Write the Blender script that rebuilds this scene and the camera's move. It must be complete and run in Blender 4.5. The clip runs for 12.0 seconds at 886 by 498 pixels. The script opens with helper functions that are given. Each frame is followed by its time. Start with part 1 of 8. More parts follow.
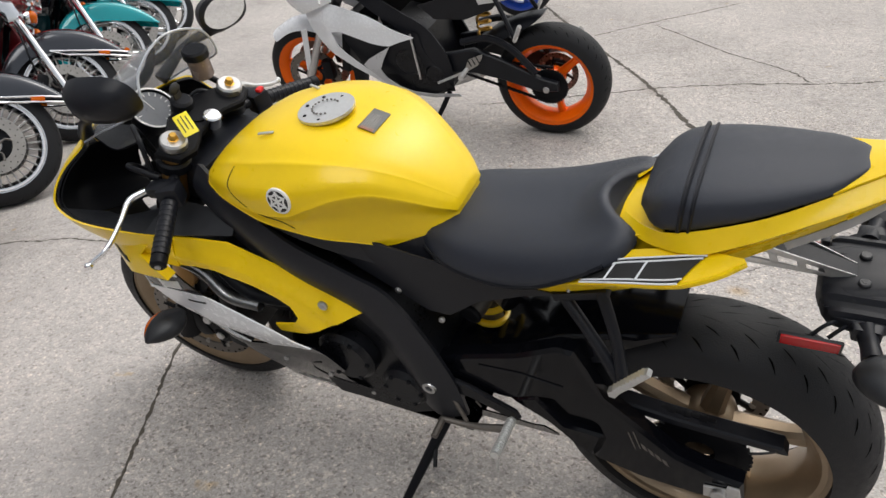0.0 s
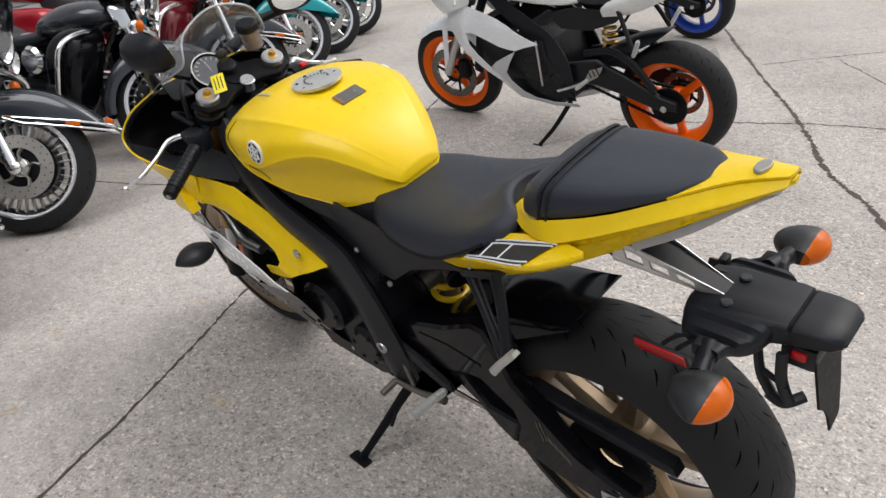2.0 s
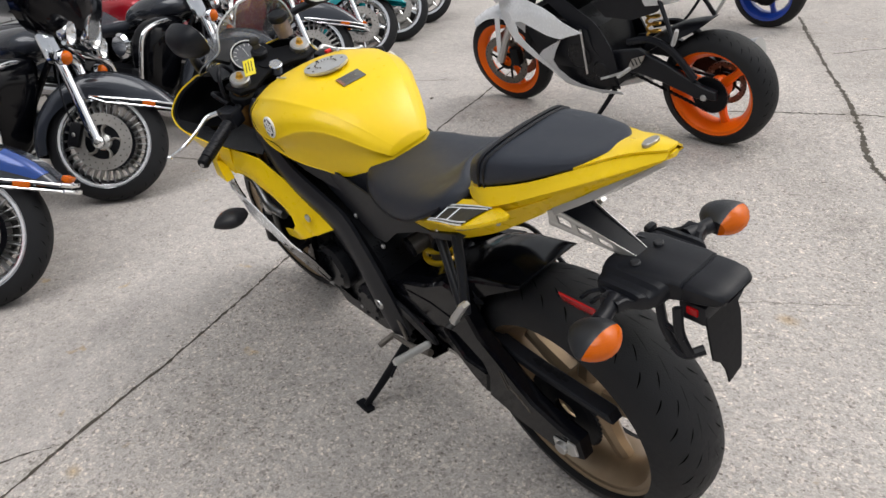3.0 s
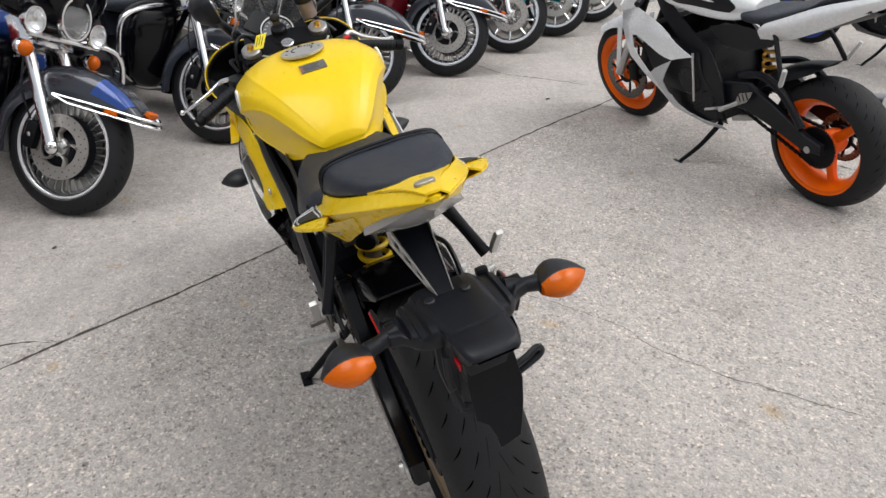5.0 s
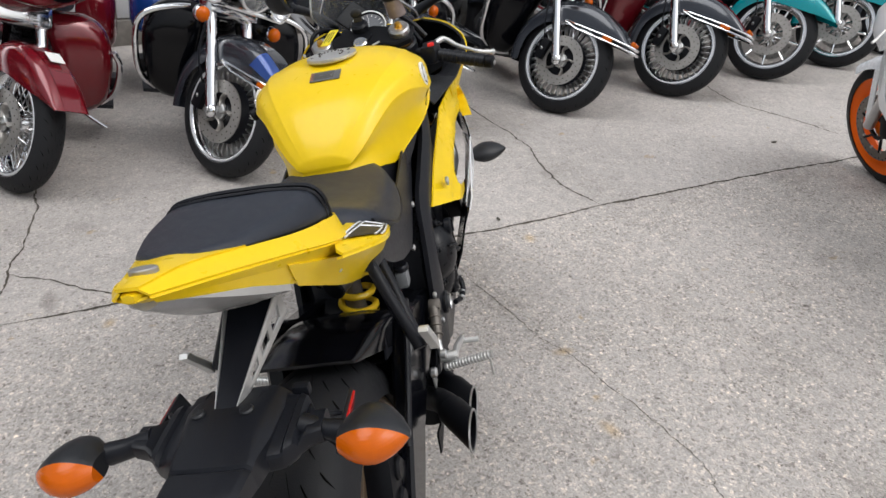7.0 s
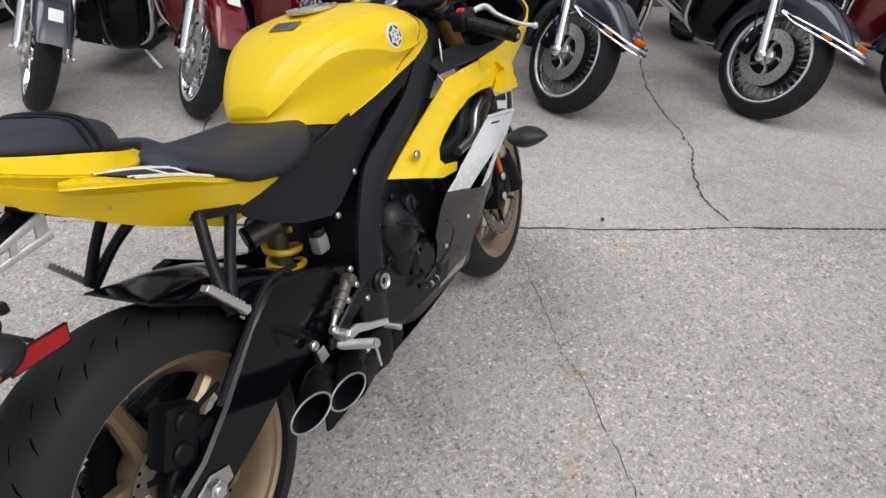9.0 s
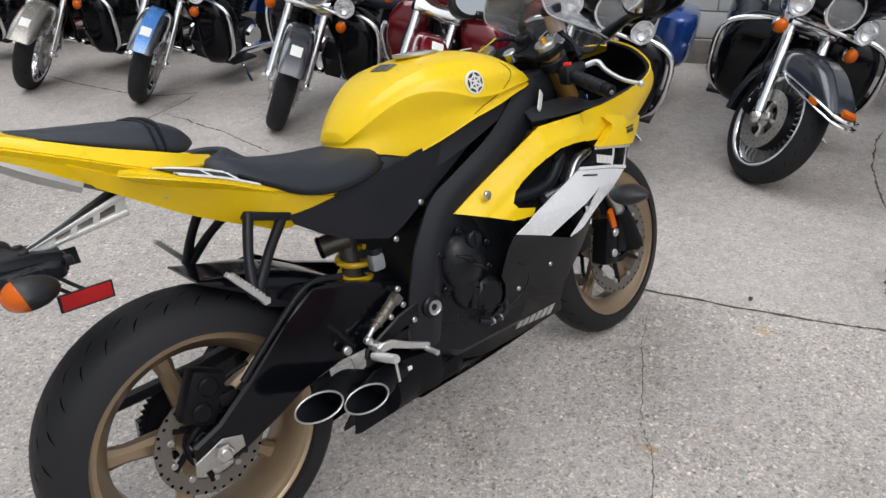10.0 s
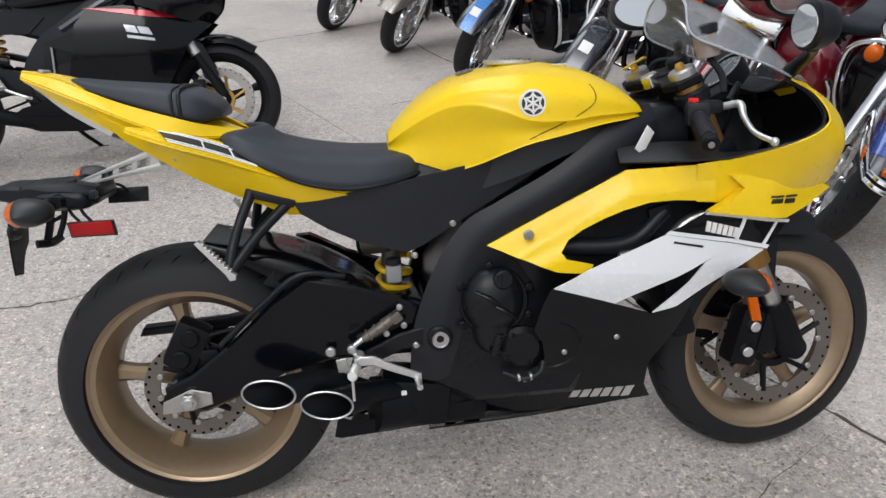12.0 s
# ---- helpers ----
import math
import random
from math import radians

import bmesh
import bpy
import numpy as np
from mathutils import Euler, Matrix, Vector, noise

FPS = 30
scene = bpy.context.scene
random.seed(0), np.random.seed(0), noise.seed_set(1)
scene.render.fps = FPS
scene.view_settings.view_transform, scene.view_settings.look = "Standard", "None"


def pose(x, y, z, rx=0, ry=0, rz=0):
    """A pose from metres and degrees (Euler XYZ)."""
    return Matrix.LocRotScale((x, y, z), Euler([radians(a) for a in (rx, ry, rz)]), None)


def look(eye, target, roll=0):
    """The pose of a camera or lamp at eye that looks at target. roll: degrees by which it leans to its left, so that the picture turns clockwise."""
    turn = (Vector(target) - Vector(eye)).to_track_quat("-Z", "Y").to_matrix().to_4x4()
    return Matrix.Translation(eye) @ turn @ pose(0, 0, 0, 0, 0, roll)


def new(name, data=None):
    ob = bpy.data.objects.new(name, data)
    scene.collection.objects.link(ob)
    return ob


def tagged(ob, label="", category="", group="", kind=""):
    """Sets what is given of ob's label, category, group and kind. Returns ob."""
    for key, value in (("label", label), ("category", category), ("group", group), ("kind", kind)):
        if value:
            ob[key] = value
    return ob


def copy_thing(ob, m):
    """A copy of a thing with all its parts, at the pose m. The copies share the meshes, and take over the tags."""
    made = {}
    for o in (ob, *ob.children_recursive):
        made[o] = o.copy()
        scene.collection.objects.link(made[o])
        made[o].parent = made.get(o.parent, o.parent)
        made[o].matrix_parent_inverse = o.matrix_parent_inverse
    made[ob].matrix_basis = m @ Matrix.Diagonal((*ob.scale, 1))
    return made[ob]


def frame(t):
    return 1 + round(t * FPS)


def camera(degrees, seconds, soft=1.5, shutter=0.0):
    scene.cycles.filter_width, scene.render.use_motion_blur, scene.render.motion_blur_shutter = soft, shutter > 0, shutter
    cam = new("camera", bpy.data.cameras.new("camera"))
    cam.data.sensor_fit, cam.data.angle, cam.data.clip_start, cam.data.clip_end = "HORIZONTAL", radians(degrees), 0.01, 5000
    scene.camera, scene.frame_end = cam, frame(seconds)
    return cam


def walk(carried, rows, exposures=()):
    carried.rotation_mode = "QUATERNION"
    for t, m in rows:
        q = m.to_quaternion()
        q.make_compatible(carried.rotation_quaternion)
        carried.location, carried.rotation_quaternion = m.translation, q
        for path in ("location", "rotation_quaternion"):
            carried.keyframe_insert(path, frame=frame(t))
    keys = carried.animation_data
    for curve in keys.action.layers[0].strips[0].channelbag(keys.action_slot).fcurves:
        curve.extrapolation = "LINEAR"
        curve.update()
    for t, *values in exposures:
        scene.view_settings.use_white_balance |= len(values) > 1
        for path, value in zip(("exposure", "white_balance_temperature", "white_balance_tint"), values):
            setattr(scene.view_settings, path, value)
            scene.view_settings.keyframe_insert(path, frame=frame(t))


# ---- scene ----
cam = camera(64.2, 12.0)
PATH = [
    (0, (-0.073, 1.228, 1.356), (0.771, -0.287, 0.36), -5.3),
    (0.5, (-0.191, 1.188, 1.337), (0.832, -0.231, 0.367), -5.3),
    (1, (-0.328, 1.243, 1.342), (0.674, -0.184, 0.362), -2.5),
    (1.5, (-0.424, 1.211, 1.347), (0.655, -0.188, 0.409), -1.9),
    (2, (-0.527, 1.069, 1.308), (0.747, -0.161, 0.378), -3.8),
    (2.5, (-0.653, 1.029, 1.311), (0.717, -0.07, 0.354), -5.9),
    (2.7, (-0.712, 1.047, 1.325), (0.673, -0.035, 0.371), -5.6),
    (4.5, (-1.148, 0.669, 1.349), (0.49, -0.039, 0.447), -2.9),
    (5, (-1.084, 0.507, 1.357), (0.559, -0.111, 0.398), -0.1),
    (5.5, (-1.087, 0.279, 1.354), (0.62, -0.16, 0.409), -0.6),
    (6, (-1.102, 0.081, 1.355), (0.657, -0.107, 0.421), -1.0),
    (6.5, (-1.002, -0.037, 1.344), (0.75, -0.049, 0.378), -2.9),
    (7, (-0.815, -0.121, 1.347), (0.922, -0.04, 0.358), 1.7),
    (9, (-0.529, -0.764, 1.307), (0.981, 0.017, 0.254), 1.0),
    (9.5, (-0.423, -0.917, 1.298), (0.941, 0.139, 0.286), -1.3),
    (10, (-0.331, -1.136, 1.318), (0.804, 0.22, 0.383), -0.9),
    (10.5, (-0.152, -1.161, 1.298), (0.874, 0.289, 0.378), -0.2),
    (11, (0.054, -1.121, 1.309), (0.914, 0.406, 0.345), 1.0),
    (11.5, (0.239, -1.21, 1.307), (0.737, 0.471, 0.344), -0.8),
    (12, (0.413, -1.275, 1.301), (0.595, 0.48, 0.36), -1.2),
]
walk(cam, [(t, look(eye, target, roll)) for t, eye, target, roll in PATH],
     ((0.0, 0.0, 6500, 10), (4.5, 0.0, 6450, 10), (6.5, -0.06, 6350, 10), (9.0, -0.15, 6280, 10), (12.0, -0.14, 6220, 10)))

# ---- world and light: an overcast day ----
world = bpy.data.worlds.new("overcast_sky")
scene.world = world
world.use_nodes = True
wn = world.node_tree.nodes
sky = wn.new("ShaderNodeTexSky")
sky.sky_type, sky.sun_disc = "NISHITA", False
sky.sun_elevation, sky.sun_rotation = radians(55), radians(200)
sky.air_density, sky.dust_density, sky.ozone_density = 1.6, 6.0, 1.0
hs = wn.new("ShaderNodeHueSaturation")
hs.inputs["Saturation"].default_value = 0.24
world.node_tree.links.new(sky.outputs[0], hs.inputs["Color"])
world.node_tree.links.new(hs.outputs[0], wn["Background"].inputs["Color"])
wn["Background"].inputs["Strength"].default_value = 0.142
sun = new("sun", bpy.data.lights.new("sun", "SUN"))
sun.data.energy, sun.data.angle, sun.data.color = 1.3, radians(40), (1.0, 0.985, 0.96)
sun.matrix_world = look((0.0, 0.0, 20.0), (3.2, -9.0, 0.0))
scene.view_settings.exposure = 0.0


# ---- lines of the slabs ----
JOINT = Vector((0.462, -0.887, 0)).normalized()     # way of the long joints
CROSS = Vector((JOINT.y, -JOINT.x, 0)) * -1         # across them, towards the parked row
JOINT_AT = CROSS.dot(Vector((2.02, -0.675, 0)))
JOINT_BOW = ((-900, 0), (-20, 0), (-3, 0), (-0.339, -0.052), (0.138, -0.057), (0.408, -0.046), (0.686, -0.033), (1.214, -0.037), (1.541, -0.005), (2.52, 0.004), (3.131, -0.015), (4, 0), (20, 0), (900, 0))    # how far the long joint strays along its way


def joint_point(v):
    """A point of the long joint, v metres along it."""
    p = CROSS * (JOINT_AT + float(np.interp(v, [q[0] for q in JOINT_BOW], [q[1] for q in JOINT_BOW]))) + JOINT * v
    return (p.x, p.y)



# ---- materials ----
def material(name, color, rough=0.5, metal=0.0, coat=0.0, var=0.12, scale=30.0, bump=0.0, bscale=200.0, spec=0.5, fine=0.0, grain=300.0):
    """A painted, moulded or metal surface with variation at two scales and fine relief."""
    m = bpy.data.materials.new(name)
    m.use_nodes = True
    nt = m.node_tree
    n, l = nt.nodes, nt.links
    b = n["Principled BSDF"]
    b.inputs["Roughness"].default_value, b.inputs["Metallic"].default_value = rough, metal
    b.inputs["Coat Weight"].default_value, b.inputs["Coat Roughness"].default_value = coat, 0.08
    b.inputs["Specular IOR Level"].default_value = spec
    tc = n.new("ShaderNodeTexCoord")
    big = n.new("ShaderNodeTexNoise")
    big.inputs["Scale"].default_value, big.inputs["Detail"].default_value = scale * 0.15, 4
    small = n.new("ShaderNodeTexNoise")
    small.inputs["Scale"].default_value, small.inputs["Detail"].default_value = scale * 2.5, 5
    l.new(tc.outputs["Object"], big.inputs["Vector"])
    l.new(tc.outputs["Object"], small.inputs["Vector"])
    add = n.new("ShaderNodeMath")
    add.operation = "ADD"
    l.new(big.outputs["Fac"], add.inputs[0])
    l.new(small.outputs["Fac"], add.inputs[1])
    ramp = n.new("ShaderNodeMapRange")
    ramp.inputs["From Min"].default_value, ramp.inputs["From Max"].default_value = 0.6, 1.4
    ramp.inputs["To Min"].default_value, ramp.inputs["To Max"].default_value = 1 - var, 1 + var
    l.new(add.outputs[0], ramp.inputs["Value"])
    mul = n.new("ShaderNodeVectorMath")
    mul.operation = "SCALE"
    mul.inputs[0].default_value = color
    l.new(ramp.outputs[0], mul.inputs["Scale"])
    l.new(mul.outputs[0], b.inputs["Base Color"])
    rr = n.new("ShaderNodeMapRange")
    rr.inputs["From Min"].default_value, rr.inputs["From Max"].default_value = 0.6, 1.4
    rr.inputs["To Min"].default_value, rr.inputs["To Max"].default_value = rough * 0.8, min(1.0, rough * 1.25)
    l.new(add.outputs[0], rr.inputs["Value"])
    l.new(rr.outputs[0], b.inputs["Roughness"])
    if bump:
        bn = n.new("ShaderNodeTexNoise")
        bn.inputs["Scale"].default_value, bn.inputs["Detail"].default_value = bscale, 3
        l.new(tc.outputs["Object"], bn.inputs["Vector"])
        bu = n.new("ShaderNodeBump")
        bu.inputs["Strength"].default_value, bu.inputs["Distance"].default_value = bump, 0.002
        l.new(bn.outputs["Fac"], bu.inputs["Height"])
        l.new(bu.outputs[0], b.inputs["Normal"])
    return m


def glass(name, color, rough=0.03, alpha=0.3, trans=0.0):
    m = bpy.data.materials.new(name)
    m.use_nodes = True
    b = m.node_tree.nodes["Principled BSDF"]
    b.inputs["Base Color"].default_value = (*color, 1)
    b.inputs["Roughness"].default_value = rough
    b.inputs["Alpha"].default_value = alpha
    b.inputs["Transmission Weight"].default_value = trans
    return m


def lens_material(name, color):
    """Ribbed coloured plastic of a lamp lens, unlit."""
    m = material(name, color, 0.18, 0.0, 0.0, 0.08, spec=0.35)
    nt = m.node_tree
    n, l = nt.nodes, nt.links
    tc = n.new("ShaderNodeTexCoord")
    wv = n.new("ShaderNodeTexWave")
    wv.inputs["Scale"].default_value, wv.inputs["Distortion"].default_value = 95, 0.3
    wv.bands_direction = "Z"
    l.new(tc.outputs["Object"], wv.inputs["Vector"])
    bu = n.new("ShaderNodeBump")
    bu.inputs["Strength"].default_value, bu.inputs["Distance"].default_value = 0.09, 0.001
    l.new(wv.outputs["Fac"], bu.inputs["Height"])
    l.new(bu.outputs[0], n["Principled BSDF"].inputs["Normal"])
    n["Principled BSDF"].inputs["Subsurface Weight"].default_value = 0.0
    n["Principled BSDF"].inputs["Subsurface Scale"].default_value = 0.02
    return m


# place, radii, angle, tint and softness of the marks on the lot
STAINS = ((1.05, 1.27, 0.085, 0.034, 30, (0.74, 0.73, 0.72), 0.5), (1.64, 0.72, 0.42, 0.13, -62, (0.84, 0.84, 0.85), 1.0), (1.36, 1.08, 0.26, 0.11, -50, (0.87, 0.87, 0.87), 1.0),
          (2.45, 0.95, 0.55, 0.30, -62, (0.80, 0.79, 0.78), 1.1), (3.0, 0.0, 0.70, 0.28, -62, (0.82, 0.81, 0.80), 1.1), (1.30, 3.55, 0.20, 0.07, 20, (0.76, 0.75, 0.74), 0.8),
          (0.95, -0.42, 0.030, 0.045, 20, (1.0, 0.84, 0.60), 0.7), (1.675, -0.35, 0.045, 0.030, 10, (1.0, 0.86, 0.64), 0.8), (0.02, -0.90, 0.05, 0.035, 0, (1.0, 0.86, 0.66), 0.8),
          (0.96, 1.02, 0.035, 0.025, 0, (1.0, 0.86, 0.64), 0.8), (0.62, -0.52, 0.05, 0.03, 40, (1.0, 0.86, 0.66), 0.8), (0.74, -2.90, 0.22, 0.09, -55, (0.80, 0.79, 0.77), 0.8))


def concrete_material(name, base):
    """Worn, exposed-aggregate concrete: patches, stones each of their own shade, rust spots, pitted relief;
    on the far side of the long joint the skin is smoother."""
    m = bpy.data.materials.new(name)
    m.use_nodes = True
    nt = m.node_tree
    n, l = nt.nodes, nt.links
    b = n["Principled BSDF"]
    b.inputs["Roughness"].default_value, b.inputs["Specular IOR Level"].default_value = 0.9, 0.25
    tc = n.new("ShaderNodeTexCoord")
    warp = n.new("ShaderNodeTexNoise")
    warp.inputs["Scale"].default_value, warp.inputs["Detail"].default_value = 70, 2
    l.new(tc.outputs["Object"], warp.inputs["Vector"])
    push = n.new("ShaderNodeVectorMath")
    push.operation = "MULTIPLY_ADD"
    push.inputs[1].default_value = (0.010, 0.010, 0.010)
    l.new(warp.outputs["Color"], push.inputs[0])
    l.new(tc.outputs["Object"], push.inputs[2])

    def noise_node(scale, detail=4, rough=0.55):
        t = n.new("ShaderNodeTexNoise")
        t.inputs["Scale"].default_value, t.inputs["Detail"].default_value, t.inputs["Roughness"].default_value = scale, detail, rough
        l.new(tc.outputs["Object"], t.inputs["Vector"])
        return t.outputs["Fac"]

    def ramp(value, *stops):
        r = n.new("ShaderNodeValToRGB")
        while len(r.color_ramp.elements) < len(stops):
            r.color_ramp.elements.new(0.5)
        for e, (p, q) in zip(r.color_ramp.elements, stops):
            e.position, e.color = p, (*q, 1)
        l.new(value, r.inputs[0])
        return r.outputs[0]

    def mix(fac, a, q, mode="MIX"):
        x = n.new("ShaderNodeMix")
        x.data_type, x.blend_type = "RGBA", mode
        if isinstance(fac, float):
            x.inputs[0].default_value = fac
        else:
            l.new(fac, x.inputs[0])
        l.new(a, x.inputs[6])
        l.new(q, x.inputs[7])
        return x.outputs[2]

    def ramp_to(value, tint, edge):
        """From a tint at the middle of a stain to none at its rim."""
        r = n.new("ShaderNodeMapRange")
        r.inputs["From Min"].default_value, r.inputs["From Max"].default_value = 1.55 - edge, 1.55
        l.new(value, r.inputs["Value"])
        return ramp(r.outputs[0], (0.0, tint), (1.0, (1.0, 1.0, 1.0)))

    def cells(scale, *stops):
        """A shade for each stone."""
        v = n.new("ShaderNodeTexVoronoi")
        v.inputs["Scale"].default_value = scale
        l.new(push.outputs[0], v.inputs["Vector"])
        sep = n.new("ShaderNodeSeparateColor")
        l.new(v.outputs["Color"], sep.inputs[0])
        return ramp(sep.outputs[0], *stops)

    # how much of the stone shows: less past the joint, and in broad patches
    d = n.new("ShaderNodeVectorMath")
    d.operation = "DOT_PRODUCT"
    d.inputs[1].default_value = CROSS
    l.new(tc.outputs["Object"], d.inputs[0])
    past = n.new("ShaderNodeMapRange")
    past.inputs["From Min"].default_value, past.inputs["From Max"].default_value = JOINT_AT - 0.01, JOINT_AT + 0.01
    past.inputs["To Min"].default_value, past.inputs["To Max"].default_value = 1.0, 0.62
    l.new(d.outputs["Value"], past.inputs["Value"])
    patch = n.new("ShaderNodeMapRange")
    patch.inputs["From Min"].default_value, patch.inputs["From Max"].default_value = 0.35, 0.65
    patch.inputs["To Min"].default_value, patch.inputs["To Max"].default_value = 0.72, 1.0
    l.new(noise_node(2.6, 4), patch.inputs["Value"])
    show = n.new("ShaderNodeMath")
    show.operation = "MULTIPLY"
    l.new(past.outputs[0], show.inputs[0])
    l.new(patch.outputs[0], show.inputs[1])

    lo = tuple(v * 0.83 for v in base)
    hi = tuple(v * 1.14 for v in base)
    col = ramp(noise_node(0.8, 6, 0.6), (0.3, lo), (0.52, base), (0.75, hi))
    mottle = ramp(noise_node(16, 5, 0.7), (0.3, (0.88, 0.88, 0.88)), (0.7, (1.10, 1.09, 1.08)))
    col = mix(1.0, col, mottle, "MULTIPLY")
    fine = cells(240, (0.0, (0.72, 0.71, 0.70)), (0.35, (0.95, 0.94, 0.93)), (0.75, (1.04, 1.04, 1.04)), (1.0, (1.30, 1.28, 1.25)))
    col = mix(show.outputs[0], col, mix(1.0, col, fine, "MULTIPLY"))
    stones = cells(105, (0.0, (0.60, 0.58, 0.56)), (0.12, (0.88, 0.87, 0.86)), (0.5, (1.0, 1.0, 1.0)), (0.88, (1.06, 1.04, 1.02)), (1.0, (1.45, 1.40, 1.32)))
    col = mix(show.outputs[0], col, mix(1.0, col, stones, "MULTIPLY"))
    specks = cells(165, (0.0, (0.42, 0.40, 0.38)), (0.07, (1.0, 1.0, 1.0)), (0.90, (1.0, 1.0, 1.0)), (1.0, (1.62, 1.58, 1.50)))
    col = mix(show.outputs[0], col, mix(1.0, col, specks, "MULTIPLY"))
    sand = ramp(noise_node(420, 2, 0.7), (0.25, (0.84,) * 3), (0.5, (1.0,) * 3), (0.75, (1.14,) * 3))
    col = mix(0.8, col, sand, "MULTIPLY")
    # grime, pits and rust-brown spots
    grime = ramp(noise_node(2.3, 7, 0.65), (0.56, (1.0, 1.0, 1.0)), (0.74, (0.78, 0.77, 0.76)))
    col = mix(1.0, col, grime, "MULTIPLY")
    pits = ramp(noise_node(26, 2, 0.4), (0.235, (0.42, 0.40, 0.38)), (0.275, (1.0, 1.0, 1.0)))
    col = mix(0.8, col, pits, "MULTIPLY")
    rust = ramp(noise_node(7.5, 3), (0.69, (1.0, 1.0, 1.0)), (0.75, (1.0, 0.82, 0.54)))
    col = mix(0.8, col, rust, "MULTIPLY")
    # old spills and rust marks, each with its own ragged outline
    ragged = noise_node(9, 4, 0.6)
    for x, y, rx, ry, ang, tint, edge in STAINS:
        mp = n.new("ShaderNodeMapping")
        mp.vector_type = "TEXTURE"
        mp.inputs["Location"].default_value = (x, y, 0)
        mp.inputs["Rotation"].default_value = (0, 0, radians(ang))
        mp.inputs["Scale"].default_value = (rx, ry, 1)
        l.new(tc.outputs["Object"], mp.inputs["Vector"])
        far = n.new("ShaderNodeVectorMath")
        far.operation = "LENGTH"
        l.new(mp.outputs[0], far.inputs[0])
        rag = n.new("ShaderNodeMath")
        rag.operation = "MULTIPLY_ADD"
        rag.inputs[1].default_value = 1.1
        l.new(ragged, rag.inputs[0])
        l.new(far.outputs["Value"], rag.inputs[2])
        col = mix(1.0, col, ramp_to(rag.outputs[0], tint, edge), "MULTIPLY")
    l.new(col, b.inputs["Base Color"])
    bu = n.new("ShaderNodeBump")
    bu.inputs["Strength"].default_value, bu.inputs["Distance"].default_value = 0.6, 0.003
    l.new(noise_node(180, 5, 0.65), bu.inputs["Height"])
    l.new(bu.outputs[0], b.inputs["Normal"])
    return m


YELLOW = material("yellow_paint", (0.84, 0.575, 0.004), 0.30, 0.0, 0.18, 0.03, 20, spec=0.32)
GLOSS_BLACK = material("gloss_black_paint", (0.0031, 0.0034, 0.0052), 0.12, 0.0, 0.10, 0.2, spec=0.20)
SATIN_BLACK = material("satin_black_plastic", (0.0088, 0.0098, 0.0135), 0.38, 0.0, 0.0, 0.25, 40, 0.12, 500, spec=0.26)
FRAME_BLACK = material("satin_black_frame_paint", (0.0125, 0.0134, 0.0175), 0.36, 0.0, 0.0, 0.2, 40, 0.06, 500, spec=0.30)
MATT_BLACK = material("matt_black_metal", (0.0052, 0.0056, 0.0075), 0.45, 0.0, 0.0, 0.3, 40, spec=0.15)
ENGINE_BLACK = material("engine_black_enamel", (0.0072, 0.0077, 0.0100), 0.30, 0.05, 0.0, 0.3, 50, 0.1, 300, spec=0.28)
GREY_PLASTIC = material("grey_moulded_plastic", (0.011, 0.012, 0.015), 0.42, 0.0, 0.0, 0.15, 40, 0.2, 600)
VINYL = material("black_seat_vinyl", (0.023, 0.027, 0.038), 0.42, 0.0, 0.0, 0.12, 30, 0.35, 900, spec=0.36)
RUBBER = material("tyre_rubber", (0.0130, 0.0134, 0.0155), 0.60, 0.0, 0.0, 0.25, 30, 0.25, 350, spec=0.27)
# near black without sheen, for the shade inside tread grooves and drilled holes
RECESS_SHADE = material("recess_shade_black", (0.0022, 0.0022, 0.0022), 0.9, spec=0.03)
BRONZE = material("bronze_wheel_paint", (0.30, 0.222, 0.142), 0.34, 0.6, 0.2, 0.10, 25)
ORANGE_RIM = material("orange_wheel_paint", (0.95, 0.150, 0.002), 0.38, 0.0, 0.05, 0.05, spec=0.25)
BLUE_RIM = material("blue_wheel_paint", (0.01, 0.05, 0.35), 0.35, 0.0, 0.4, 0.05)
STEEL = material("brushed_steel", (0.55, 0.55, 0.55), 0.32, 0.95, 0.0, 0.12, 60)
DISC_STEEL = material("brake_disc_steel", (0.36, 0.345, 0.325), 0.42, 0.6, 0.0, 0.15, 60)
DARK_DISC = material("worn_disc_steel", (0.15, 0.135, 0.12), 0.40, 0.55, 0.0, 0.2, 60)
CHROME = material("chrome", (0.90, 0.91, 0.93), 0.09, 1.0, 0.0, 0.03)
# pale and little metallic: the sky's brightness on chrome is put into the colour
PALE_CHROME = material("pale_chrome_reflection", (0.86, 0.87, 0.90), 0.20, 0.35, 0.0, 0.05)
ALLOY = material("cast_alloy", (0.62, 0.62, 0.61), 0.36, 0.75, 0.0, 0.12, 60)
TAN_GOLD = material("gold_disc_carrier", (0.50, 0.30, 0.08), 0.35, 0.6, 0.0, 0.08)
SKY_BLUE = material("light_blue_paint", (0.05, 0.20, 0.55), 0.25, 0.1, 0.5, 0.05)
GOLD = material("gold_anodised", (0.62, 0.36, 0.07), 0.33, 0.9, 0.0, 0.08)
FORK_GOLD = material("brown_gold_fork", (0.36, 0.20, 0.06), 0.35, 0.7, 0.0, 0.08)
SPRING = material("yellow_spring_paint", (0.85, 0.55, 0.01), 0.35, 0.0, 0.3, 0.05)
WHITE = material("white_paint", (0.82, 0.84, 0.87), 0.26, 0.0, 0.4, 0.012)
SILVER_PAINT = material("silver_paint", (0.60, 0.62, 0.65), 0.30, 0.2, 0.4, 0.05)
AMBER = lens_material("amber_lens", (0.56, 0.105, 0.0))
RED_LENS = lens_material("red_lens", (0.40, 0.006, 0.008))
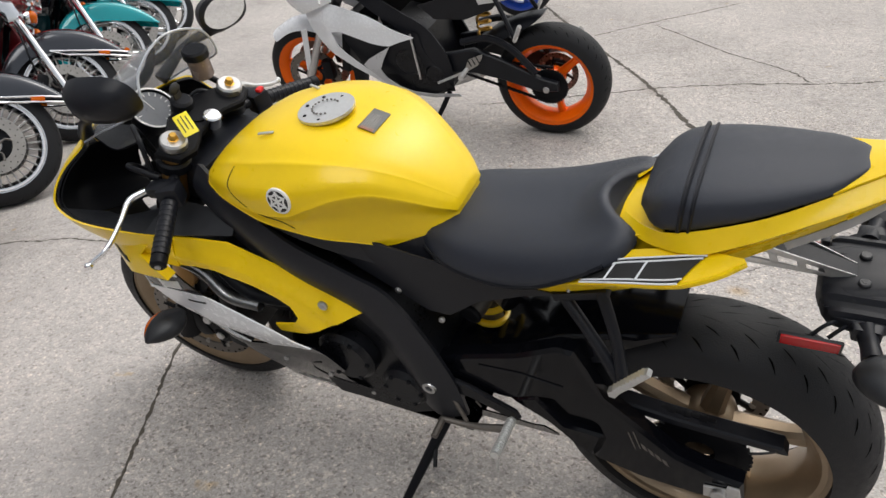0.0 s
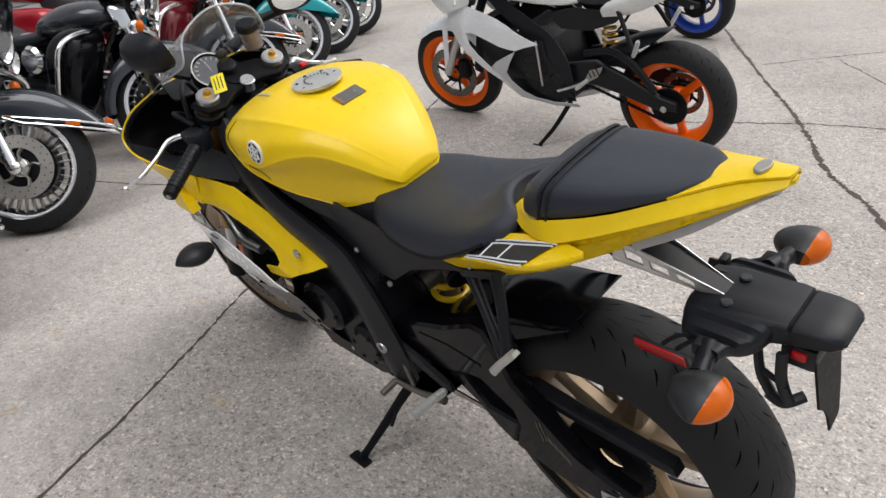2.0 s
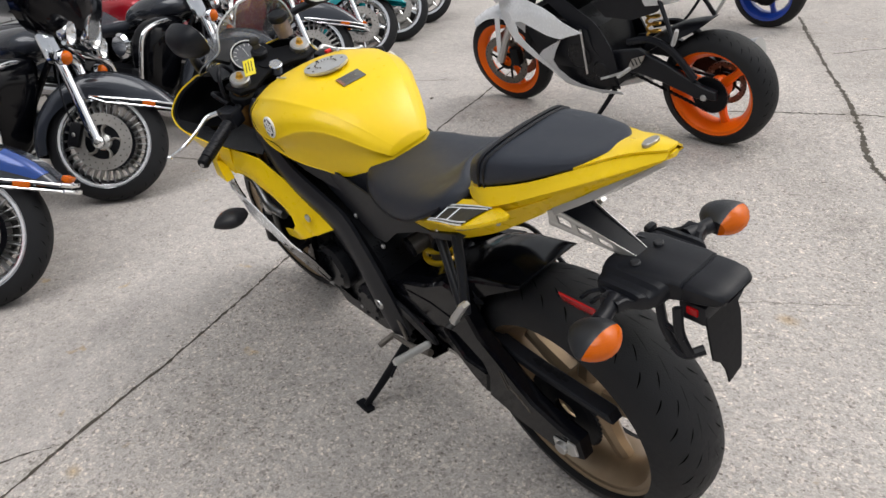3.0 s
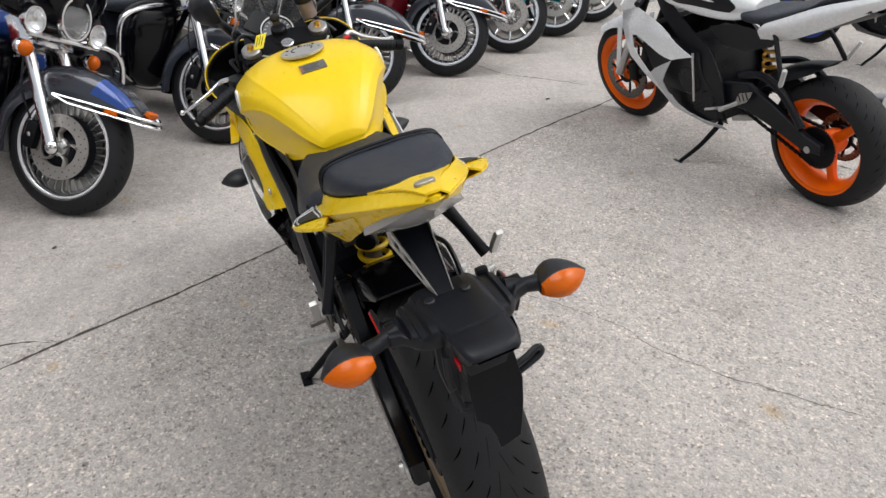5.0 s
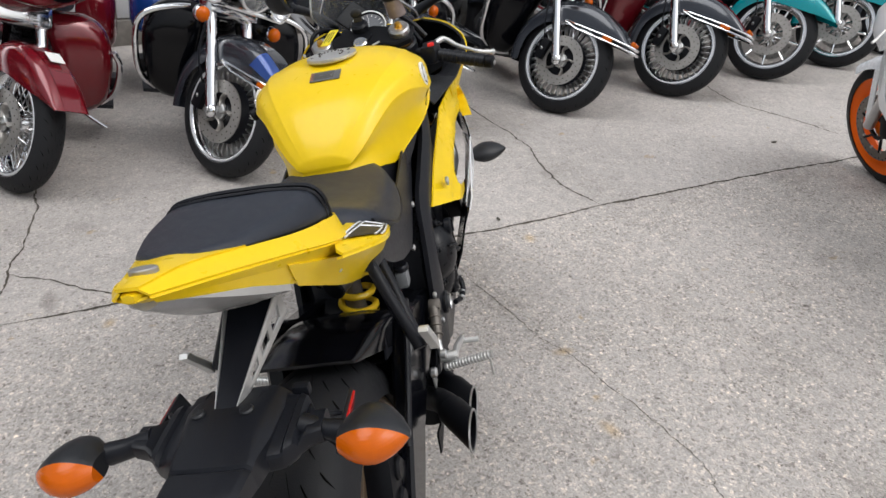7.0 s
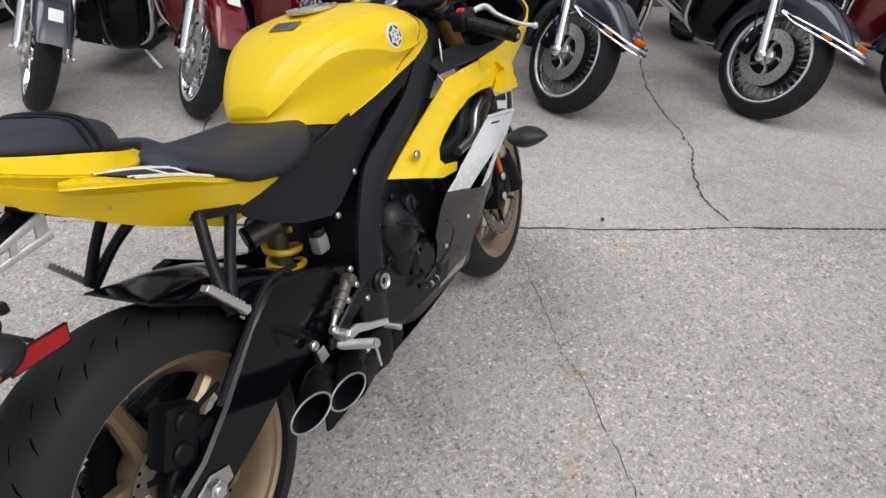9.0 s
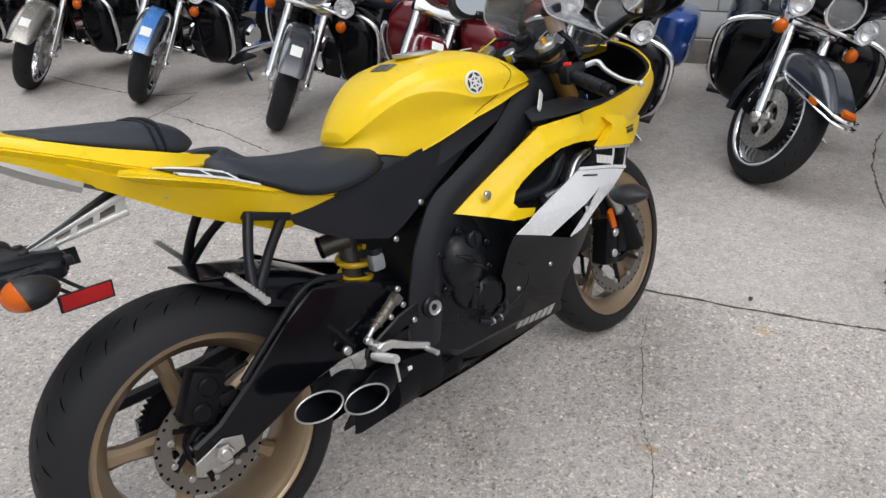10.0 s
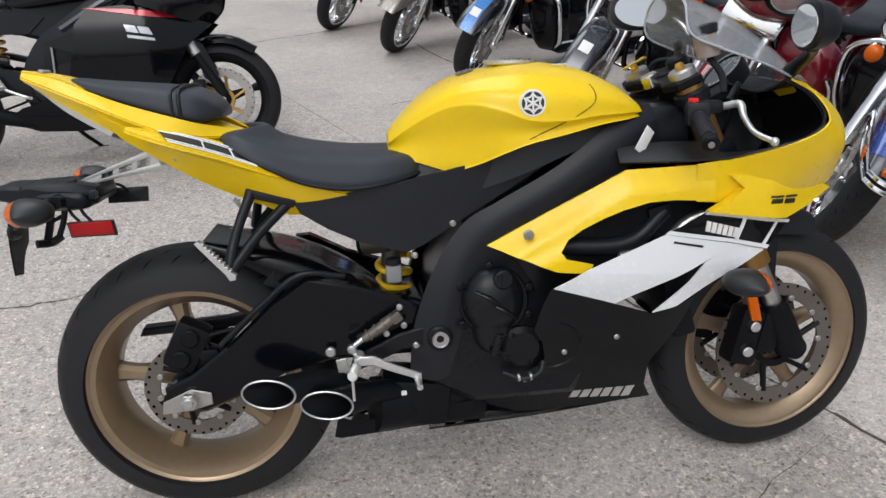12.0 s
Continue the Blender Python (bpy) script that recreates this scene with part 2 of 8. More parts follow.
POT_GREY = material("cloudy_plastic", (0.20, 0.21, 0.22), 0.35, 0.0, 0.2, 0.1)
GREY_LENS = lens_material("smoked_clear_lens", (0.36, 0.36, 0.36))
RED_PAINT = material("deep_red_paint", (0.17, 0.006, 0.013), 0.16, 0.2, 0.8, 0.06)
BRIGHT_RED = material("red_paint", (0.42, 0.012, 0.025), 0.18, 0.2, 0.8, 0.05)
RED_SWITCH = material("red_switch", (0.75, 0.02, 0.02), 0.4)
BLUE_PAINT = material("blue_paint", (0.012, 0.055, 0.26), 0.16, 0.25, 0.8, 0.05)
TEAL_PAINT = material("teal_paint", (0.0, 0.30, 0.34), 0.18, 0.1, 0.8, 0.05)
DARK_GREY = material("charcoal_paint", (0.035, 0.04, 0.052), 0.2, 0.3, 0.8, 0.06)
PEWTER = material("pewter_paint", (0.22, 0.21, 0.19), 0.25, 0.4, 0.7, 0.05)
STICKER_GREY = material("label_grey", (0.10, 0.10, 0.10), 0.5)
LABEL_WHITE = material("white_label", (0.78, 0.78, 0.76), 0.55, 0.0, 0.0, 0.03)
LABEL_YELLOW = material("yellow_tag", (0.85, 0.70, 0.02), 0.5, 0.0, 0.0, 0.04)
LABEL_ORANGE = material("faded_orange_label", (0.34, 0.13, 0.07), 0.5)
INK = material("black_ink", (0.012, 0.012, 0.012), 0.5)
DIAL = material("gauge_dial", (0.16, 0.17, 0.19), 0.3)
EDGE_GLINT = material("screen_edge", (0.42, 0.45, 0.50), 0.15, 0.0, 0.4, 0.05)
FLUID = material("reservoir_fluid", (0.24, 0.19, 0.175), 0.25, 0.0, 0.3)
SMOKE = glass("smoked_screen", (0.44, 0.46, 0.49), 0.03, 0.28)
CLEAR = glass("clear_screen", (0.5, 0.52, 0.54), 0.03, 0.18)
GLASS_LENS = glass("headlamp_glass", (0.7, 0.72, 0.74), 0.03, 0.16)
MIRROR = material("mirror_glass", (0.85, 0.87, 0.88), 0.02, 1.0, 0.0, 0.0)
COARSE = concrete_material("exposed_aggregate_concrete", (0.432, 0.410, 0.394))
DIRT = material("crack_dirt", (0.070, 0.060, 0.047), 0.95, 0.0, 0.0, 0.5, 40, 0.5, 150)
BLOCK = material("painted_block", (0.55, 0.56, 0.57), 0.75, 0.0, 0.0, 0.10, 12, 0.4, 120)
MORTAR = material("mortar", (0.40, 0.40, 0.40), 0.9, 0.0, 0.0, 0.2, 20)
FOUNDATION = material("stained_footing", (0.22, 0.205, 0.185), 0.9, 0.0, 0.0, 0.35, 8, 0.5, 120)


# ---- shape helpers ----
def cr(pts, n):
    """n points on a smooth curve through pts."""
    p = np.array(pts, float)
    if len(p) == 2:
        return [Vector(p[0] + (p[1] - p[0]) * k / (n - 1)) for k in range(n)]
    q = np.vstack([2 * p[0] - p[1], p, 2 * p[-1] - p[-2]])
    out = []
    for k in range(n):
        u = k / (n - 1) * (len(p) - 1)
        i = min(int(u), len(p) - 2)
        t = u - i
        a, b, c, d = q[i], q[i + 1], q[i + 2], q[i + 3]
        out.append(Vector(0.5 * (2 * b + (c - a) * t + (2 * a - 5 * b + 4 * c - d) * t * t + (3 * b - a - 3 * c + d) * t**3)))
    return out


def flip(pts):
    return [(x, -y, z) for x, y, z in pts]


def side(pts, s):
    return [(x, s * y, z) for x, y, z in pts]


def thicken(bm, faces, shift):
    """Gives a sheet a back at shift(vert) from each vertex, and closes its edge."""
    verts = {v for f in faces for v in f.verts}
    back = {v: bm.verts.new(v.co + shift(v)) for v in verts}
    inside = set(faces)
    for f in faces:
        bm.faces.new([back[v] for v in reversed(f.verts)])
        for a, b in zip(f.verts, list(f.verts[1:]) + [f.verts[0]]):
            e = bm.edges.get((a, b))
            if sum(g in inside for g in e.link_faces) == 1:
                bm.faces.new((b, a, back[a], back[b]))


def surf(bm, rails, nu=16, nv=8, thick=0.003):
    """A sheet through the rails, smooth both ways, with a thickness."""
    grid = [cr(r, nu) for r in rails]
    cols = [cr([g[i] for g in grid], nv) for i in range(nu)]
    vs = [[bm.verts.new(p) for p in c] for c in cols]
    faces = [bm.faces.new((vs[i][j], vs[i + 1][j], vs[i + 1][j + 1], vs[i][j + 1])) for i in range(nu - 1) for j in range(nv - 1)]
    if thick:
        for f in faces:
            f.normal_update()
        for row in vs:
            for v in row:
                v.normal_update()
        thicken(bm, faces, lambda v: v.normal * -thick)
    return bm


def loft(bm, rings, nu=None, nv=None, cap=True):
    """A closed body through rings of points."""
    nv = nv or len(rings[0])
    dense = []
    for r in rings:
        loop = cr(list(r) + [r[0]], nv + 1)[:-1] if nv != len(r) else [Vector(p) for p in r]
        dense.append(loop)
    nu = nu or len(rings)
    if nu != len(rings):
        cols = [cr([d[j] for d in dense], nu) for j in range(nv)]
        dense = [[cols[j][i] for j in range(nv)] for i in range(nu)]
    vs = [[bm.verts.new(p) for p in d] for d in dense]
    for i in range(len(vs) - 1):
        for j in range(nv):
            k = (j + 1) % nv
            bm.faces.new((vs[i][j], vs[i + 1][j], vs[i + 1][k], vs[i][k]))
    if cap:
        bm.faces.new(vs[0])
        bm.faces.new(list(reversed(vs[-1])))
    return bm


def tube(bm, pts, r, seg=8, n=None, flat=1.0):
    """A round bar along a smooth line; r one radius or one for each given point."""
    n = n or (2 if len(pts) == 2 else max(6, 5 * len(pts)))
    line = cr(pts, n)
    rr = [r] * len(pts) if isinstance(r, (int, float)) else list(r)
    rad = [float(np.interp(k / (n - 1) * (len(pts) - 1), range(len(pts)), rr)) for k in range(n)]
    rings, last = [], None
    for k, p in enumerate(line):
        d = (line[min(k + 1, n - 1)] - line[max(k - 1, 0)]).normalized()
        if last is None:
            a = d.cross(Vector((0, 0, 1)))
            a = a.normalized() if a.length > 0.05 else Vector((0, 1, 0))
        else:
            a = (last - d * last.dot(d)).normalized()
        last = a
        b = d.cross(a)
        rings.append([p + rad[k] * (math.cos(2 * math.pi * j / seg) * a + flat * math.sin(2 * math.pi * j / seg) * b) for j in range(seg)])
    return loft(bm, rings)


def lathe(bm, profile, seg=48, closed=True):
    """Turns a profile of (radius, y) round the y axis."""
    vs = [[bm.verts.new((r * math.cos(2 * math.pi * i / seg), y, r * math.sin(2 * math.pi * i / seg))) for r, y in profile] for i in range(seg)]
    m = len(profile)
    for i in range(seg):
        for j in range(m if closed else m - 1):
            k, i2 = (j + 1) % m, (i + 1) % seg
            bm.faces.new((vs[i][j], vs[i2][j], vs[i2][k], vs[i][k]))
    return bm


def disc(bm, c, axis, r, h, seg=20, bevel=0.0):
    """A short cylinder centred at c along axis, edges broken by bevel."""
    axis = Vector(axis).normalized()
    m = Matrix.Translation(c) @ Vector((0, 1, 0)).rotation_difference(axis).to_matrix().to_4x4()
    b = bevel or min(r, h) * 0.15
    t = bmesh.new()
    lathe(t, [(0.0005, -h / 2), (r - b, -h / 2), (r, -h / 2 + b), (r, h / 2 - b), (r - b, h / 2), (0.0005, h / 2)], seg)
    t.transform(m)
    return merge(bm, t)


def merge(bm, other):
    me = bpy.data.meshes.new("scratch")
    other.to_mesh(me)
    other.free()
    bm.from_mesh(me)
    bpy.data.meshes.remove(me)
    return bm


def box(bm, c, s, bevel=0.004, m=None):
    """A box with broken edges, centre c and sizes s, turned by m about its centre."""
    t = bmesh.new()
    bmesh.ops.create_cube(t, size=1.0)
    t.transform(Matrix.Diagonal((*s, 1)))
    bmesh.ops.bevel(t, geom=t.edges[:], offset=min(bevel, min(s) * 0.45), segments=2, affect="EDGES", profile=0.6, clamp_overlap=True)
    t.transform(Matrix.Translation(c) @ (m or Matrix.Identity(4)))
    return merge(bm, t)


def blob(bm, c, s, m=None, seg=16):
    """A rounded body, radii s."""
    t = bmesh.new()
    bmesh.ops.create_uvsphere(t, u_segments=seg, v_segments=seg // 2 + 2, radius=1.0)
    t.transform(Matrix.Translation(c) @ (m or Matrix.Identity(4)) @ Matrix.Diagonal((*s, 1)))
    return merge(bm, t)


def extrude_poly(bm, outline, y0, y1, bevel=0.004):
    """An outline in x, z pushed through from y0 to y1, edges broken."""
    t = bmesh.new()
    f = t.faces.new([t.verts.new((x, y0, z)) for x, z in outline])
    got = bmesh.ops.extrude_face_region(t, geom=[f])
    bmesh.ops.translate(t, verts=[v for v in got["geom"] if isinstance(v, bmesh.types.BMVert)], vec=(0, y1 - y0, 0))
    bmesh.ops.recalc_face_normals(t, faces=t.faces[:])
    if bevel:
        rim = [e for e in t.edges if abs(e.verts[0].co.y - e.verts[1].co.y) < 1e-6]
        bmesh.ops.bevel(t, geom=rim, offset=min(bevel, abs(y1 - y0) * 0.3), segments=1, affect="EDGES", clamp_overlap=True)
    return merge(bm, t)


def panel(bm, outline, yfun, s=1, thick=0.004, step=0.035):
    """A sheet over an outline in x, z that follows the side y = yfun(x, z); s: 1 for the left side, -1 for the right."""
    t = bmesh.new()
    f = t.faces.new([t.verts.new((x, 0, z)) for x, z in outline])
    f.normal_update()
    bmesh.ops.triangulate(t, faces=[f], ngon_method="EAR_CLIP")
    xs, zs = [p[0] for p in outline], [p[1] for p in outline]
    for lo, hi, no in ((min(xs), max(xs), (1, 0, 0)), (min(zs), max(zs), (0, 0, 1))):
        v = lo + step
        while v < hi:
            bmesh.ops.bisect_plane(t, geom=t.verts[:] + t.edges[:] + t.faces[:], plane_co=(v, 0, v), plane_no=no)
            v += step
    for v in t.verts:
        v.co.y = s * yfun(v.co.x, v.co.z)
    bmesh.ops.recalc_face_normals(t, faces=t.faces[:])
    if sum(g.normal.y * g.calc_area() for g in t.faces) * s < 0:
        bmesh.ops.reverse_faces(t, faces=t.faces[:])
    thicken(t, t.faces[:], lambda v: Vector((0, -s * thick, 0)))
    return merge(bm, t)


def part(name, bm, mat, parent=None, label="", angle=38):
    """One mesh object under a thing or a part."""
    bmesh.ops.recalc_face_normals(bm, faces=bm.faces[:])
    me = bpy.data.meshes.new(name)
    bm.to_mesh(me)
    bm.free()
    me.materials.append(mat)
    me.polygons.foreach_set("use_smooth", [True] * len(me.polygons))
    me.set_sharp_from_angle(angle=radians(angle))
    ob = new(name, me)
    ob.parent = parent
    if label:
        ob["label"] = label
    return ob


def B():
    return bmesh.new()


def turned(bm, m):
    bm.transform(m)
    return bm


# ---- ground ----


def ground_sheet():
    """One sheet to the horizon, with a long joint cut into it."""
    bm = B()
    ua = JOINT_AT
    prof = [(-900, 0)]
    for u, w, d in ((ua, 0.0028, 0.010),):
        prof += [(u - w, 0), (u - w * 0.6, -d), (u + w * 0.6, -d), (u + w, 0)]
    prof += [(900, 0)]
    rows = []
    for v, bow in JOINT_BOW:
        rows.append([bm.verts.new(CROSS * (u + (bow if abs(u) < 800 else 0)) + JOINT * v + Vector((0, 0, z))) for u, z in prof])
    for a, b in zip(rows, rows[1:]):
        for i in range(len(prof) - 1):
            bm.faces.new((a[i], a[i + 1], b[i + 1], b[i]))
    return part("ground", bm, COARSE)


ground = ground_sheet()
tagged(ground, "worn grey exposed-aggregate concrete lot with joints and cracks", "ground", kind="structure")


def crack(pts, width, name="crack", n=None):
    """A ragged line of dirt in the concrete along pts."""
    bm = B()
    rng = random.Random(int(1000 * (pts[0][0] + 7 * pts[0][1])) + 5)
    length = sum(math.dist(a, b) for a, b in zip(pts, pts[1:]))
    n = n or max(8, int(length / 0.018))
    line = cr([(x, y, 0.0) for x, y in pts], n)
    jag = 0.0030 if name == "joint_dirt" else 0.0062
    last = None
    drift = 0.0
    for k, p in enumerate(line):
        d = (line[min(k + 1, n - 1)] - line[max(k - 1, 0)]).normalized()
        a = Vector((-d.y, d.x, 0))
        drift = 0.86 * drift + rng.uniform(-1, 1) * jag
        w = width * rng.choice((0.35, 0.6, 1.0, 1.0, 1.4)) * (0.3 + min(1, k / 6, (n - 1 - k) / 6))
        q = p + a * drift
        row = [bm.verts.new(q + a * w + Vector((0, 0, 0.0012))), bm.verts.new(q - a * w + Vector((0, 0, 0.0012)))]
        if last:
            bm.faces.new((last[0], last[1], row[1], row[0]))
        last = row
    ob = part(name, bm, DIRT)
    return tagged(ob, "dirt-filled crack in the grey concrete", "crack", kind="structure")


crack([joint_point(v) for v in (-0.70, -0.34, 0.14, 0.41, 0.69, 1.21, 1.53)], 0.0042, "joint_dirt")
crack([joint_point(v) for v in (1.53, 2.0, 2.52, 3.13, 4.0, 5.0)], 0.0050, "joint_dirt")
crack([(2.2, -5.15), (1.77, -4.48), (1.15, -3.55), (0.75, -2.95), (0.40, -2.33), (0.10, -1.98), (-0.24, -1.38), (-0.42, -1.08)], 0.011, "joint_dirt")
crack([(2.02, -0.675), (2.25, -0.51), (2.62, -0.40), (2.95, -0.254), (3.53, 0.04), (4.1, 0.2)], 0.0035)
crack([(1.61, 0.02), (1.30, -0.144), (1.057, -0.304), (0.952, -0.418), (0.823, -0.536), (0.66, -0.645), (0.50, -0.735), (0.392, -0.76), (0.20, -0.872), (0.05, -0.997), (-0.135, -1.176)], 0.0010)
crack([(1.42, -4.07), (1.0, -4.66), (0.49, -5.32)], 0.006)
crack([(1.62, -2.42), (1.0, -2.76), (0.75, -2.918), (0.30, -3.10), (-0.47, -3.30), (-1.6, -3.7)], 0.006)
crack([(1.045, -4.47), (0.418, -3.756), (0.055, -3.434), (-0.107, -3.206)], 0.005)
crack([(1.90, 1.80), (1.757, 1.718), (1.43, 1.563), (1.199, 1.499), (1.0, 1.44)], 0.0035)
crack([(1.199, 1.499), (1.179, 1.254), (1.083, 0.99)], 0.0025)
crack([(0.85, 4.97), (0.98, 4.45), (1.141, 4.02), (1.30, 3.80), (1.52, 3.70)], 0.006)
crack([(1.52, 3.70), (1.141, 3.41), (0.8, 3.25), (0.5, 3.12)], 0.004)
crack([(1.141, 3.41), (1.21, 3.0), (1.264, 2.679), (1.305, 2.233)], 0.004)
crack([(-1.4, 4.72), (-0.6, 5.23), (0.0, 5.60), (0.69, 6.11), (1.2, 6.4)], 0.006)
crack([(-1.3, 0.86), (-0.896, 0.933), (-0.704, 0.972), (-0.50, 1.06)], 0.003)
crack([(4.6, -1.4), (4.0, -1.62), (3.6, -1.75), (3.1, -2.15)], 0.004)


def block_wall():
    """The painted block wall behind the parked row, block by block."""
    wall = new("wall_north")
    tagged(wall, "pale grey painted concrete block wall behind the parked motorcycles", "wall", kind="structure")
    o, d = Vector((4.62, 2.10, 0)), JOINT
    yaw = math.atan2(d.y, d.x)
    m = Matrix.Translation(o) @ Matrix.Rotation(yaw, 4, "Z")
    wall.matrix_world = m
    bm = B()
    box(bm, (0.5, 0.13, 1.6), (22, 0.2, 3.2), 0.005)
    part("mortar", bm, MORTAR, wall)
    bm = B()
    box(bm, (0.5, 0.09, 0.09), (22, 0.26, 0.18), 0.01)
    part("footing", bm, FOUNDATION, wall, "stained concrete footing")
    bm = B()
    box(bm, (0, 0, 0), (0.390, 0.03, 0.190), 0.004)
    first = part("block", bm, BLOCK, wall)
    rows = 13
    first.location = (-4.0, 0.018, 0.285)
    for r in range(rows):
        for k in range(38):
            if r or k:
                if r > 4 and not 8 < k < 30:
                    continue
                b = new("block", first.data)
                b.parent = wall
                b.location = (-4.0 + 0.4 * k + (0.2 if r % 2 else 0), 0.018, 0.285 + 0.2 * r)
    return wall



# ---- pieces that the motorcycles share ----
def tyre(bm, R, w, rim):
    h = (R - rim) * 0.86
    prof = []
    for k in range(-9, 10):
        a = k / 9
        prof.append((R - h * (1 - math.sqrt(max(0.0, 1 - abs(a) ** 2.3))), a * w / 2))
    prof += [(rim + 0.013, w * 0.385), (rim - 0.006, w * 0.34), (rim - 0.006, -w * 0.34), (rim + 0.013, -w * 0.385)]
    return lathe(bm, prof, 64)


def tread(bm, R, w, rim, count=30):
    """Slanted sipes, as thin dark slivers laid on the crown; the grooves' shade is in their colour."""
    h = (R - rim) * 0.86

    def at(a, ang, lift=0.0007):
        r = R - h * (1 - math.sqrt(max(0.0, 1 - abs(a) ** 2.3))) + lift
        return Vector((r * math.cos(ang), a * w / 2, r * math.sin(ang)))

    for k in range(count):
        for s in (1, -1):
            for a0, a1, d0, d1, wd in ((0.06, 0.20, 0.0, 0.17, 0.012), (0.30, 0.47, 0.06, 0.15, 0.017), (0.56, 0.76, 0.0, 0.07, 0.017)):
                last = None
                for j in range(5):
                    u = j / 4
                    a = s * (a0 + (a1 - a0) * u)
                    ang = 2 * math.pi * (k + (0.5 if s < 0 else 0)) / count + d0 + (d1 - d0) * u
                    t = wd * (0.25 + 0.75 * math.sin(math.pi * min(1, u + 0.15)))
                    row = (bm.verts.new(at(a, ang)), bm.verts.new(at(a, ang + t)))
                    if last:
                        bm.faces.new((last[0], last[1], row[1], row[0]))
                    last = row
    return bm


def holes_disc(bm, ro, ri, t, seg=36):
    """A brake ring."""
    return lathe(bm, [(ri, -t / 2), (ro, -t / 2), (ro, t / 2), (ri, t / 2)], seg)


def sport_wheel(parent, name, m, R, w, rim, paint, spokes=5, discs=((0.16, 0.11, 0.065),), sprocket=0, depth=0.03, label="", carrier=None, disc_paint=None):
    """Cast wheel with tyre; discs: outer radius, inner radius, y."""
    bm = B()
    hw = w * 0.36
    lathe(bm, [(rim + 0.010, hw + 0.006), (rim + 0.010, hw), (rim - 0.010, hw * 0.85), (rim - 0.024, hw * 0.4), (rim - 0.024, -hw * 0.4), (rim - 0.010, -hw * 0.85),
               (rim + 0.010, -hw), (rim + 0.010, -hw - 0.006), (rim - 0.006, -hw - 0.004), (rim - 0.034, -hw * 0.45), (rim - 0.034, hw * 0.45), (rim - 0.006, hw + 0.004)], 64)
    wheel = part(name, turned(bm, m), paint, parent, label)
    for e in (1, -1):
        bm = B()
        y = e * w * 0.385
        lathe(bm, [(rim + 0.002, y - e * 0.010), (rim + 0.014, y - e * 0.002), (rim + 0.0155, y + e * 0.003), (rim + 0.012, y + e * 0.0055), (rim + 0.006, y + e * 0.003), (rim - 0.004, y - e * 0.012)], 64)
        part("rim_lip", turned(bm, m), paint, wheel)
    bm = B()
    lathe(bm, [(0.012, -0.05), (0.05, -0.05), (0.058, -0.03), (0.058, 0.03), (0.05, 0.05), (0.012, 0.05)], 28)
    part("hub", turned(bm, m), paint, wheel)
    for k in range(spokes):
        bm = B()
        a = 2 * math.pi * k / spokes + 0.3
        d, t = Vector((math.cos(a), 0, math.sin(a))), Vector((-math.sin(a), 0, math.cos(a)))
        rings = []
        for u in (0, 0.35, 0.7, 1):
            r = 0.05 + (rim - 0.03 - 0.05) * u
            wd = 0.024 - 0.011 * u + (0.010 if u == 1 else 0)
            th = depth * (0.75 - 0.25 * u)
            c = d * r
            rings.append([c + t * wd + Vector((0, th * 0.5, 0)), c + t * wd * 0.5 + Vector((0, th, 0)), c - t * wd * 0.5 + Vector((0, th, 0)), c - t * wd + Vector((0, th * 0.5, 0)),
                          c - t * wd + Vector((0, -th * 0.5, 0)), c - t * wd * 0.5 + Vector((0, -th, 0)), c + t * wd * 0.5 + Vector((0, -th, 0)), c + t * wd + Vector((0, -th * 0.5, 0))])
        loft(bm, rings)
        part("spoke", turned(bm, m), paint, wheel)
    part("tyre", turned(tyre(B(), R, w, rim), m), RUBBER, wheel, "black road tyre")
    part("tread_groove", turned(tread(B(), R, w, rim), m), RECESS_SHADE, wheel)["kind"] = "stuff"
    for ro, ri, y in discs:
        bm = B()
        holes_disc(bm, ro, ri, 0.005)
        bm.transform(Matrix.Translation((0, y, 0)))
        part("brake_disc", turned(bm, m), disc_paint or DARK_DISC, wheel, "drilled steel brake disc")
        # drilled holes as proud black discs, their inner shade put into the colour
        bm = B()
        for ring, cnt in ((0.82, 18), (0.92, 18)):
            for k in range(cnt):
                a = 2 * math.pi * (k + (0.5 if ring > 0.9 else 0)) / cnt
                rr = ri + (ro - ri) * (ring - 0.3) / 0.7
                disc(bm, (rr * math.cos(a), y, rr * math.sin(a)), (0, 1, 0), 0.0036, 0.0062, 8)
        part("disc_hole", turned(bm, m), RECESS_SHADE, wheel)["kind"] = "stuff"
        bm = B()
        lathe(bm, [(0.04, y - 0.006), (0.056, y - 0.006), (0.056, y + 0.006), (0.04, y + 0.006)], 24)
        hubring = part("disc_carrier", turned(bm, m), carrier or MATT_BLACK, wheel)
        for k in range(6):
            bm = B()
            a = 2 * math.pi * k / 6
            tube(bm, [(0.045 * math.cos(a), y * 0.92, 0.045 * math.sin(a)), ((ri + 0.008) * math.cos(a + 0.35), y, (ri + 0.008) * math.sin(a + 0.35))], 0.007, 6)
            part("carrier_arm", turned(bm, m), carrier or MATT_BLACK, wheel)
        bm = B()
        for k in range(10):
            a = 2 * math.pi * k / 10
            disc(bm, ((ri + 0.003) * math.cos(a), y, (ri + 0.003) * math.sin(a)), (0, 1, 0), 0.0075, 0.010, 10, 0.002)
        part("disc_bobbin", turned(bm, m), DISC_STEEL, wheel)["kind"] = "stuff"
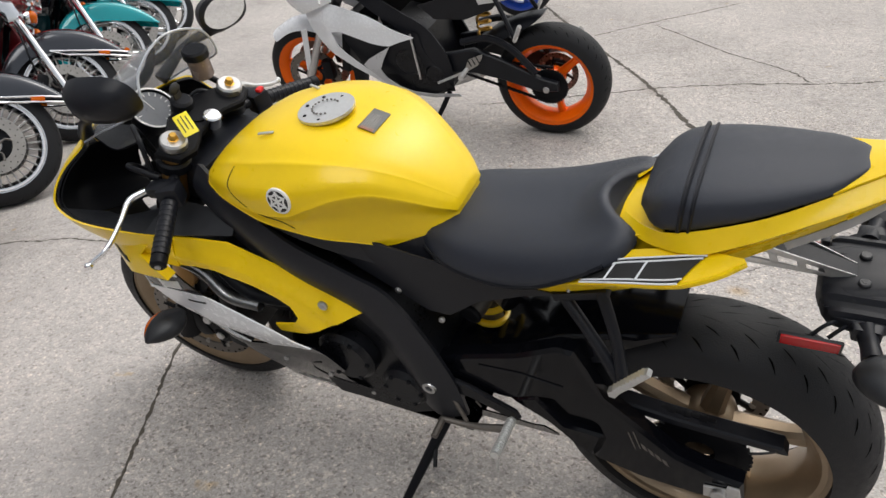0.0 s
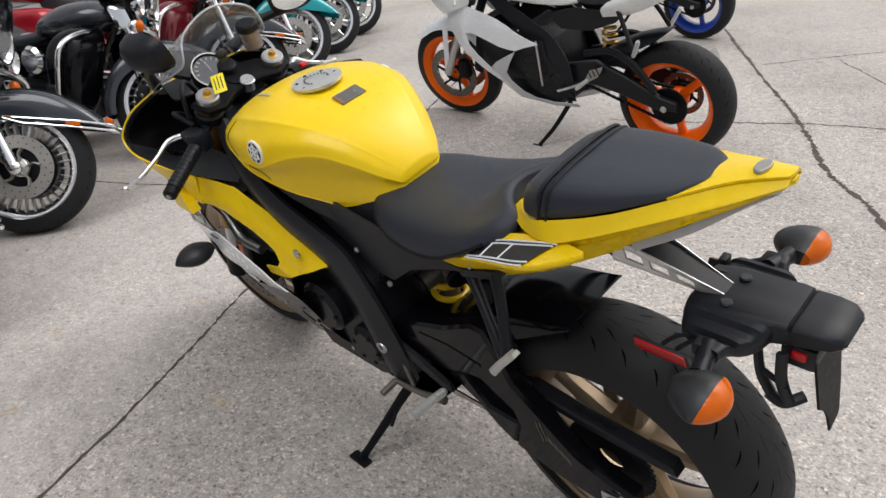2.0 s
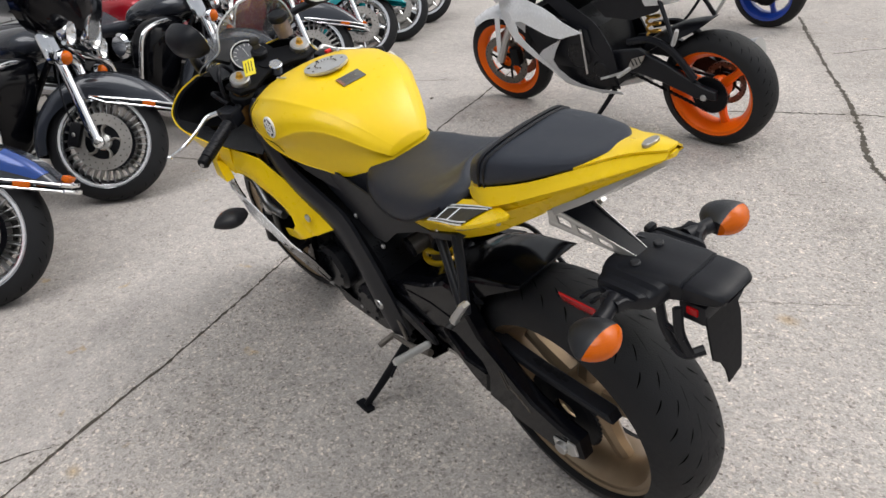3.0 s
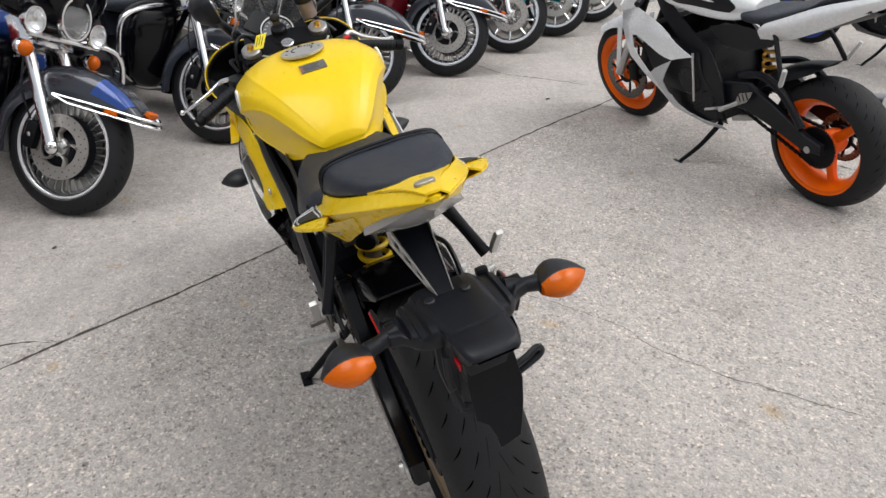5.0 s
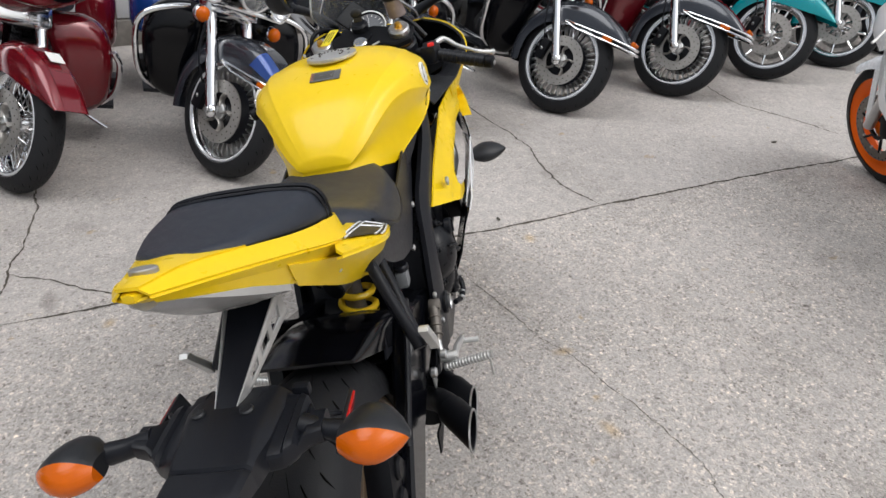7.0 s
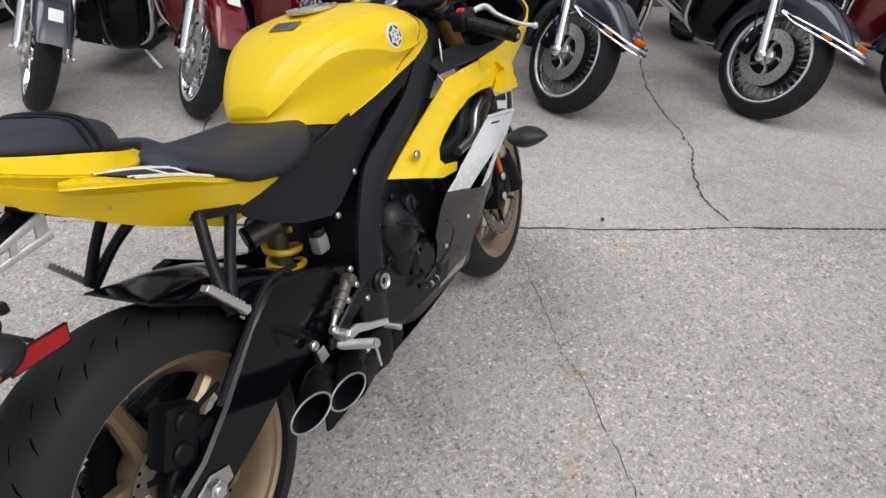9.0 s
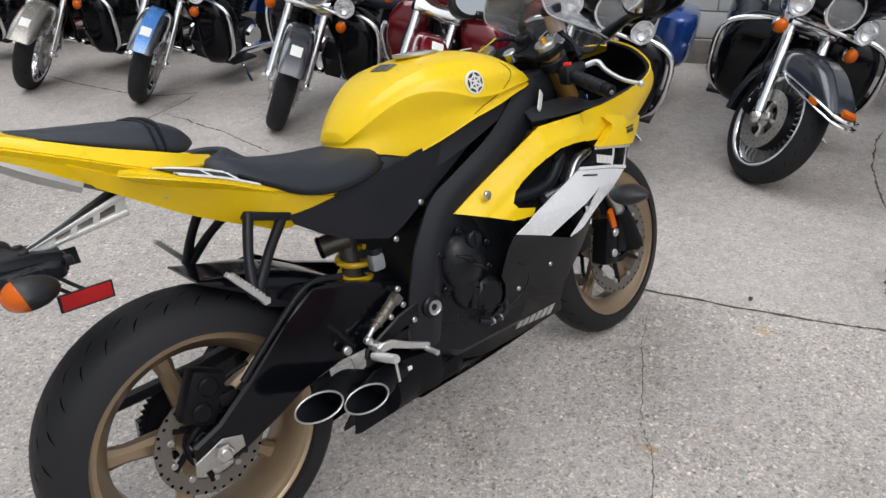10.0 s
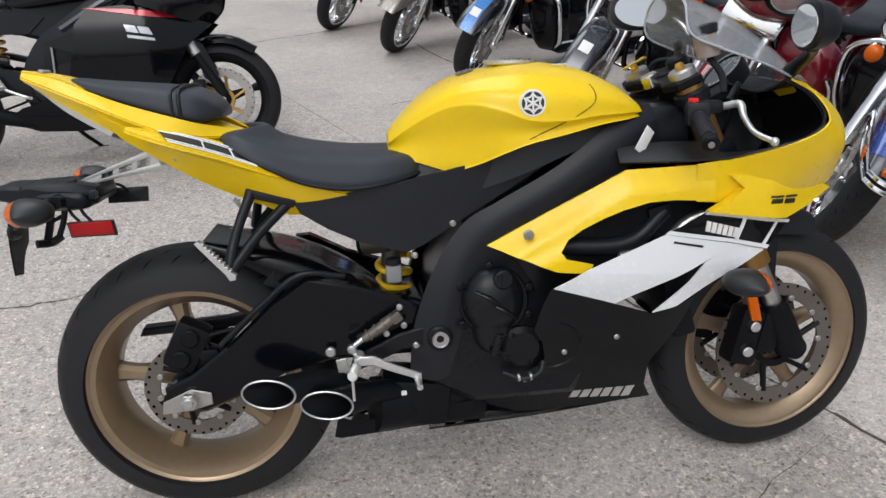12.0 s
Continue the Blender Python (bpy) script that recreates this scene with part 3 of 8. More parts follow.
    if sprocket:
        bm = B()
        n = 46
        prof = []
        ro = abs(sprocket)
        vs = []
        for yy in (0.072, 0.078):
            vs.append([bm.verts.new(((ro if k % 2 else ro - 0.008) * math.cos(math.pi * k / n), yy, (ro if k % 2 else ro - 0.008) * math.sin(math.pi * k / n))) for k in range(2 * n)])
        inner = [[bm.verts.new((0.07 * math.cos(math.pi * k / n), yy, 0.07 * math.sin(math.pi * k / n))) for k in range(2 * n)] for yy in (0.072, 0.078)]
        for k in range(2 * n):
            j = (k + 1) % (2 * n)
            bm.faces.new((vs[0][k], vs[0][j], vs[1][j], vs[1][k]))
            bm.faces.new((vs[1][k], vs[1][j], inner[1][j], inner[1][k]))
            bm.faces.new((vs[0][j], vs[0][k], inner[0][k], inner[0][j]))
        lathe(bm, [(0.03, 0.066), (0.08, 0.066), (0.085, 0.074), (0.03, 0.080)], 24)
        part("sprocket", turned(bm, m), MATT_BLACK, wheel, "black rear sprocket")
    return wheel


def chain(parent, c0, r0, c1, r1, y, label="dark roller chain"):
    """Links of a drive chain round two sprockets, in one strip of stuff."""
    bm = B()
    path = []
    d = Vector((c1[0] - c0[0], 0, c1[1] - c0[1]))
    n = Vector((-d.z, 0, d.x)).normalized()
    for s in (1, -1):
        a = Vector((c0[0], y, c0[1])) + n * r0 * s
        b = Vector((c1[0], y, c1[1])) + n * r1 * s
        cnt = int((b - a).length / 0.0145)
        path += [(a + (b - a) * k / cnt, (b - a).normalized()) for k in range(cnt)]
    for k, (p, t) in enumerate(path):
        m = Matrix(((t.x, 0, -t.z, 0), (0, 1, 0, 0), (t.z, 0, t.x, 0), (0, 0, 0, 1)))
        box(bm, p, (0.016, 0.017 if k % 2 else 0.011, 0.0115), 0.003, m)
    ob = part("drive_chain", bm, MATT_BLACK, parent, label)
    ob["kind"] = "stuff"
    return ob


def bolts(parent, places, axis=(0, 1, 0), r=0.007, mat=None, name="bolt"):
    for c in places:
        bm = B()
        disc(bm, c, axis, r, 0.008, 12, 0.002)
        disc(bm, Vector(c) + Vector(axis).normalized() * (0.004 if c[1] >= 0 else -0.004), axis, r * 0.45, 0.0015, 6, 0.0003)
        part(name, bm, mat or STEEL, parent)


def ribbed_peg(bm, p0, p1, r):
    p0, p1 = Vector(p0), Vector(p1)
    tube(bm, [p0, p1], r * 0.82, 10)
    n = int((p1 - p0).length / 0.007)
    for k in range(1, n):
        disc(bm, p0 + (p1 - p0) * k / n, p1 - p0, r, 0.0032, 10, 0.001)
    return bm


def steer(c, tilt, angle):
    """A turn by angle degrees about the steering axis through c, which leans back by tilt degrees."""
    return Matrix.Translation(c) @ Matrix.Rotation(radians(angle), 4, Vector((-math.sin(radians(tilt)), 0, math.cos(radians(tilt))))) @ Matrix.Translation(-Vector(c))


def on_rim(c):
    return Matrix.Translation(c)


# ---- the yellow sport motorcycle ----
def yellow_bike():
    bike = new("sport_motorcycle")
    tagged(bike, "yellow and black sport motorcycle leaning on its side stand on concrete", "motorcycle")
    RA, FA = (0.0, 0.0, 0.308), (1.324, 0.0, 0.292)
    turn = steer((1.10, 0, 0.80), 24, 5.0)

    # wheels
    sport_wheel(bike, "rear_wheel", on_rim(RA) @ Matrix.Rotation(1.06, 4, "Y"), 0.308, 0.185, 0.219, BRONZE, 5, ((0.112, 0.078, -0.072),), 0.098, 0.034, "bronze five-spoke rear wheel")
    sport_wheel(bike, "front_wheel", turn @ on_rim(FA), 0.287, 0.116, 0.213, BRONZE, 5, ((0.150, 0.112, -0.066), (0.150, 0.112, 0.066)), 0, 0.022, "bronze five-spoke front wheel")
    chain(bike, (0.0, 0.314), 0.095, (0.50, 0.40), 0.036, 0.075)

    # swingarm
    arm_top = [(0.53, 0.465), (0.44, 0.505), (0.36, 0.535), (0.262, 0.560), (0.186, 0.512), (0.086, 0.422), (0.008, 0.364), (-0.050, 0.340)]
    arm_low = [(-0.05, 0.285), (0.03, 0.278), (0.12, 0.315), (0.20, 0.352), (0.30, 0.375), (0.42, 0.375), (0.52, 0.375)]
    bm = B()
    extrude_poly(bm, arm_top + arm_low, -0.132, -0.100, 0.006)
    # left side: a broad beam, its arch and lower limb round a sunken web
    beam = [(0.53, 0.470), (0.44, 0.510), (0.34, 0.545), (0.255, 0.592), (0.222, 0.590), (0.199, 0.545), (0.170, 0.474), (0.100, 0.413), (0.034, 0.355), (-0.036, 0.330), (-0.088, 0.322),
            (-0.094, 0.268), (-0.070, 0.258), (-0.010, 0.246), (0.100, 0.252), (0.195, 0.276), (0.173, 0.356), (0.184, 0.391), (0.256, 0.437), (0.308, 0.428), (0.365, 0.400), (0.45, 0.405), (0.52, 0.395)]
    extrude_poly(bm, beam, 0.098, 0.138, 0.007)
    extrude_poly(bm, [(0.365, 0.400), (0.308, 0.428), (0.252, 0.358), (0.173, 0.356), (0.195, 0.276), (0.238, 0.305), (0.285, 0.352)], 0.099, 0.137, 0.006)
    extrude_poly(bm, [(0.320, 0.440), (0.250, 0.445), (0.170, 0.395), (0.165, 0.345), (0.255, 0.345)], 0.102, 0.119, 0.001)
    extrude_poly(bm, [(0.420, 0.494), (0.330, 0.500), (0.246, 0.489), (0.246, 0.483), (0.330, 0.493), (0.420, 0.487)], 0.136, 0.1405, 0.001)
    box(bm, (0.43, 0, 0.44), (0.16, 0.22, 0.09), 0.02)
    swing = part("swingarm", bm, GLOSS_BLACK, bike, "black aluminium swingarm")
    bm = B()
    tube(bm, [(0.075, -0.128, 0.428), (0.170, -0.133, 0.512), (0.252, -0.134, 0.570), (0.34, -0.120, 0.556)], 0.006, 8)
    part("brake_hose", bm, SATIN_BLACK, swing)
    bm = B()
    extrude_poly(bm, [(0.045, 0.325), (0.005, 0.337), (-0.055, 0.312), (-0.06, 0.285), (0.0, 0.288), (0.045, 0.30)], -0.138, -0.133, 0.0015)
    part("adjuster_plate", bm, DISC_STEEL, swing, "dull alloy chain adjuster plate")
    bm = B()
    extrude_poly(bm, [(-0.020, 0.296), (-0.060, 0.302), (-0.062, 0.314), (-0.083, 0.314), (-0.088, 0.284), (-0.070, 0.270), (-0.022, 0.262)], 0.1385, 0.1440, 0.0015)
    part("adjuster_plate", bm, ALLOY, swing, "dull chain adjuster plate")
    bm = B()
    disc(bm, (0, -0.146, 0.314), (0, 1, 0), 0.019, 0.018, 6, 0.002)
    disc(bm, (0, -0.150, 0.314), (0, 1, 0), 0.011, 0.02, 14, 0.002)
    part("axle_nut", bm, STEEL, swing)
    bm = B()
    disc(bm, (-0.048, 0.149, 0.288), (0, 1, 0), 0.015, 0.012, 14, 0.002)
    part("axle_nut", bm, STEEL, swing)
    bm = B()
    extrude_poly(bm, [(0.32, 0.47), (0.20, 0.435), (0.05, 0.415), (-0.14, 0.405), (-0.15, 0.385), (0.05, 0.392), (0.19, 0.405), (0.32, 0.43)], 0.06, 0.095, 0.004)
    part("chain_guard", bm, SATIN_BLACK, swing, "black plastic chain guard")
    bm = B()
    for x0, z0 in ((0.123, 0.398), (0.114, 0.404)):
        tube(bm, [(x0, 0.1388, z0), (x0 - 0.014, 0.1388, z0 - 0.048)], 0.0013, 5)
    for k in range(4):
        extrude_poly(bm, [(0.100 - 0.0135 * k, 0.372 - 0.0105 * k), (0.091 - 0.0135 * k, 0.365 - 0.0105 * k), (0.086 - 0.0135 * k, 0.350 - 0.0105 * k), (0.095 - 0.0135 * k, 0.357 - 0.0105 * k)], 0.1375, 0.1390, 0.0003)
    part("lettering_bar", bm, DARK_DISC, swing, "grey maker's mark on the swingarm")
    # rear caliper
    bm = B()
    grip = Matrix.Rotation(radians(-62), 4, "Y")
    box(bm, (0.000, -0.092, 0.420), (0.110, 0.050, 0.074), 0.016, grip)
    box(bm, (0.018, -0.086, 0.372), (0.060, 0.036, 0.070), 0.012, grip)
    for q in (-0.026, 0.026):
        disc(bm, Vector((0.000, -0.118, 0.420)) + grip @ Vector((q, 0, 0)), (0, 1, 0), 0.020, 0.014, 18, 0.004)
    disc(bm, (0.0, -0.086, 0.314), (0, 1, 0), 0.052, 0.020, 24, 0.005)
    box(bm, (0.045, -0.102, 0.40), (0.04, 0.03, 0.03), 0.008)
    tube(bm, [(0.045, -0.108, 0.405), (0.045, -0.108, 0.44), (0.10, -0.112, 0.455)], 0.005, 8)
    part("rear_caliper", bm, MATT_BLACK, bike, "black rear brake caliper")

    # rear hugger: a broad black shell whose tail stands up behind
    bm = B()
    rails = []
    for y, dz in ((-0.100, -0.060), (-0.098, -0.012), (-0.080, 0.004), (-0.04, 0.008), (0.0, 0.008), (0.04, 0.008), (0.080, 0.004), (0.098, -0.012), (0.100, -0.060)):
        rails.append([(0.42, y * 0.8, 0.478 + dz), (0.34, y, 0.530 + dz), (0.26, y, 0.574 + dz), (0.18, y * 0.96, 0.603 + dz * 0.70), (0.11, y * 0.88, 0.620 + dz * 0.30), (0.054, y * 0.80, 0.634 + dz * 0.02)])
    surf(bm, rails, 20, 24, 0.005)
    hugger = part("hugger", bm, GLOSS_BLACK, bike, "black rear hugger with an upswept tail", 50)
    for s in (1, -1):
        bm = B()
        panel(bm, [(0.20, 0.578), (0.17, 0.545), (0.23, 0.522), (0.36, 0.470), (0.40, 0.478), (0.28, 0.556)], lambda x, z: 0.102, s, 0.004)
        part("hugger_skirt", bm, SATIN_BLACK, hugger)

    # engine and inner parts
    bm = B()
    extrude_poly(bm, [(0.50, 0.30), (0.60, 0.25), (0.82, 0.25), (0.88, 0.34), (0.90, 0.48), (0.86, 0.60), (0.74, 0.66), (0.60, 0.63), (0.52, 0.52)], -0.150, 0.150, 0.02)
    box(bm, (0.80, 0, 0.60), (0.22, 0.32, 0.16), 0.03, Matrix.Rotation(radians(-30), 4, "Y"))
    engine = part("engine", bm, ENGINE_BLACK, bike, "black engine block")
    bm = B()
    blob(bm, (0.642, -0.146, 0.492), (0.068, 0.050, 0.074), None, 32)
    blob(bm, (0.640, -0.146, 0.432), (0.044, 0.036, 0.062), None, 24)
    disc(bm, (0.644, -0.150, 0.488), (0, 1, 0), 0.076, 0.016, 40, 0.005)
    clutch = part("clutch_cover", bm, ENGINE_BLACK, engine, "domed black clutch cover")
    for z0, x0 in ((0.505, 0.632), (0.478, 0.660)):
        bm = B()
        tube(bm, [(x0 - 0.030, -0.186, z0 + 0.018), (x0, -0.195, z0 + 0.004), (x0 + 0.028, -0.189, z0 - 0.020)], (0.004, 0.010, 0.003), 8, 14, 0.55)
        part("cover_rib", bm, ENGINE_BLACK, clutch)
    bm = B()
    disc(bm, (0.660, -0.184, 0.545), (0, 1, 0), 0.020, 0.018, 24, 0.003)
    oil = part("oil_cap", bm, SATIN_BLACK, clutch)
    bm = B()
    box(bm, (0.660, -0.1945, 0.545), (0.006, 0.006, 0.030), 0.001)
    part("cap_grip", bm, SATIN_BLACK, oil)
    for a in (20, 95, 150, 215, 290, 335):
        bm = B()
        disc(bm, (0.644 + 0.080 * math.cos(radians(a)), -0.150, 0.488 + 0.080 * math.sin(radians(a))), (0, 1, 0), 0.009, 0.03, 12, 0.002)
        part("cover_lug", bm, ENGINE_BLACK, clutch)
    bolts(clutch, [(0.644 + 0.080 * math.cos(radians(a)), -0.167, 0.488 + 0.080 * math.sin(radians(a))) for a in (20, 95, 150, 215, 290, 335)], (0, 1, 0), 0.005, MATT_BLACK)
    bm = B()
    tube(bm, [(0.652, -0.176, 0.425), (0.640, -0.172, 0.375)], 0.010, 10)
    for u in (0.2, 0.5, 0.8):
        disc(bm, Vector((0.652, -0.176, 0.425)).lerp(Vector((0.640, -0.172, 0.375)), u), (0.012, 0, 0.05), 0.0125, 0.005, 12, 0.001)
    part("oil_sender", bm, ENGINE_BLACK, engine)
    bm = B()
    disc(bm, (0.700, -0.150, 0.385), (0, 1, 0), 0.046, 0.05, 30, 0.010)
    pick = part("pickup_cover", bm, ENGINE_BLACK, engine, "black engine side cover")
    bolts(pick, [(0.700 + 0.037 * math.cos(radians(q)), -0.176, 0.385 + 0.037 * math.sin(radians(q))) for q in (30, 120, 210, 300)], (0, 1, 0), 0.005, MATT_BLACK)
    bm = B()
    tube(bm, [(0.660, -0.165, 0.330), (0.700, -0.178, 0.318), (0.735, -0.180, 0.330), (0.745, -0.172, 0.352)], 0.007, 8)
    part("drain_hose", bm, SATIN_BLACK, engine)
    for q in (0.690, 0.716):
        bm = B()
        disc(bm, (q, -0.1775, 0.321), (1, 0.1, 0.1), 0.0095, 0.006, 14, 0.001)
        part("hose_clip", bm, STEEL, engine)
    for cx, cy, cz, r, name in ((0.72, 0.165, 0.46, 0.07, "generator_cover"), (0.60, 0.150, 0.38, 0.055, "sprocket_cover")):
        bm = B()
        disc(bm, (cx, cy, cz), (0, 1, 0), r, 0.05, 32, 0.012)
        cover = part(name, bm, ENGINE_BLACK, engine, "black engine side cover")
        bolts(cover, [(cx + (r - 0.012) * math.cos(radians(a)), cy + 0.024, cz + (r - 0.012) * math.sin(radians(a))) for a in range(0, 360, 60)], (0, 1, 0), 0.006, MATT_BLACK)
    for s in (1, -1):
        for k in range(4):
            bm = B()
            tube(bm, [(0.80 + 0.02 * k, s * 0.14, 0.56 - 0.02 * k), (0.86 + 0.015 * k, s * 0.15, 0.50 - 0.05 * k), (0.90, s * 0.12, 0.36 - 0.02 * k)], 0.012, 8)
            part("header_pipe", bm, MATT_BLACK, engine)
        bm = B()
        tube(bm, [(0.78, s * 0.165, 0.60), (0.92, s * 0.175, 0.60), (1.0, s * 0.165, 0.66)], 0.018, 10)
        part("hose", bm, SATIN_BLACK, engine)
        bm = B()
        tube(bm, [(0.90, s * 0.188, 0.575), (0.985, s * 0.190, 0.585), (1.04, s * 0.18, 0.635), (1.09, s * 0.18, 0.655)], 0.013, 12)
        part("coolant_pipe", bm, STEEL, engine, "polished coolant pipe")
    bm = B()
    box(bm, (1.02, 0, 0.53), (0.05, 0.36, 0.30), 0.01, Matrix.Rotation(radians(-14), 4, "Y"))
    part("radiator", bm, MATT_BLACK, bike, "black radiator behind the front wheel")
    bm = B()
    for k in range(26):
        box(bm, (1.045 - 0.0027 * k + 0.03, 0, 0.39 + 0.0108 * k), (0.006, 0.30, 0.0035), 0.001)
    part("radiator_fin", bm, MATT_BLACK, bike)["kind"] = "stuff"

    # frame
    for s in (1, -1):
        bm = B()
        surf(bm, [side([(0.985, 0.10, 0.875), (0.90, 0.135, 0.845), (0.78, 0.155, 0.765), (0.66, 0.150, 0.70), (0.585, 0.145, 0.655), (0.52, 0.150, 0.56), (0.475, 0.150, 0.44), (0.462, 0.145, 0.33)], s),
                  side([(1.00, 0.12, 0.835), (0.91, 0.152, 0.805), (0.79, 0.168, 0.725), (0.67, 0.163, 0.66), (0.61, 0.160, 0.615), (0.565, 0.163, 0.54), (0.535, 0.165, 0.43), (0.515, 0.158, 0.32)], s),
                  side([(1.00, 0.11, 0.78), (0.92, 0.145, 0.745), (0.81, 0.155, 0.67), (0.70, 0.150, 0.605), (0.645, 0.150, 0.565), (0.60, 0.150, 0.50), (0.575, 0.150, 0.42), (0.56, 0.145, 0.33)], s)], 36, 9, 0.012)
        frame_part = part("frame_spar", bm, FRAME_BLACK, bike, "satin black twin-spar frame")
        bm = B()
        disc(bm, (0.528, s * 0.160, 0.42), (0, 1, 0), 0.027, 0.022, 24, 0.004)
        part("pivot_boss", bm, ENGINE_BLACK, frame_part)
        bm = B()
        lathe(bm, [(0.008, 0.0), (0.015, 0.0), (0.018, -0.004), (0.015, 0.006), (0.008, 0.006)], 20)
        bm.transform(Matrix.Translation((0.528, s * 0.172, 0.42)))
        part("pivot_nut", bm, STEEL, frame_part)
        bolts(frame_part, [(0.568, s * 0.130, 0.655), (0.487, s * 0.128, 0.592), (0.50, s * 0.150, 0.345)])
        # side cover under the tank and seat
        bm = B()
        hem = [(0.26, 0.712), (0.31, 0.700), (0.40, 0.664), (0.465, 0.612), (0.51, 0.615)] if s > 0 else [(0.262, 0.694), (0.314, 0.659), (0.38, 0.626), (0.471, 0.600), (0.507, 0.614)]
        panel(bm, [(0.90, 0.835), (0.73, 0.800), (0.56, 0.765), (0.40, 0.735), (0.25, 0.718)] + hem + [(0.57, 0.652), (0.68, 0.715), (0.80, 0.785), (0.90, 0.825)],
              lambda x, z: 0.118 + 0.012 * math.sin((x - 0.2) * 4.2), s, 0.004)
        surf(bm, [side([(0.92, 0.11, 0.85), (0.80, 0.145, 0.835), (0.70, 0.135, 0.81), (0.60, 0.115, 0.785), (0.50, 0.09, 0.775)], s),
                  side([(0.93, 0.130, 0.825), (0.80, 0.150, 0.785), (0.70, 0.142, 0.745), (0.60, 0.125, 0.715), (0.48, 0.115, 0.70)], s)], 14, 4, 0.004)
        part("side_cover", bm, FRAME_BLACK, bike, "black side cover below the tank")
    # subframe and seat base
    for s in (1, -1):
        bm = B()
        tube(bm, [(0.55, s * 0.085, 0.73), (0.35, s * 0.075, 0.745), (0.10, s * 0.06, 0.83), (-0.10, s * 0.045, 0.90)], 0.014, 8)
        part("subframe_rail", bm, MATT_BLACK, bike)
    bm = B()
    box(bm, (0.40, 0, 0.725), (0.16, 0.17, 0.06), 0.02, Matrix.Rotation(radians(10), 4, "Y"))
    part("battery_box", bm, SATIN_BLACK, bike)

    # shock absorber
    bm = B()
    tube(bm, [(0.445, 0.012, 0.66), (0.434, 0.012, 0.42)], 0.022, 12)
    shock = part("shock_absorber", bm, DARK_DISC, bike, "grey alloy rear shock absorber")
    for p0, p1 in (((0.440, 0.000, 0.592), (0.380, 0.030, 0.580)), ((0.440, 0.020, 0.578), (0.452, 0.078, 0.570))):
        bm = B()
        tube(bm, [p0, p1], 0.025, 14)
        can = part("shock_reservoir", bm, DARK_DISC, shock, "grey alloy gas reservoir")
        bm = B()
        disc(bm, p1, Vector(p1) - Vector(p0), 0.026, 0.012, 18, 0.003)
        part("reservoir_end", bm, MATT_BLACK, can)
    bm = B()
    box(bm, (0.442, -0.101, 0.549), (0.034, 0.026, 0.040), 0.008)
    pot = part("fluid_pot", bm, POT_GREY, bike, "cloudy plastic rear brake fluid pot")
    bm = B()
    disc(bm, (0.442, -0.101, 0.574), (0, 0, 1), 0.017, 0.014, 18, 0.003)
    part("pot_cap", bm, SATIN_BLACK, pot)
    bm = B()
    pts = [(0.446 + 0.036 * math.cos(a) - 0.006 * a / 30, 0.036 * math.sin(a) + 0.008, 0.553 - 0.0058 * a) for a in np.arange(0, 26, 0.5)]
    tube(bm, pts, 0.0075, 8, 160)
    part("spring", bm, SPRING, shock, "yellow coil spring")

    # fuel tank
    bm = B()
    # along x: lower edge, crease over the knee recess, shoulder crease, crown, bulge between the creases
    secs = ((0.448, 0.050, 0.800, 0.054, 0.815, 0.036, 0.828, 0.833, 0.002), (0.475, 0.082, 0.790, 0.081, 0.838, 0.056, 0.856, 0.864, 0.003),
            (0.520, 0.103, 0.778, 0.111, 0.868, 0.082, 0.893, 0.902, 0.004), (0.570, 0.120, 0.766, 0.139, 0.890, 0.106, 0.921, 0.931, 0.006),
            (0.620, 0.140, 0.778, 0.167, 0.893, 0.126, 0.937, 0.948, 0.009), (0.670, 0.168, 0.800, 0.187, 0.880, 0.140, 0.944, 0.957, 0.012),
            (0.720, 0.182, 0.818, 0.195, 0.862, 0.147, 0.944, 0.963, 0.015), (0.790, 0.184, 0.832, 0.193, 0.858, 0.148, 0.935, 0.961, 0.016),
            (0.860, 0.170, 0.845, 0.178, 0.863, 0.138, 0.920, 0.945, 0.013), (0.920, 0.148, 0.850, 0.152, 0.862, 0.118, 0.898, 0.916, 0.008),
            (0.958, 0.122, 0.852, 0.126, 0.860, 0.096, 0.878, 0.888, 0.004), (0.972, 0.104, 0.852, 0.106, 0.856, 0.080, 0.866, 0.871, 0.002))

    def tank_half(sec):
        x, yb, zb, yl, zl, yu, zu, zt, bulge = sec

        def between(p, q, t):
            return (p[0] + (q[0] - p[0]) * t, p[1] + (q[1] - p[1]) * t)
        b, lo, up, top = (yb, zb), (yl, zl), (yu, zu), (0.0, zt)
        m = between(b, lo, 0.5)
        mid = (0.5 * (yl + yu) + bulge, 0.5 * (zl + zu) + bulge * 0.3)
        return [(yb * 0.5, zb - 0.010), (yb - 0.006, zb - 0.003), b, (m[0] - 0.008, m[1]), between(lo, m, 0.14), lo, between(lo, mid, 0.16), mid, between(up, mid, 0.20), up,
                between(up, (yu * 0.7, zu + (zt - zu) * 0.62), 0.22), (yu * 0.7, zu + (zt - zu) * 0.62), (yu * 0.35, zu + (zt - zu) * 0.92)]

    def tank_y(x, z):
        """Half width of the tank's flank at x, z."""
        sec = [float(np.interp(x, [q[0] for q in secs], [q[k] for q in secs])) for k in range(9)]
        line = tank_half(sec)[2:12]
        return float(np.interp(z, [q[1] for q in line], [q[0] for q in line]))
    rings = []
    for sec in secs:
        half = tank_half(sec)
        rings.append([(sec[0], 0, half[0][1] - 0.002)] + [(sec[0], y, z) for y, z in half] + [(sec[0], 0, sec[7])] + [(sec[0], -y, z) for y, z in reversed(half)])
    loft(bm, rings, 56, 140)
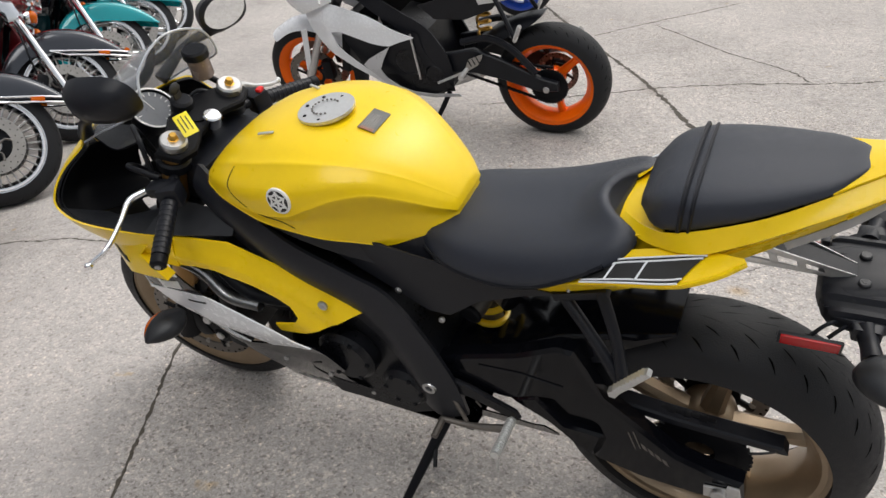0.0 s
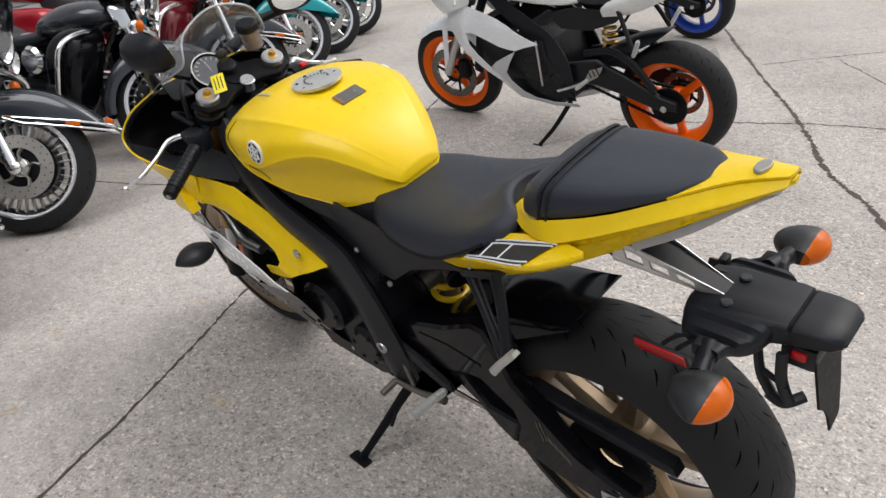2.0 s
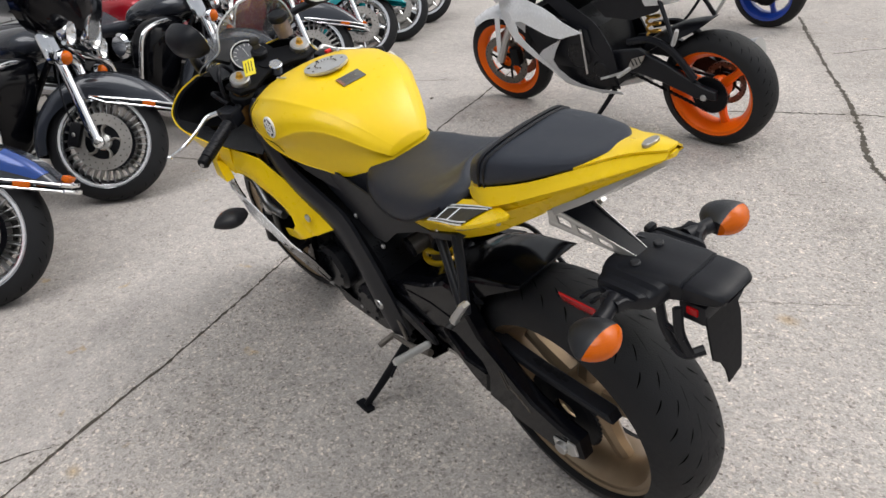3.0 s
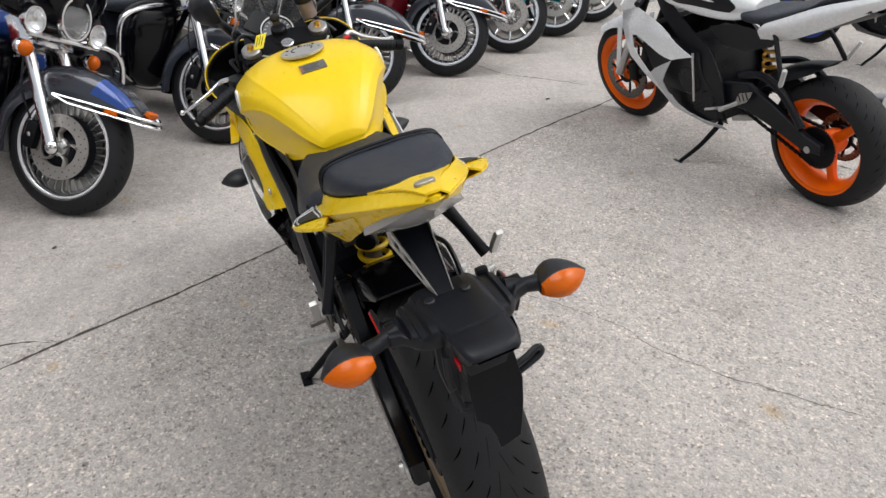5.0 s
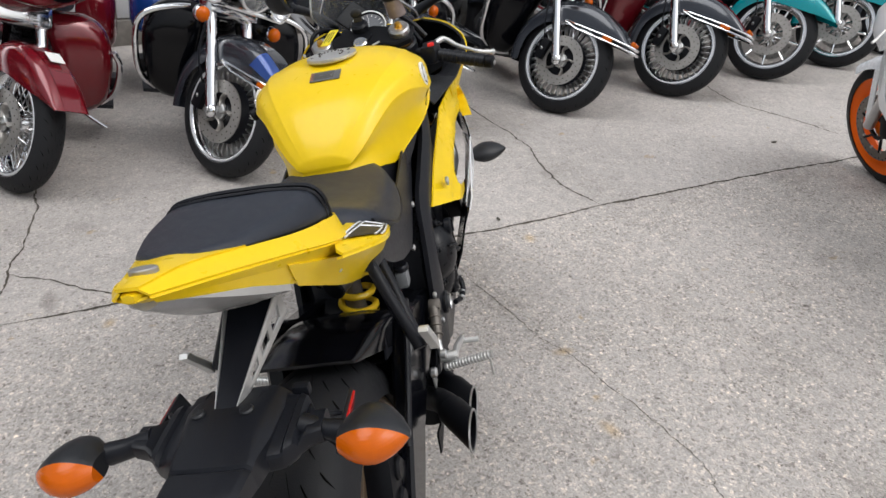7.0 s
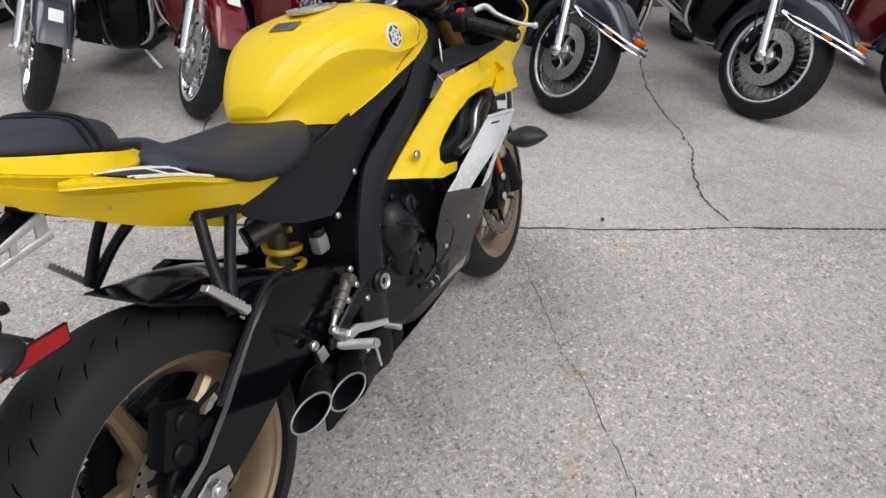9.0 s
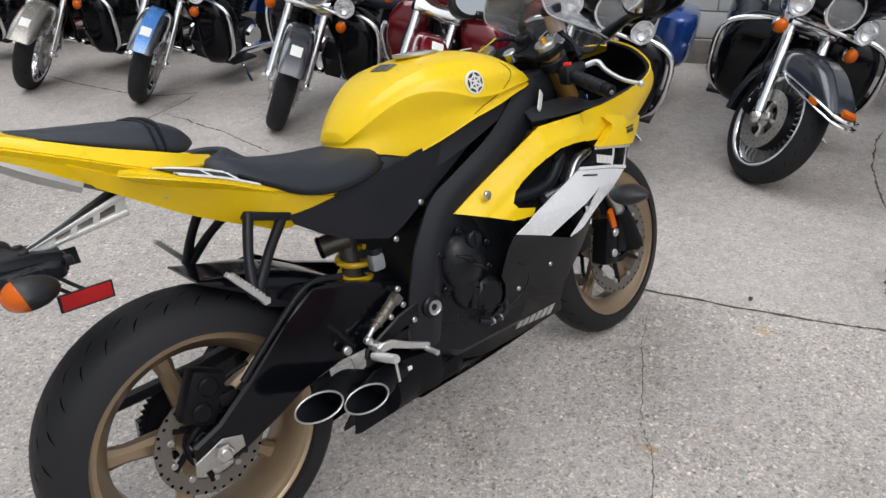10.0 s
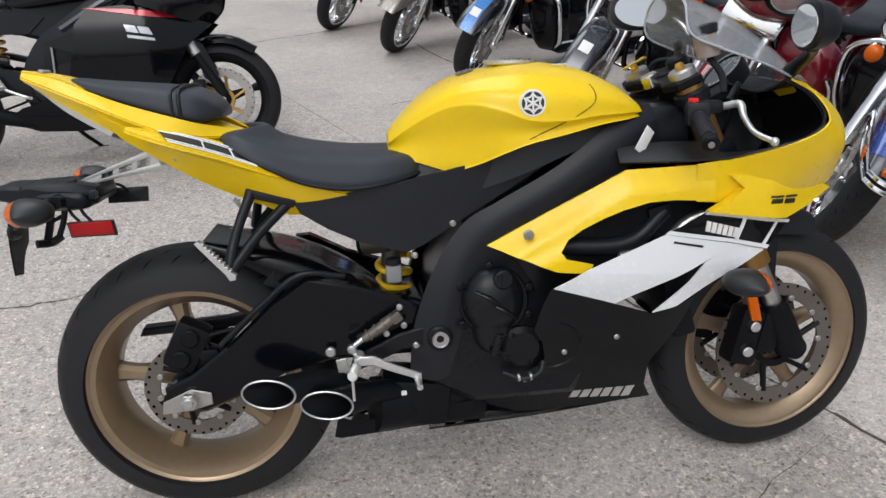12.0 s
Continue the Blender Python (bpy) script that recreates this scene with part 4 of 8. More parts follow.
    shell = [v.co.copy() for v in bm.verts]

    def on_tank(x, z, s, lift):
        """The point of the tank's flank at x, z, lifted off it."""
        near = sorted(((v.x - x) ** 2 + (v.z - z) ** 2, abs(v.y)) for v in shell if v.y * s > 0.05)[:4]
        w = [1 / (d + 1e-6) for d, y in near]
        return (x, s * (sum(q * y for q, (d, y) in zip(w, near)) / sum(w) + lift), z)
    tank = part("fuel_tank", bm, YELLOW, bike, "yellow painted fuel tank", 50)
    bm = B()
    up = Vector((-0.10, 0, 1)).normalized()
    capm = Matrix.Translation((0.715, 0, 0.9635)) @ Matrix.Rotation(radians(2), 4, "Y") @ Matrix.Rotation(radians(90), 4, "X")
    lathe(bm, [(0.001, 0.004), (0.022, 0.004), (0.024, 0.007), (0.032, 0.007), (0.034, 0.004), (0.050, 0.004), (0.055, 0.0), (0.055, -0.006), (0.001, -0.006)], 40)
    bm.transform(Matrix.Diagonal((1, -1, 1, 1)))
    cap = part("fuel_cap", turned(bm, capm), ALLOY, tank, "round silver fuel filler cap")
    bm = B()
    for k in range(7):
        a = 2 * math.pi * k / 7
        disc(bm, (0.715 + 0.043 * math.cos(a), 0.043 * math.sin(a), 0.9685), (0, 0, 1), 0.0036, 0.003, 10)
    part("cap_screw", bm, MATT_BLACK, cap)["kind"] = "stuff"
    bm = B()
    for k in range(14):
        q = radians(-120 + 240 * k / 13)
        disc(bm, (0.716 + 0.026 * math.cos(q), 0.026 * math.sin(q), 0.9712), (0, 0, 1), 0.0022, 0.002, 8)
    part("cap_key_flap", bm, DARK_DISC, cap)
    bm = B()
    box(bm, (0.617, -0.002, 0.9492), (0.034, 0.064, 0.002), 0.0006, Matrix.Rotation(radians(-17), 4, "Y"))
    plate = part("warning_label", bm, STICKER_GREY, tank, "small grey warning label")
    bm = B()
    for k in range(6):
        box(bm, (0.608 + 0.004 * k, 0.004, 0.9479 + 0.0012 * k), (0.0018, 0.046, 0.002), 0.0003, Matrix.Rotation(radians(-17), 4, "Y"))
    part("print_bar", bm, PEWTER, plate)["kind"] = "stuff"
    bm = B()
    box(bm, (0.617, 0.026, 0.9499), (0.026, 0.008, 0.002), 0.0004, Matrix.Rotation(radians(-17), 4, "Y"))
    part("print_bar", bm, LABEL_ORANGE, plate)
    # round badges on both flanks: a disc with three crossed bars
    for s in (1, -1):
        n = Vector((0.0, s * 1.0, 0.12)).normalized()
        c = Vector((0.722, s * (tank_y(0.722, 0.893) + 0.0005), 0.893))
        q = Vector((0, 1, 0)).rotation_difference(n).to_matrix().to_4x4()
        mm = Matrix.Translation(c) @ q
        bm = B()
        disc(bm, (0, 0, 0), (0, 1, 0), 0.026, 0.006, 36, 0.0015)
        badge = part("tank_badge", turned(bm, mm), LABEL_WHITE, tank, "round white and black emblem")
        bm = B()
        disc(bm, (0, 0.0022, 0), (0, 1, 0), 0.0215, 0.003, 36, 0.0004)
        part("badge_field", turned(bm, mm), INK, badge)
        bm = B()
        for k in range(3):
            r = Matrix.Rotation(radians(60 * k), 4, "Y")
            box(bm, (0, 0.0040, 0), (0.0040, 0.0012, 0.042), 0.0004, r)
            for e in (1, -1):
                box(bm, r @ Vector((0.0035, 0.0040, e * 0.014)), (0.0035, 0.0012, 0.009), 0.0004, r @ Matrix.Rotation(radians(-e * 42), 4, "Y"))
                box(bm, r @ Vector((-0.0035, 0.0040, e * 0.014)), (0.0035, 0.0012, 0.009), 0.0004, r @ Matrix.Rotation(radians(e * 42), 4, "Y"))
        part("badge_mark", turned(bm, mm), LABEL_WHITE, badge)
        # seam between the tank and its front cover
        bm = B()
        tube(bm, [on_tank(x, z, s, 0.0004) for x, z in ((0.718, 0.824), (0.745, 0.836), (0.780, 0.852), (0.815, 0.868), (0.842, 0.884), (0.850, 0.900), (0.846, 0.918), (0.826, 0.932))], 0.0010, 6)
        part("panel_seam", bm, MATT_BLACK, tank)
        bm = B()
        box(bm, (0.800, s * 0.085, 0.9585), (0.030, 0.006, 0.003), 0.001, Matrix.Rotation(radians(s * 20), 4, "Z"))
        part("vent_slot", bm, ALLOY, tank)

    # rider's seat
    bm = B()
    secs = [(0.545, 0.050, 0.758, 0.795), (0.50, 0.100, 0.752, 0.800), (0.44, 0.130, 0.742, 0.802), (0.36, 0.145, 0.738, 0.806), (0.28, 0.152, 0.755, 0.818), (0.22, 0.152, 0.785, 0.834), (0.18, 0.146, 0.806, 0.850), (0.150, 0.134, 0.820, 0.862), (0.128, 0.116, 0.832, 0.860), (0.120, 0.100, 0.840, 0.855)]
    rings = []
    for x, w, zb, zt in secs:
        ring = [(x, 0, zb), (x, w * 0.6, zb - 0.004), (x, w, zb), (x, w * 0.98, zb + (zt - zb) * 0.45), (x, w * 0.82, zb + (zt - zb) * 0.85), (x, w * 0.45, zt), (x, 0, zt)]
        rings.append(ring + [(a, -y, z) for a, y, z in reversed(ring[1:-1])])
    loft(bm, rings, 30, 36)
    for v in bm.verts:
        if v.co.x < 0.25:
            v.co.x += (0.25 - v.co.x) * 0.50 * max(0.0, 1 - (abs(v.co.y) / 0.085) ** 2)
    seat = part("rider_seat", bm, VINYL, bike, "black vinyl rider seat", 60)
    bm = B()
    for s in (1, -1):
        tube(bm, side([(0.535, 0.06, 0.766), (0.50, 0.102, 0.757), (0.44, 0.132, 0.747), (0.36, 0.1475, 0.743), (0.28, 0.154, 0.760), (0.22, 0.154, 0.790), (0.16, 0.143, 0.824)], s), 0.0045, 6)
    part("seat_piping", bm, SATIN_BLACK, seat)
    # pillion seat
    bm = B()
    secs = [(0.122, 0.060, 0.884, 0.903), (0.095, 0.100, 0.880, 0.928), (0.06, 0.112, 0.886, 0.943), (0.01, 0.110, 0.901, 0.951), (-0.046, 0.099, 0.919, 0.957), (-0.101, 0.079, 0.938, 0.963), (-0.130, 0.065, 0.948, 0.967), (-0.158, 0.038, 0.959, 0.972), (-0.168, 0.024, 0.964, 0.971)]
    rings = []
    for x, w, zb, zt in secs:
        ring = [(x, 0, zb), (x, w * 0.7, zb), (x, w, zb + 0.004), (x, w * 0.99, zb + (zt - zb) * 0.5), (x, w * 0.86, zb + (zt - zb) * 0.88), (x, w * 0.45, zt), (x, 0, zt)]
        rings.append(ring + [(a, -y, z) for a, y, z in reversed(ring[1:-1])])
    loft(bm, rings, 24, 36)
    pillion = part("pillion_seat", bm, VINYL, bike, "black vinyl pillion seat with a strap", 60)
    bm = B()
    for x0, r in ((0.058, 0.0035), (0.044, 0.0028)):
        tube(bm, [(x0, 0.114, 0.890), (x0 - 0.003, 0.112, 0.923), (x0 - 0.004, 0.096, 0.9415), (x0 - 0.004, 0.05, 0.948), (x0 - 0.004, 0, 0.949), (x0 - 0.004, -0.05, 0.948), (x0 - 0.004, -0.096, 0.9415), (x0 - 0.003, -0.112, 0.923), (x0, -0.114, 0.890)], r, 6, 40, 1.0)
    part("strap", bm, SATIN_BLACK, pillion, "black pillion strap")

    # tail cowl
    bm = B()
    for s in (1, -1):
        rim_line = side([(-0.260, 0.010, 0.986), (-0.200, 0.030, 0.973), (-0.130, 0.068, 0.951), (-0.046, 0.102, 0.921), (0.06, 0.115, 0.888), (0.11, 0.090, 0.872), (0.15, 0.045, 0.858)], s)
        ledge = side([(-0.260, 0.020, 0.978), (-0.184, 0.068, 0.952), (-0.092, 0.106, 0.916), (-0.02, 0.126, 0.886), (0.033, 0.133, 0.868), (0.10, 0.108, 0.854), (0.155, 0.065, 0.849)], s)
        tuck = side([(-0.252, 0.018, 0.970), (-0.170, 0.066, 0.937), (-0.080, 0.098, 0.897), (-0.01, 0.114, 0.867), (0.04, 0.118, 0.851), (0.10, 0.096, 0.842), (0.15, 0.060, 0.839)], s)
        foot = side([(-0.247, 0.016, 0.966), (-0.156, 0.064, 0.915), (-0.055, 0.086, 0.855), (0.02, 0.092, 0.808), (0.09, 0.092, 0.770), (0.15, 0.090, 0.745), (0.21, 0.090, 0.72)], s)
        for a, q in ((rim_line, ledge), (ledge, tuck), (tuck, foot)):
            surf(bm, [a, q], 26, 4, 0.003)
    bmesh.ops.remove_doubles(bm, verts=bm.verts[:], dist=0.0006)
    tail = part("tail_cowl", bm, YELLOW, bike, "yellow pointed tail cowl", 30)
    bm = B()
    # bridge between the two seats
    surf(bm, [[(0.08, 0.100, 0.866), (0.14, 0.092, 0.842), (0.22, 0.100, 0.805)], [(0.08, 0.0, 0.878), (0.15, 0.0, 0.850), (0.24, 0.0, 0.805)], [(0.08, -0.100, 0.866), (0.14, -0.092, 0.842), (0.22, -0.100, 0.805)]], 10, 10, 0.004)
    part("seat_bridge", bm, YELLOW, tail)
    bm = B()
    surf(bm, [[(-0.257, 0.016, 0.974), (-0.205, 0.045, 0.946), (-0.150, 0.074, 0.918)], [(-0.264, 0, 0.974), (-0.205, 0, 0.940), (-0.150, 0, 0.910)], [(-0.257, -0.016, 0.974), (-0.205, -0.045, 0.946), (-0.150, -0.074, 0.918)]], 8, 8, 0.003)
    part("tail_underside", bm, YELLOW, tail)
    bm = B()
    surf(bm, [[(-0.260, 0.012, 0.986), (-0.198, 0.032, 0.9735), (-0.128, 0.068, 0.950)], [(-0.263, 0, 0.988), (-0.198, 0, 0.978), (-0.128, 0, 0.957)], [(-0.260, -0.012, 0.986), (-0.198, -0.032, 0.9735), (-0.128, -0.068, 0.950)]], 10, 8, 0.004)
    part("tail_top", bm, YELLOW, tail)
    bm = B()
    # solid pointed end
    rings = []
    for x, w, z0, z1 in ((-0.264, 0.007, 0.977, 0.983), (-0.258, 0.011, 0.973, 0.984), (-0.240, 0.014, 0.967, 0.978), (-0.222, 0.014, 0.961, 0.970)):
        rings.append([(x, w, (z0 + z1) / 2 + 0.002), (x, w * 0.6, z1), (x, 0, z1 + 0.001), (x, -w * 0.6, z1), (x, -w, (z0 + z1) / 2 + 0.002), (x, -w * 0.8, z0), (x, 0, z0 - 0.002), (x, w * 0.8, z0)])
    loft(bm, rings)
    part("tail_tip", bm, YELLOW, tail)
    bm = B()
    disc(bm, (-0.222, 0, 0.9865), (0.17, 0, 1), 0.013, 0.008, 28, 0.0015)
    bm.transform(Matrix.Translation((-0.222, 0, 0)) @ Matrix.Diagonal((0.80, 1.25, 1, 1)) @ Matrix.Translation((0.222, 0, 0)))
    part("tail_badge", bm, DISC_STEEL, tail, "small oval silver emblem")
    for s in (1, -1):
        top_edge = [(-0.036, 0.138, 0.880), (0.03, 0.118, 0.866), (0.10, 0.113, 0.848), (0.15, 0.112, 0.829), (0.20, 0.118, 0.803), (0.30, 0.118, 0.756), (0.379, 0.117, 0.7255)]
        out_edge = [(-0.041, 0.147, 0.877), (-0.005, 0.173, 0.867), (0.045, 0.187, 0.851), (0.122, 0.175, 0.823), (0.19, 0.158, 0.793), (0.28, 0.139, 0.755), (0.380, 0.119, 0.722)]
        fin_root = [(-0.036, 0.137, 0.873), (-0.005, 0.128, 0.856), (0.045, 0.134, 0.836), (0.122, 0.154, 0.812), (0.19, 0.151, 0.787), (0.28, 0.137, 0.752), (0.380, 0.1185, 0.7215)]
        flank_top = [(-0.100, 0.096, 0.908), (-0.03, 0.112, 0.872), (0.04, 0.130, 0.840), (0.12, 0.152, 0.813), (0.19, 0.1505, 0.788), (0.28, 0.1365, 0.753), (0.3795, 0.1182, 0.722)]
        flank_mid = [(-0.085, 0.091, 0.886), (-0.015, 0.103, 0.845), (0.05, 0.112, 0.808), (0.12, 0.124, 0.778), (0.19, 0.124, 0.750), (0.265, 0.119, 0.720), (0.376, 0.117, 0.7205)]
        low_edge = [(-0.065, 0.085, 0.858), (0.0, 0.093, 0.816), (0.06, 0.096, 0.778), (0.12, 0.097, 0.746), (0.19, 0.096, 0.713), (0.257, 0.095, 0.688), (0.372, 0.116, 0.719)]
        bm = B()
        surf(bm, [side(top_edge, s), side(out_edge, s)], 24, 5, 0.004)
        surf(bm, [side(out_edge, s), side(fin_root, s)], 24, 4, 0.003)
        surf(bm, [side(flank_top, s), side(flank_mid, s), side(low_edge, s)], 26, 8, 0.004)
        wing = part("tail_wing", bm, YELLOW, tail, "yellow tail side wing")
        # striped decal on the wing's shelf: dark field, white edges and cross bars
        ra, rb = cr(side(top_edge, s), 61), cr(side(out_edge, s), 61)

        stations = ((0.180, 0.196), (0.134, 0.158), (0.086, 0.108), (0.036, 0.070), (0.000, 0.046))
        rise = 0.0030 if s > 0 else 0.0070

        def spot(u, v):
            xi = float(np.interp(u, range(5), [q[0] for q in stations]))
            xo = float(np.interp(u, range(5), [q[1] for q in stations]))
            line = [a + (q - a) * v for a, q in zip(ra, rb)]
            x = xi + (xo - xi) * v
            xs = [p.x for p in line]
            return Vector((x, float(np.interp(x, xs, [p.y for p in line])), float(np.interp(x, xs, [p.z for p in line])) + rise))
        bm = B()
        for k in range(20):
            u0, u1 = k / 5, (k + 1) / 5
            for v0, v1 in ((0.28, 0.45), (0.45, 0.62), (0.62, 0.78), (0.78, 0.94)):
                bm.faces.new([bm.verts.new(p) for p in (spot(u0, v0), spot(u1, v0), spot(u1, v1), spot(u0, v1))])
        field = part("stripe_field", bm, INK, wing, "black racing stripe")
        for v in (0.27, 0.37, 0.85, 0.95):
            bm = B()
            tube(bm, [spot(k / 5, v) for k in range(0, 21, 2)], 0.0016, 6, 26)
            part("stripe_line", bm, WHITE, field, "white stripe line")
        for k in (1, 2):
            bm = B()
            tube(bm, [spot(k, 0.37), spot(k, 0.85)], 0.0020, 6)
            part("stripe_bar", bm, WHITE, field, "white cross bar")
        bm = B()
        tube(bm, [(0.165, s * 0.1255, 0.762), (0.12, s * 0.1250, 0.780), (0.05, s * 0.1135, 0.810)], (0.0012, 0.004, 0.0012), 6, 14, 0.5)
        part("script_bar", bm, PEWTER, wing, "pale script drawn as a bar")
        bolts(wing, [(0.225, s * 0.124, 0.738), (0.035, s * 0.111, 0.815)], (0, 1, 0), 0.004, STEEL)
    # tail lamp and undertail
    bm = B()
    surf(bm, [[(-0.241, 0.020, 0.962), (-0.166, 0.068, 0.910), (-0.086, 0.086, 0.862)], [(-0.247, 0, 0.954), (-0.156, 0, 0.886), (-0.078, 0, 0.842)], [(-0.241, -0.020, 0.962), (-0.166, -0.068, 0.910), (-0.086, -0.086, 0.862)]], 10, 10, 0.012)
    part("tail_lamp", bm, GREY_LENS, tail, "clear grey tail lamp lens")
    bm = B()
    surf(bm, [[(-0.092, 0.078, 0.872), (0.04, 0.088, 0.812), (0.24, 0.090, 0.722)], [(-0.083, 0, 0.858), (0.04, 0, 0.795), (0.24, 0, 0.715)], [(-0.092, -0.078, 0.872), (0.04, -0.088, 0.812), (0.24, -0.090, 0.722)]], 12, 10, 0.008)
    part("undertail", bm, SATIN_BLACK, tail, "black undertail tray")

    # number-plate bracket with lamps
    bm = B()
    surf(bm, [[(-0.010, 0.036, 0.827), (-0.10, 0.024, 0.796), (-0.186, 0.013, 0.769)], [(-0.010, -0.036, 0.827), (-0.10, -0.024, 0.796), (-0.186, -0.013, 0.769)]], 8, 4, 0.006)
    bracket = part("plate_bracket", bm, SATIN_BLACK, bike, "black plate bracket with slotted alloy sides")
    for s in (1, -1):
        bm = B()
        y = s * 0.037
        # slotted plate: upper and lower margin with webs between three slots
        def plate_z(x, v):
            u = (-0.02 - x) / 0.165
            return (0.831 + (0.770 - 0.831) * u) * (1 - v) + (0.786 + (0.757 - 0.786) * u) * v
        for v0, v1 in ((0.0, 0.32), (0.70, 1.0)):
            extrude_poly(bm, [(-0.015, plate_z(-0.015, v0)), (-0.185, plate_z(-0.185, v0)), (-0.185, plate_z(-0.185, v1)), (-0.015, plate_z(-0.015, v1))], y - 0.002, y + 0.002, 0.0008)
        for x0, x1 in ((-0.015, -0.034), (-0.062, -0.074), (-0.102, -0.114), (-0.140, -0.185)):
            extrude_poly(bm, [(x0, plate_z(x0, 0.30)), (x1, plate_z(x1, 0.30)), (x1 - 0.004, plate_z(x1 - 0.004, 0.72)), (x0 - 0.004, plate_z(x0 - 0.004, 0.72))], y - 0.0018, y + 0.0018, 0.0)
        for v in bm.verts:
            v.co.y = v.co.y * (1.0 - 0.62 * min(1.0, max(0.0, (-0.02 - v.co.x) / 0.165)))
        part("bracket_side", bm, ALLOY, bracket, "brushed alloy strip with slots")
    bm = B()
    # deck and hood, a little askew, with a groove between them
    rings = []
    for x, l, r, z0, z1 in ((-0.136, 0.040, -0.056, 0.738, 0.754), (-0.142, 0.054, -0.066, 0.728, 0.762), (-0.185, 0.058, -0.068, 0.722, 0.770), (-0.230, 0.050, -0.067, 0.724, 0.772), (-0.270, 0.038, -0.064, 0.730, 0.771),
                            (-0.282, 0.036, -0.063, 0.732, 0.770), (-0.285, 0.035, -0.062, 0.733, 0.766), (-0.289, 0.036, -0.062, 0.734, 0.769), (-0.318, 0.035, -0.060, 0.740, 0.771), (-0.340, 0.032, -0.057, 0.745, 0.769), (-0.351, 0.026, -0.050, 0.750, 0.763), (-0.354, 0.018, -0.042, 0.753, 0.759)):
        m = (l + r) / 2
        e = 0.006 if x < -0.26 else 0.014
        rings.append([(x, l - 0.004, z0), (x, l, z0 + 0.004), (x, l, z1 - e), (x, l - e * 0.7, z1 - e * 0.25), (x, l - e * 1.3, z1), (x, m + 0.012, z1 - 0.001), (x, m - 0.012, z1 - 0.001), (x, r + e * 1.3, z1), (x, r + e * 0.7, z1 - e * 0.25), (x, r, z1 - e), (x, r, z0 + 0.004), (x, r + 0.004, z0)])
    loft(bm, rings)
    # wings that fall away from the deck to a raised lip and run out into the signal stalks
    for s, out in ((1, 0.0), (-1, 0.012)):
        rings = []
        for y, x0, x1, z0, z1 in ((0.036, -0.268, -0.140, 0.728, 0.767), (0.052, -0.262, -0.142, 0.724, 0.763), (0.058, -0.258, -0.144, 0.722, 0.755), (0.068, -0.252, -0.147, 0.722, 0.752), (0.072, -0.250, -0.149, 0.722, 0.757),
                                  (0.080, -0.242, -0.154, 0.723, 0.756), (0.084, -0.236, -0.160, 0.726, 0.748), (0.094, -0.228, -0.184, 0.730, 0.756), (0.112, -0.224, -0.186, 0.733, 0.757)):
            xc, xh, zc, zh = (x0 + x1) / 2, (x1 - x0) / 2, (z0 + z1) / 2, (z1 - z0) / 2
            y += out if y > 0.06 else 0.0
            rings.append([(xc + xh * math.copysign(abs(math.cos(q)) ** 0.4, math.cos(q)), s * y, zc + zh * math.copysign(abs(math.sin(q)) ** 0.4, math.sin(q))) for q in np.linspace(0.1, 2 * math.pi + 0.1, 20, endpoint=False)])
        loft(bm, rings)
    box(bm, (-0.141, -0.080, 0.750), (0.014, 0.022, 0.016), 0.004)
    holder = part("lamp_carrier", bm, SATIN_BLACK, bike, "black plastic rear lamp carrier", 30)
    bolts(holder, [(-0.196, 0.031, 0.771), (-0.196, -0.031, 0.771)], (0, 0, 1), 0.009, GREY_PLASTIC)
    bm = B()
    outline = [(0.030, 0.745), (0.034, 0.690), (0.036, 0.650), (0.020, 0.634), (0.012, 0.612), (0.010, 0.584), (-0.026, 0.592), (-0.034, 0.616), (-0.044, 0.650), (-0.052, 0.690), (-0.048, 0.745)]
    extrude_poly(bm, outline, 0.0, 0.004, 0.001)
    pm = Matrix.Translation((-0.318, 0, 0.728)) @ Matrix.Rotation(radians(10), 4, "Y") @ Matrix.Rotation(radians(90), 4, "Z") @ Matrix.Translation((0, 0, -0.745))
    mount = part("plate_mount", turned(bm, pm), MATT_BLACK, holder, "bent black number plate mount")
    bm = B()
    tube(bm, flip([(-0.316, 0.046, 0.686), (-0.310, 0.072, 0.690), (-0.304, 0.092, 0.694), (-0.302, 0.100, 0.686), (-0.304, 0.092, 0.676), (-0.312, 0.050, 0.668)]), 0.0058, 8)
    part("slotted_ear", bm, SATIN_BLACK, mount)
    bm = B()
    box(bm, (-0.300, -0.004, 0.716), (0.050, 0.074, 0.040), 0.008)
    part("mount_block", bm, SATIN_BLACK, mount)
    # open frame down to the foot of the mount
    bm = B()
    for x0, z0, x1, z1 in ((-0.250, 0.728, -0.276, 0.636), (-0.284, 0.730, -0.300, 0.632)):
        tube(bm, [(x0, 0.046, z0), ((x0 + x1) / 2 + 0.004, 0.050, (z0 + z1) / 2), (x1, 0.044, z1)], 0.0085, 6, flat=0.6)
    tube(bm, [(-0.270, 0.045, 0.640), (-0.292, 0.042, 0.628), (-0.312, 0.020, 0.632)], 0.009, 8)
    tube(bm, [(-0.262, 0.048, 0.684), (-0.296, 0.048, 0.668)], 0.005, 6)
    part("mount_frame", bm, SATIN_BLACK, mount, "open black frame under the hood")
    bm = B()
    box(bm, (-0.302, 0.034, 0.722), (0.020, 0.006, 0.014), 0.002)
    part("plate_lamp", bm, RED_LENS, holder)
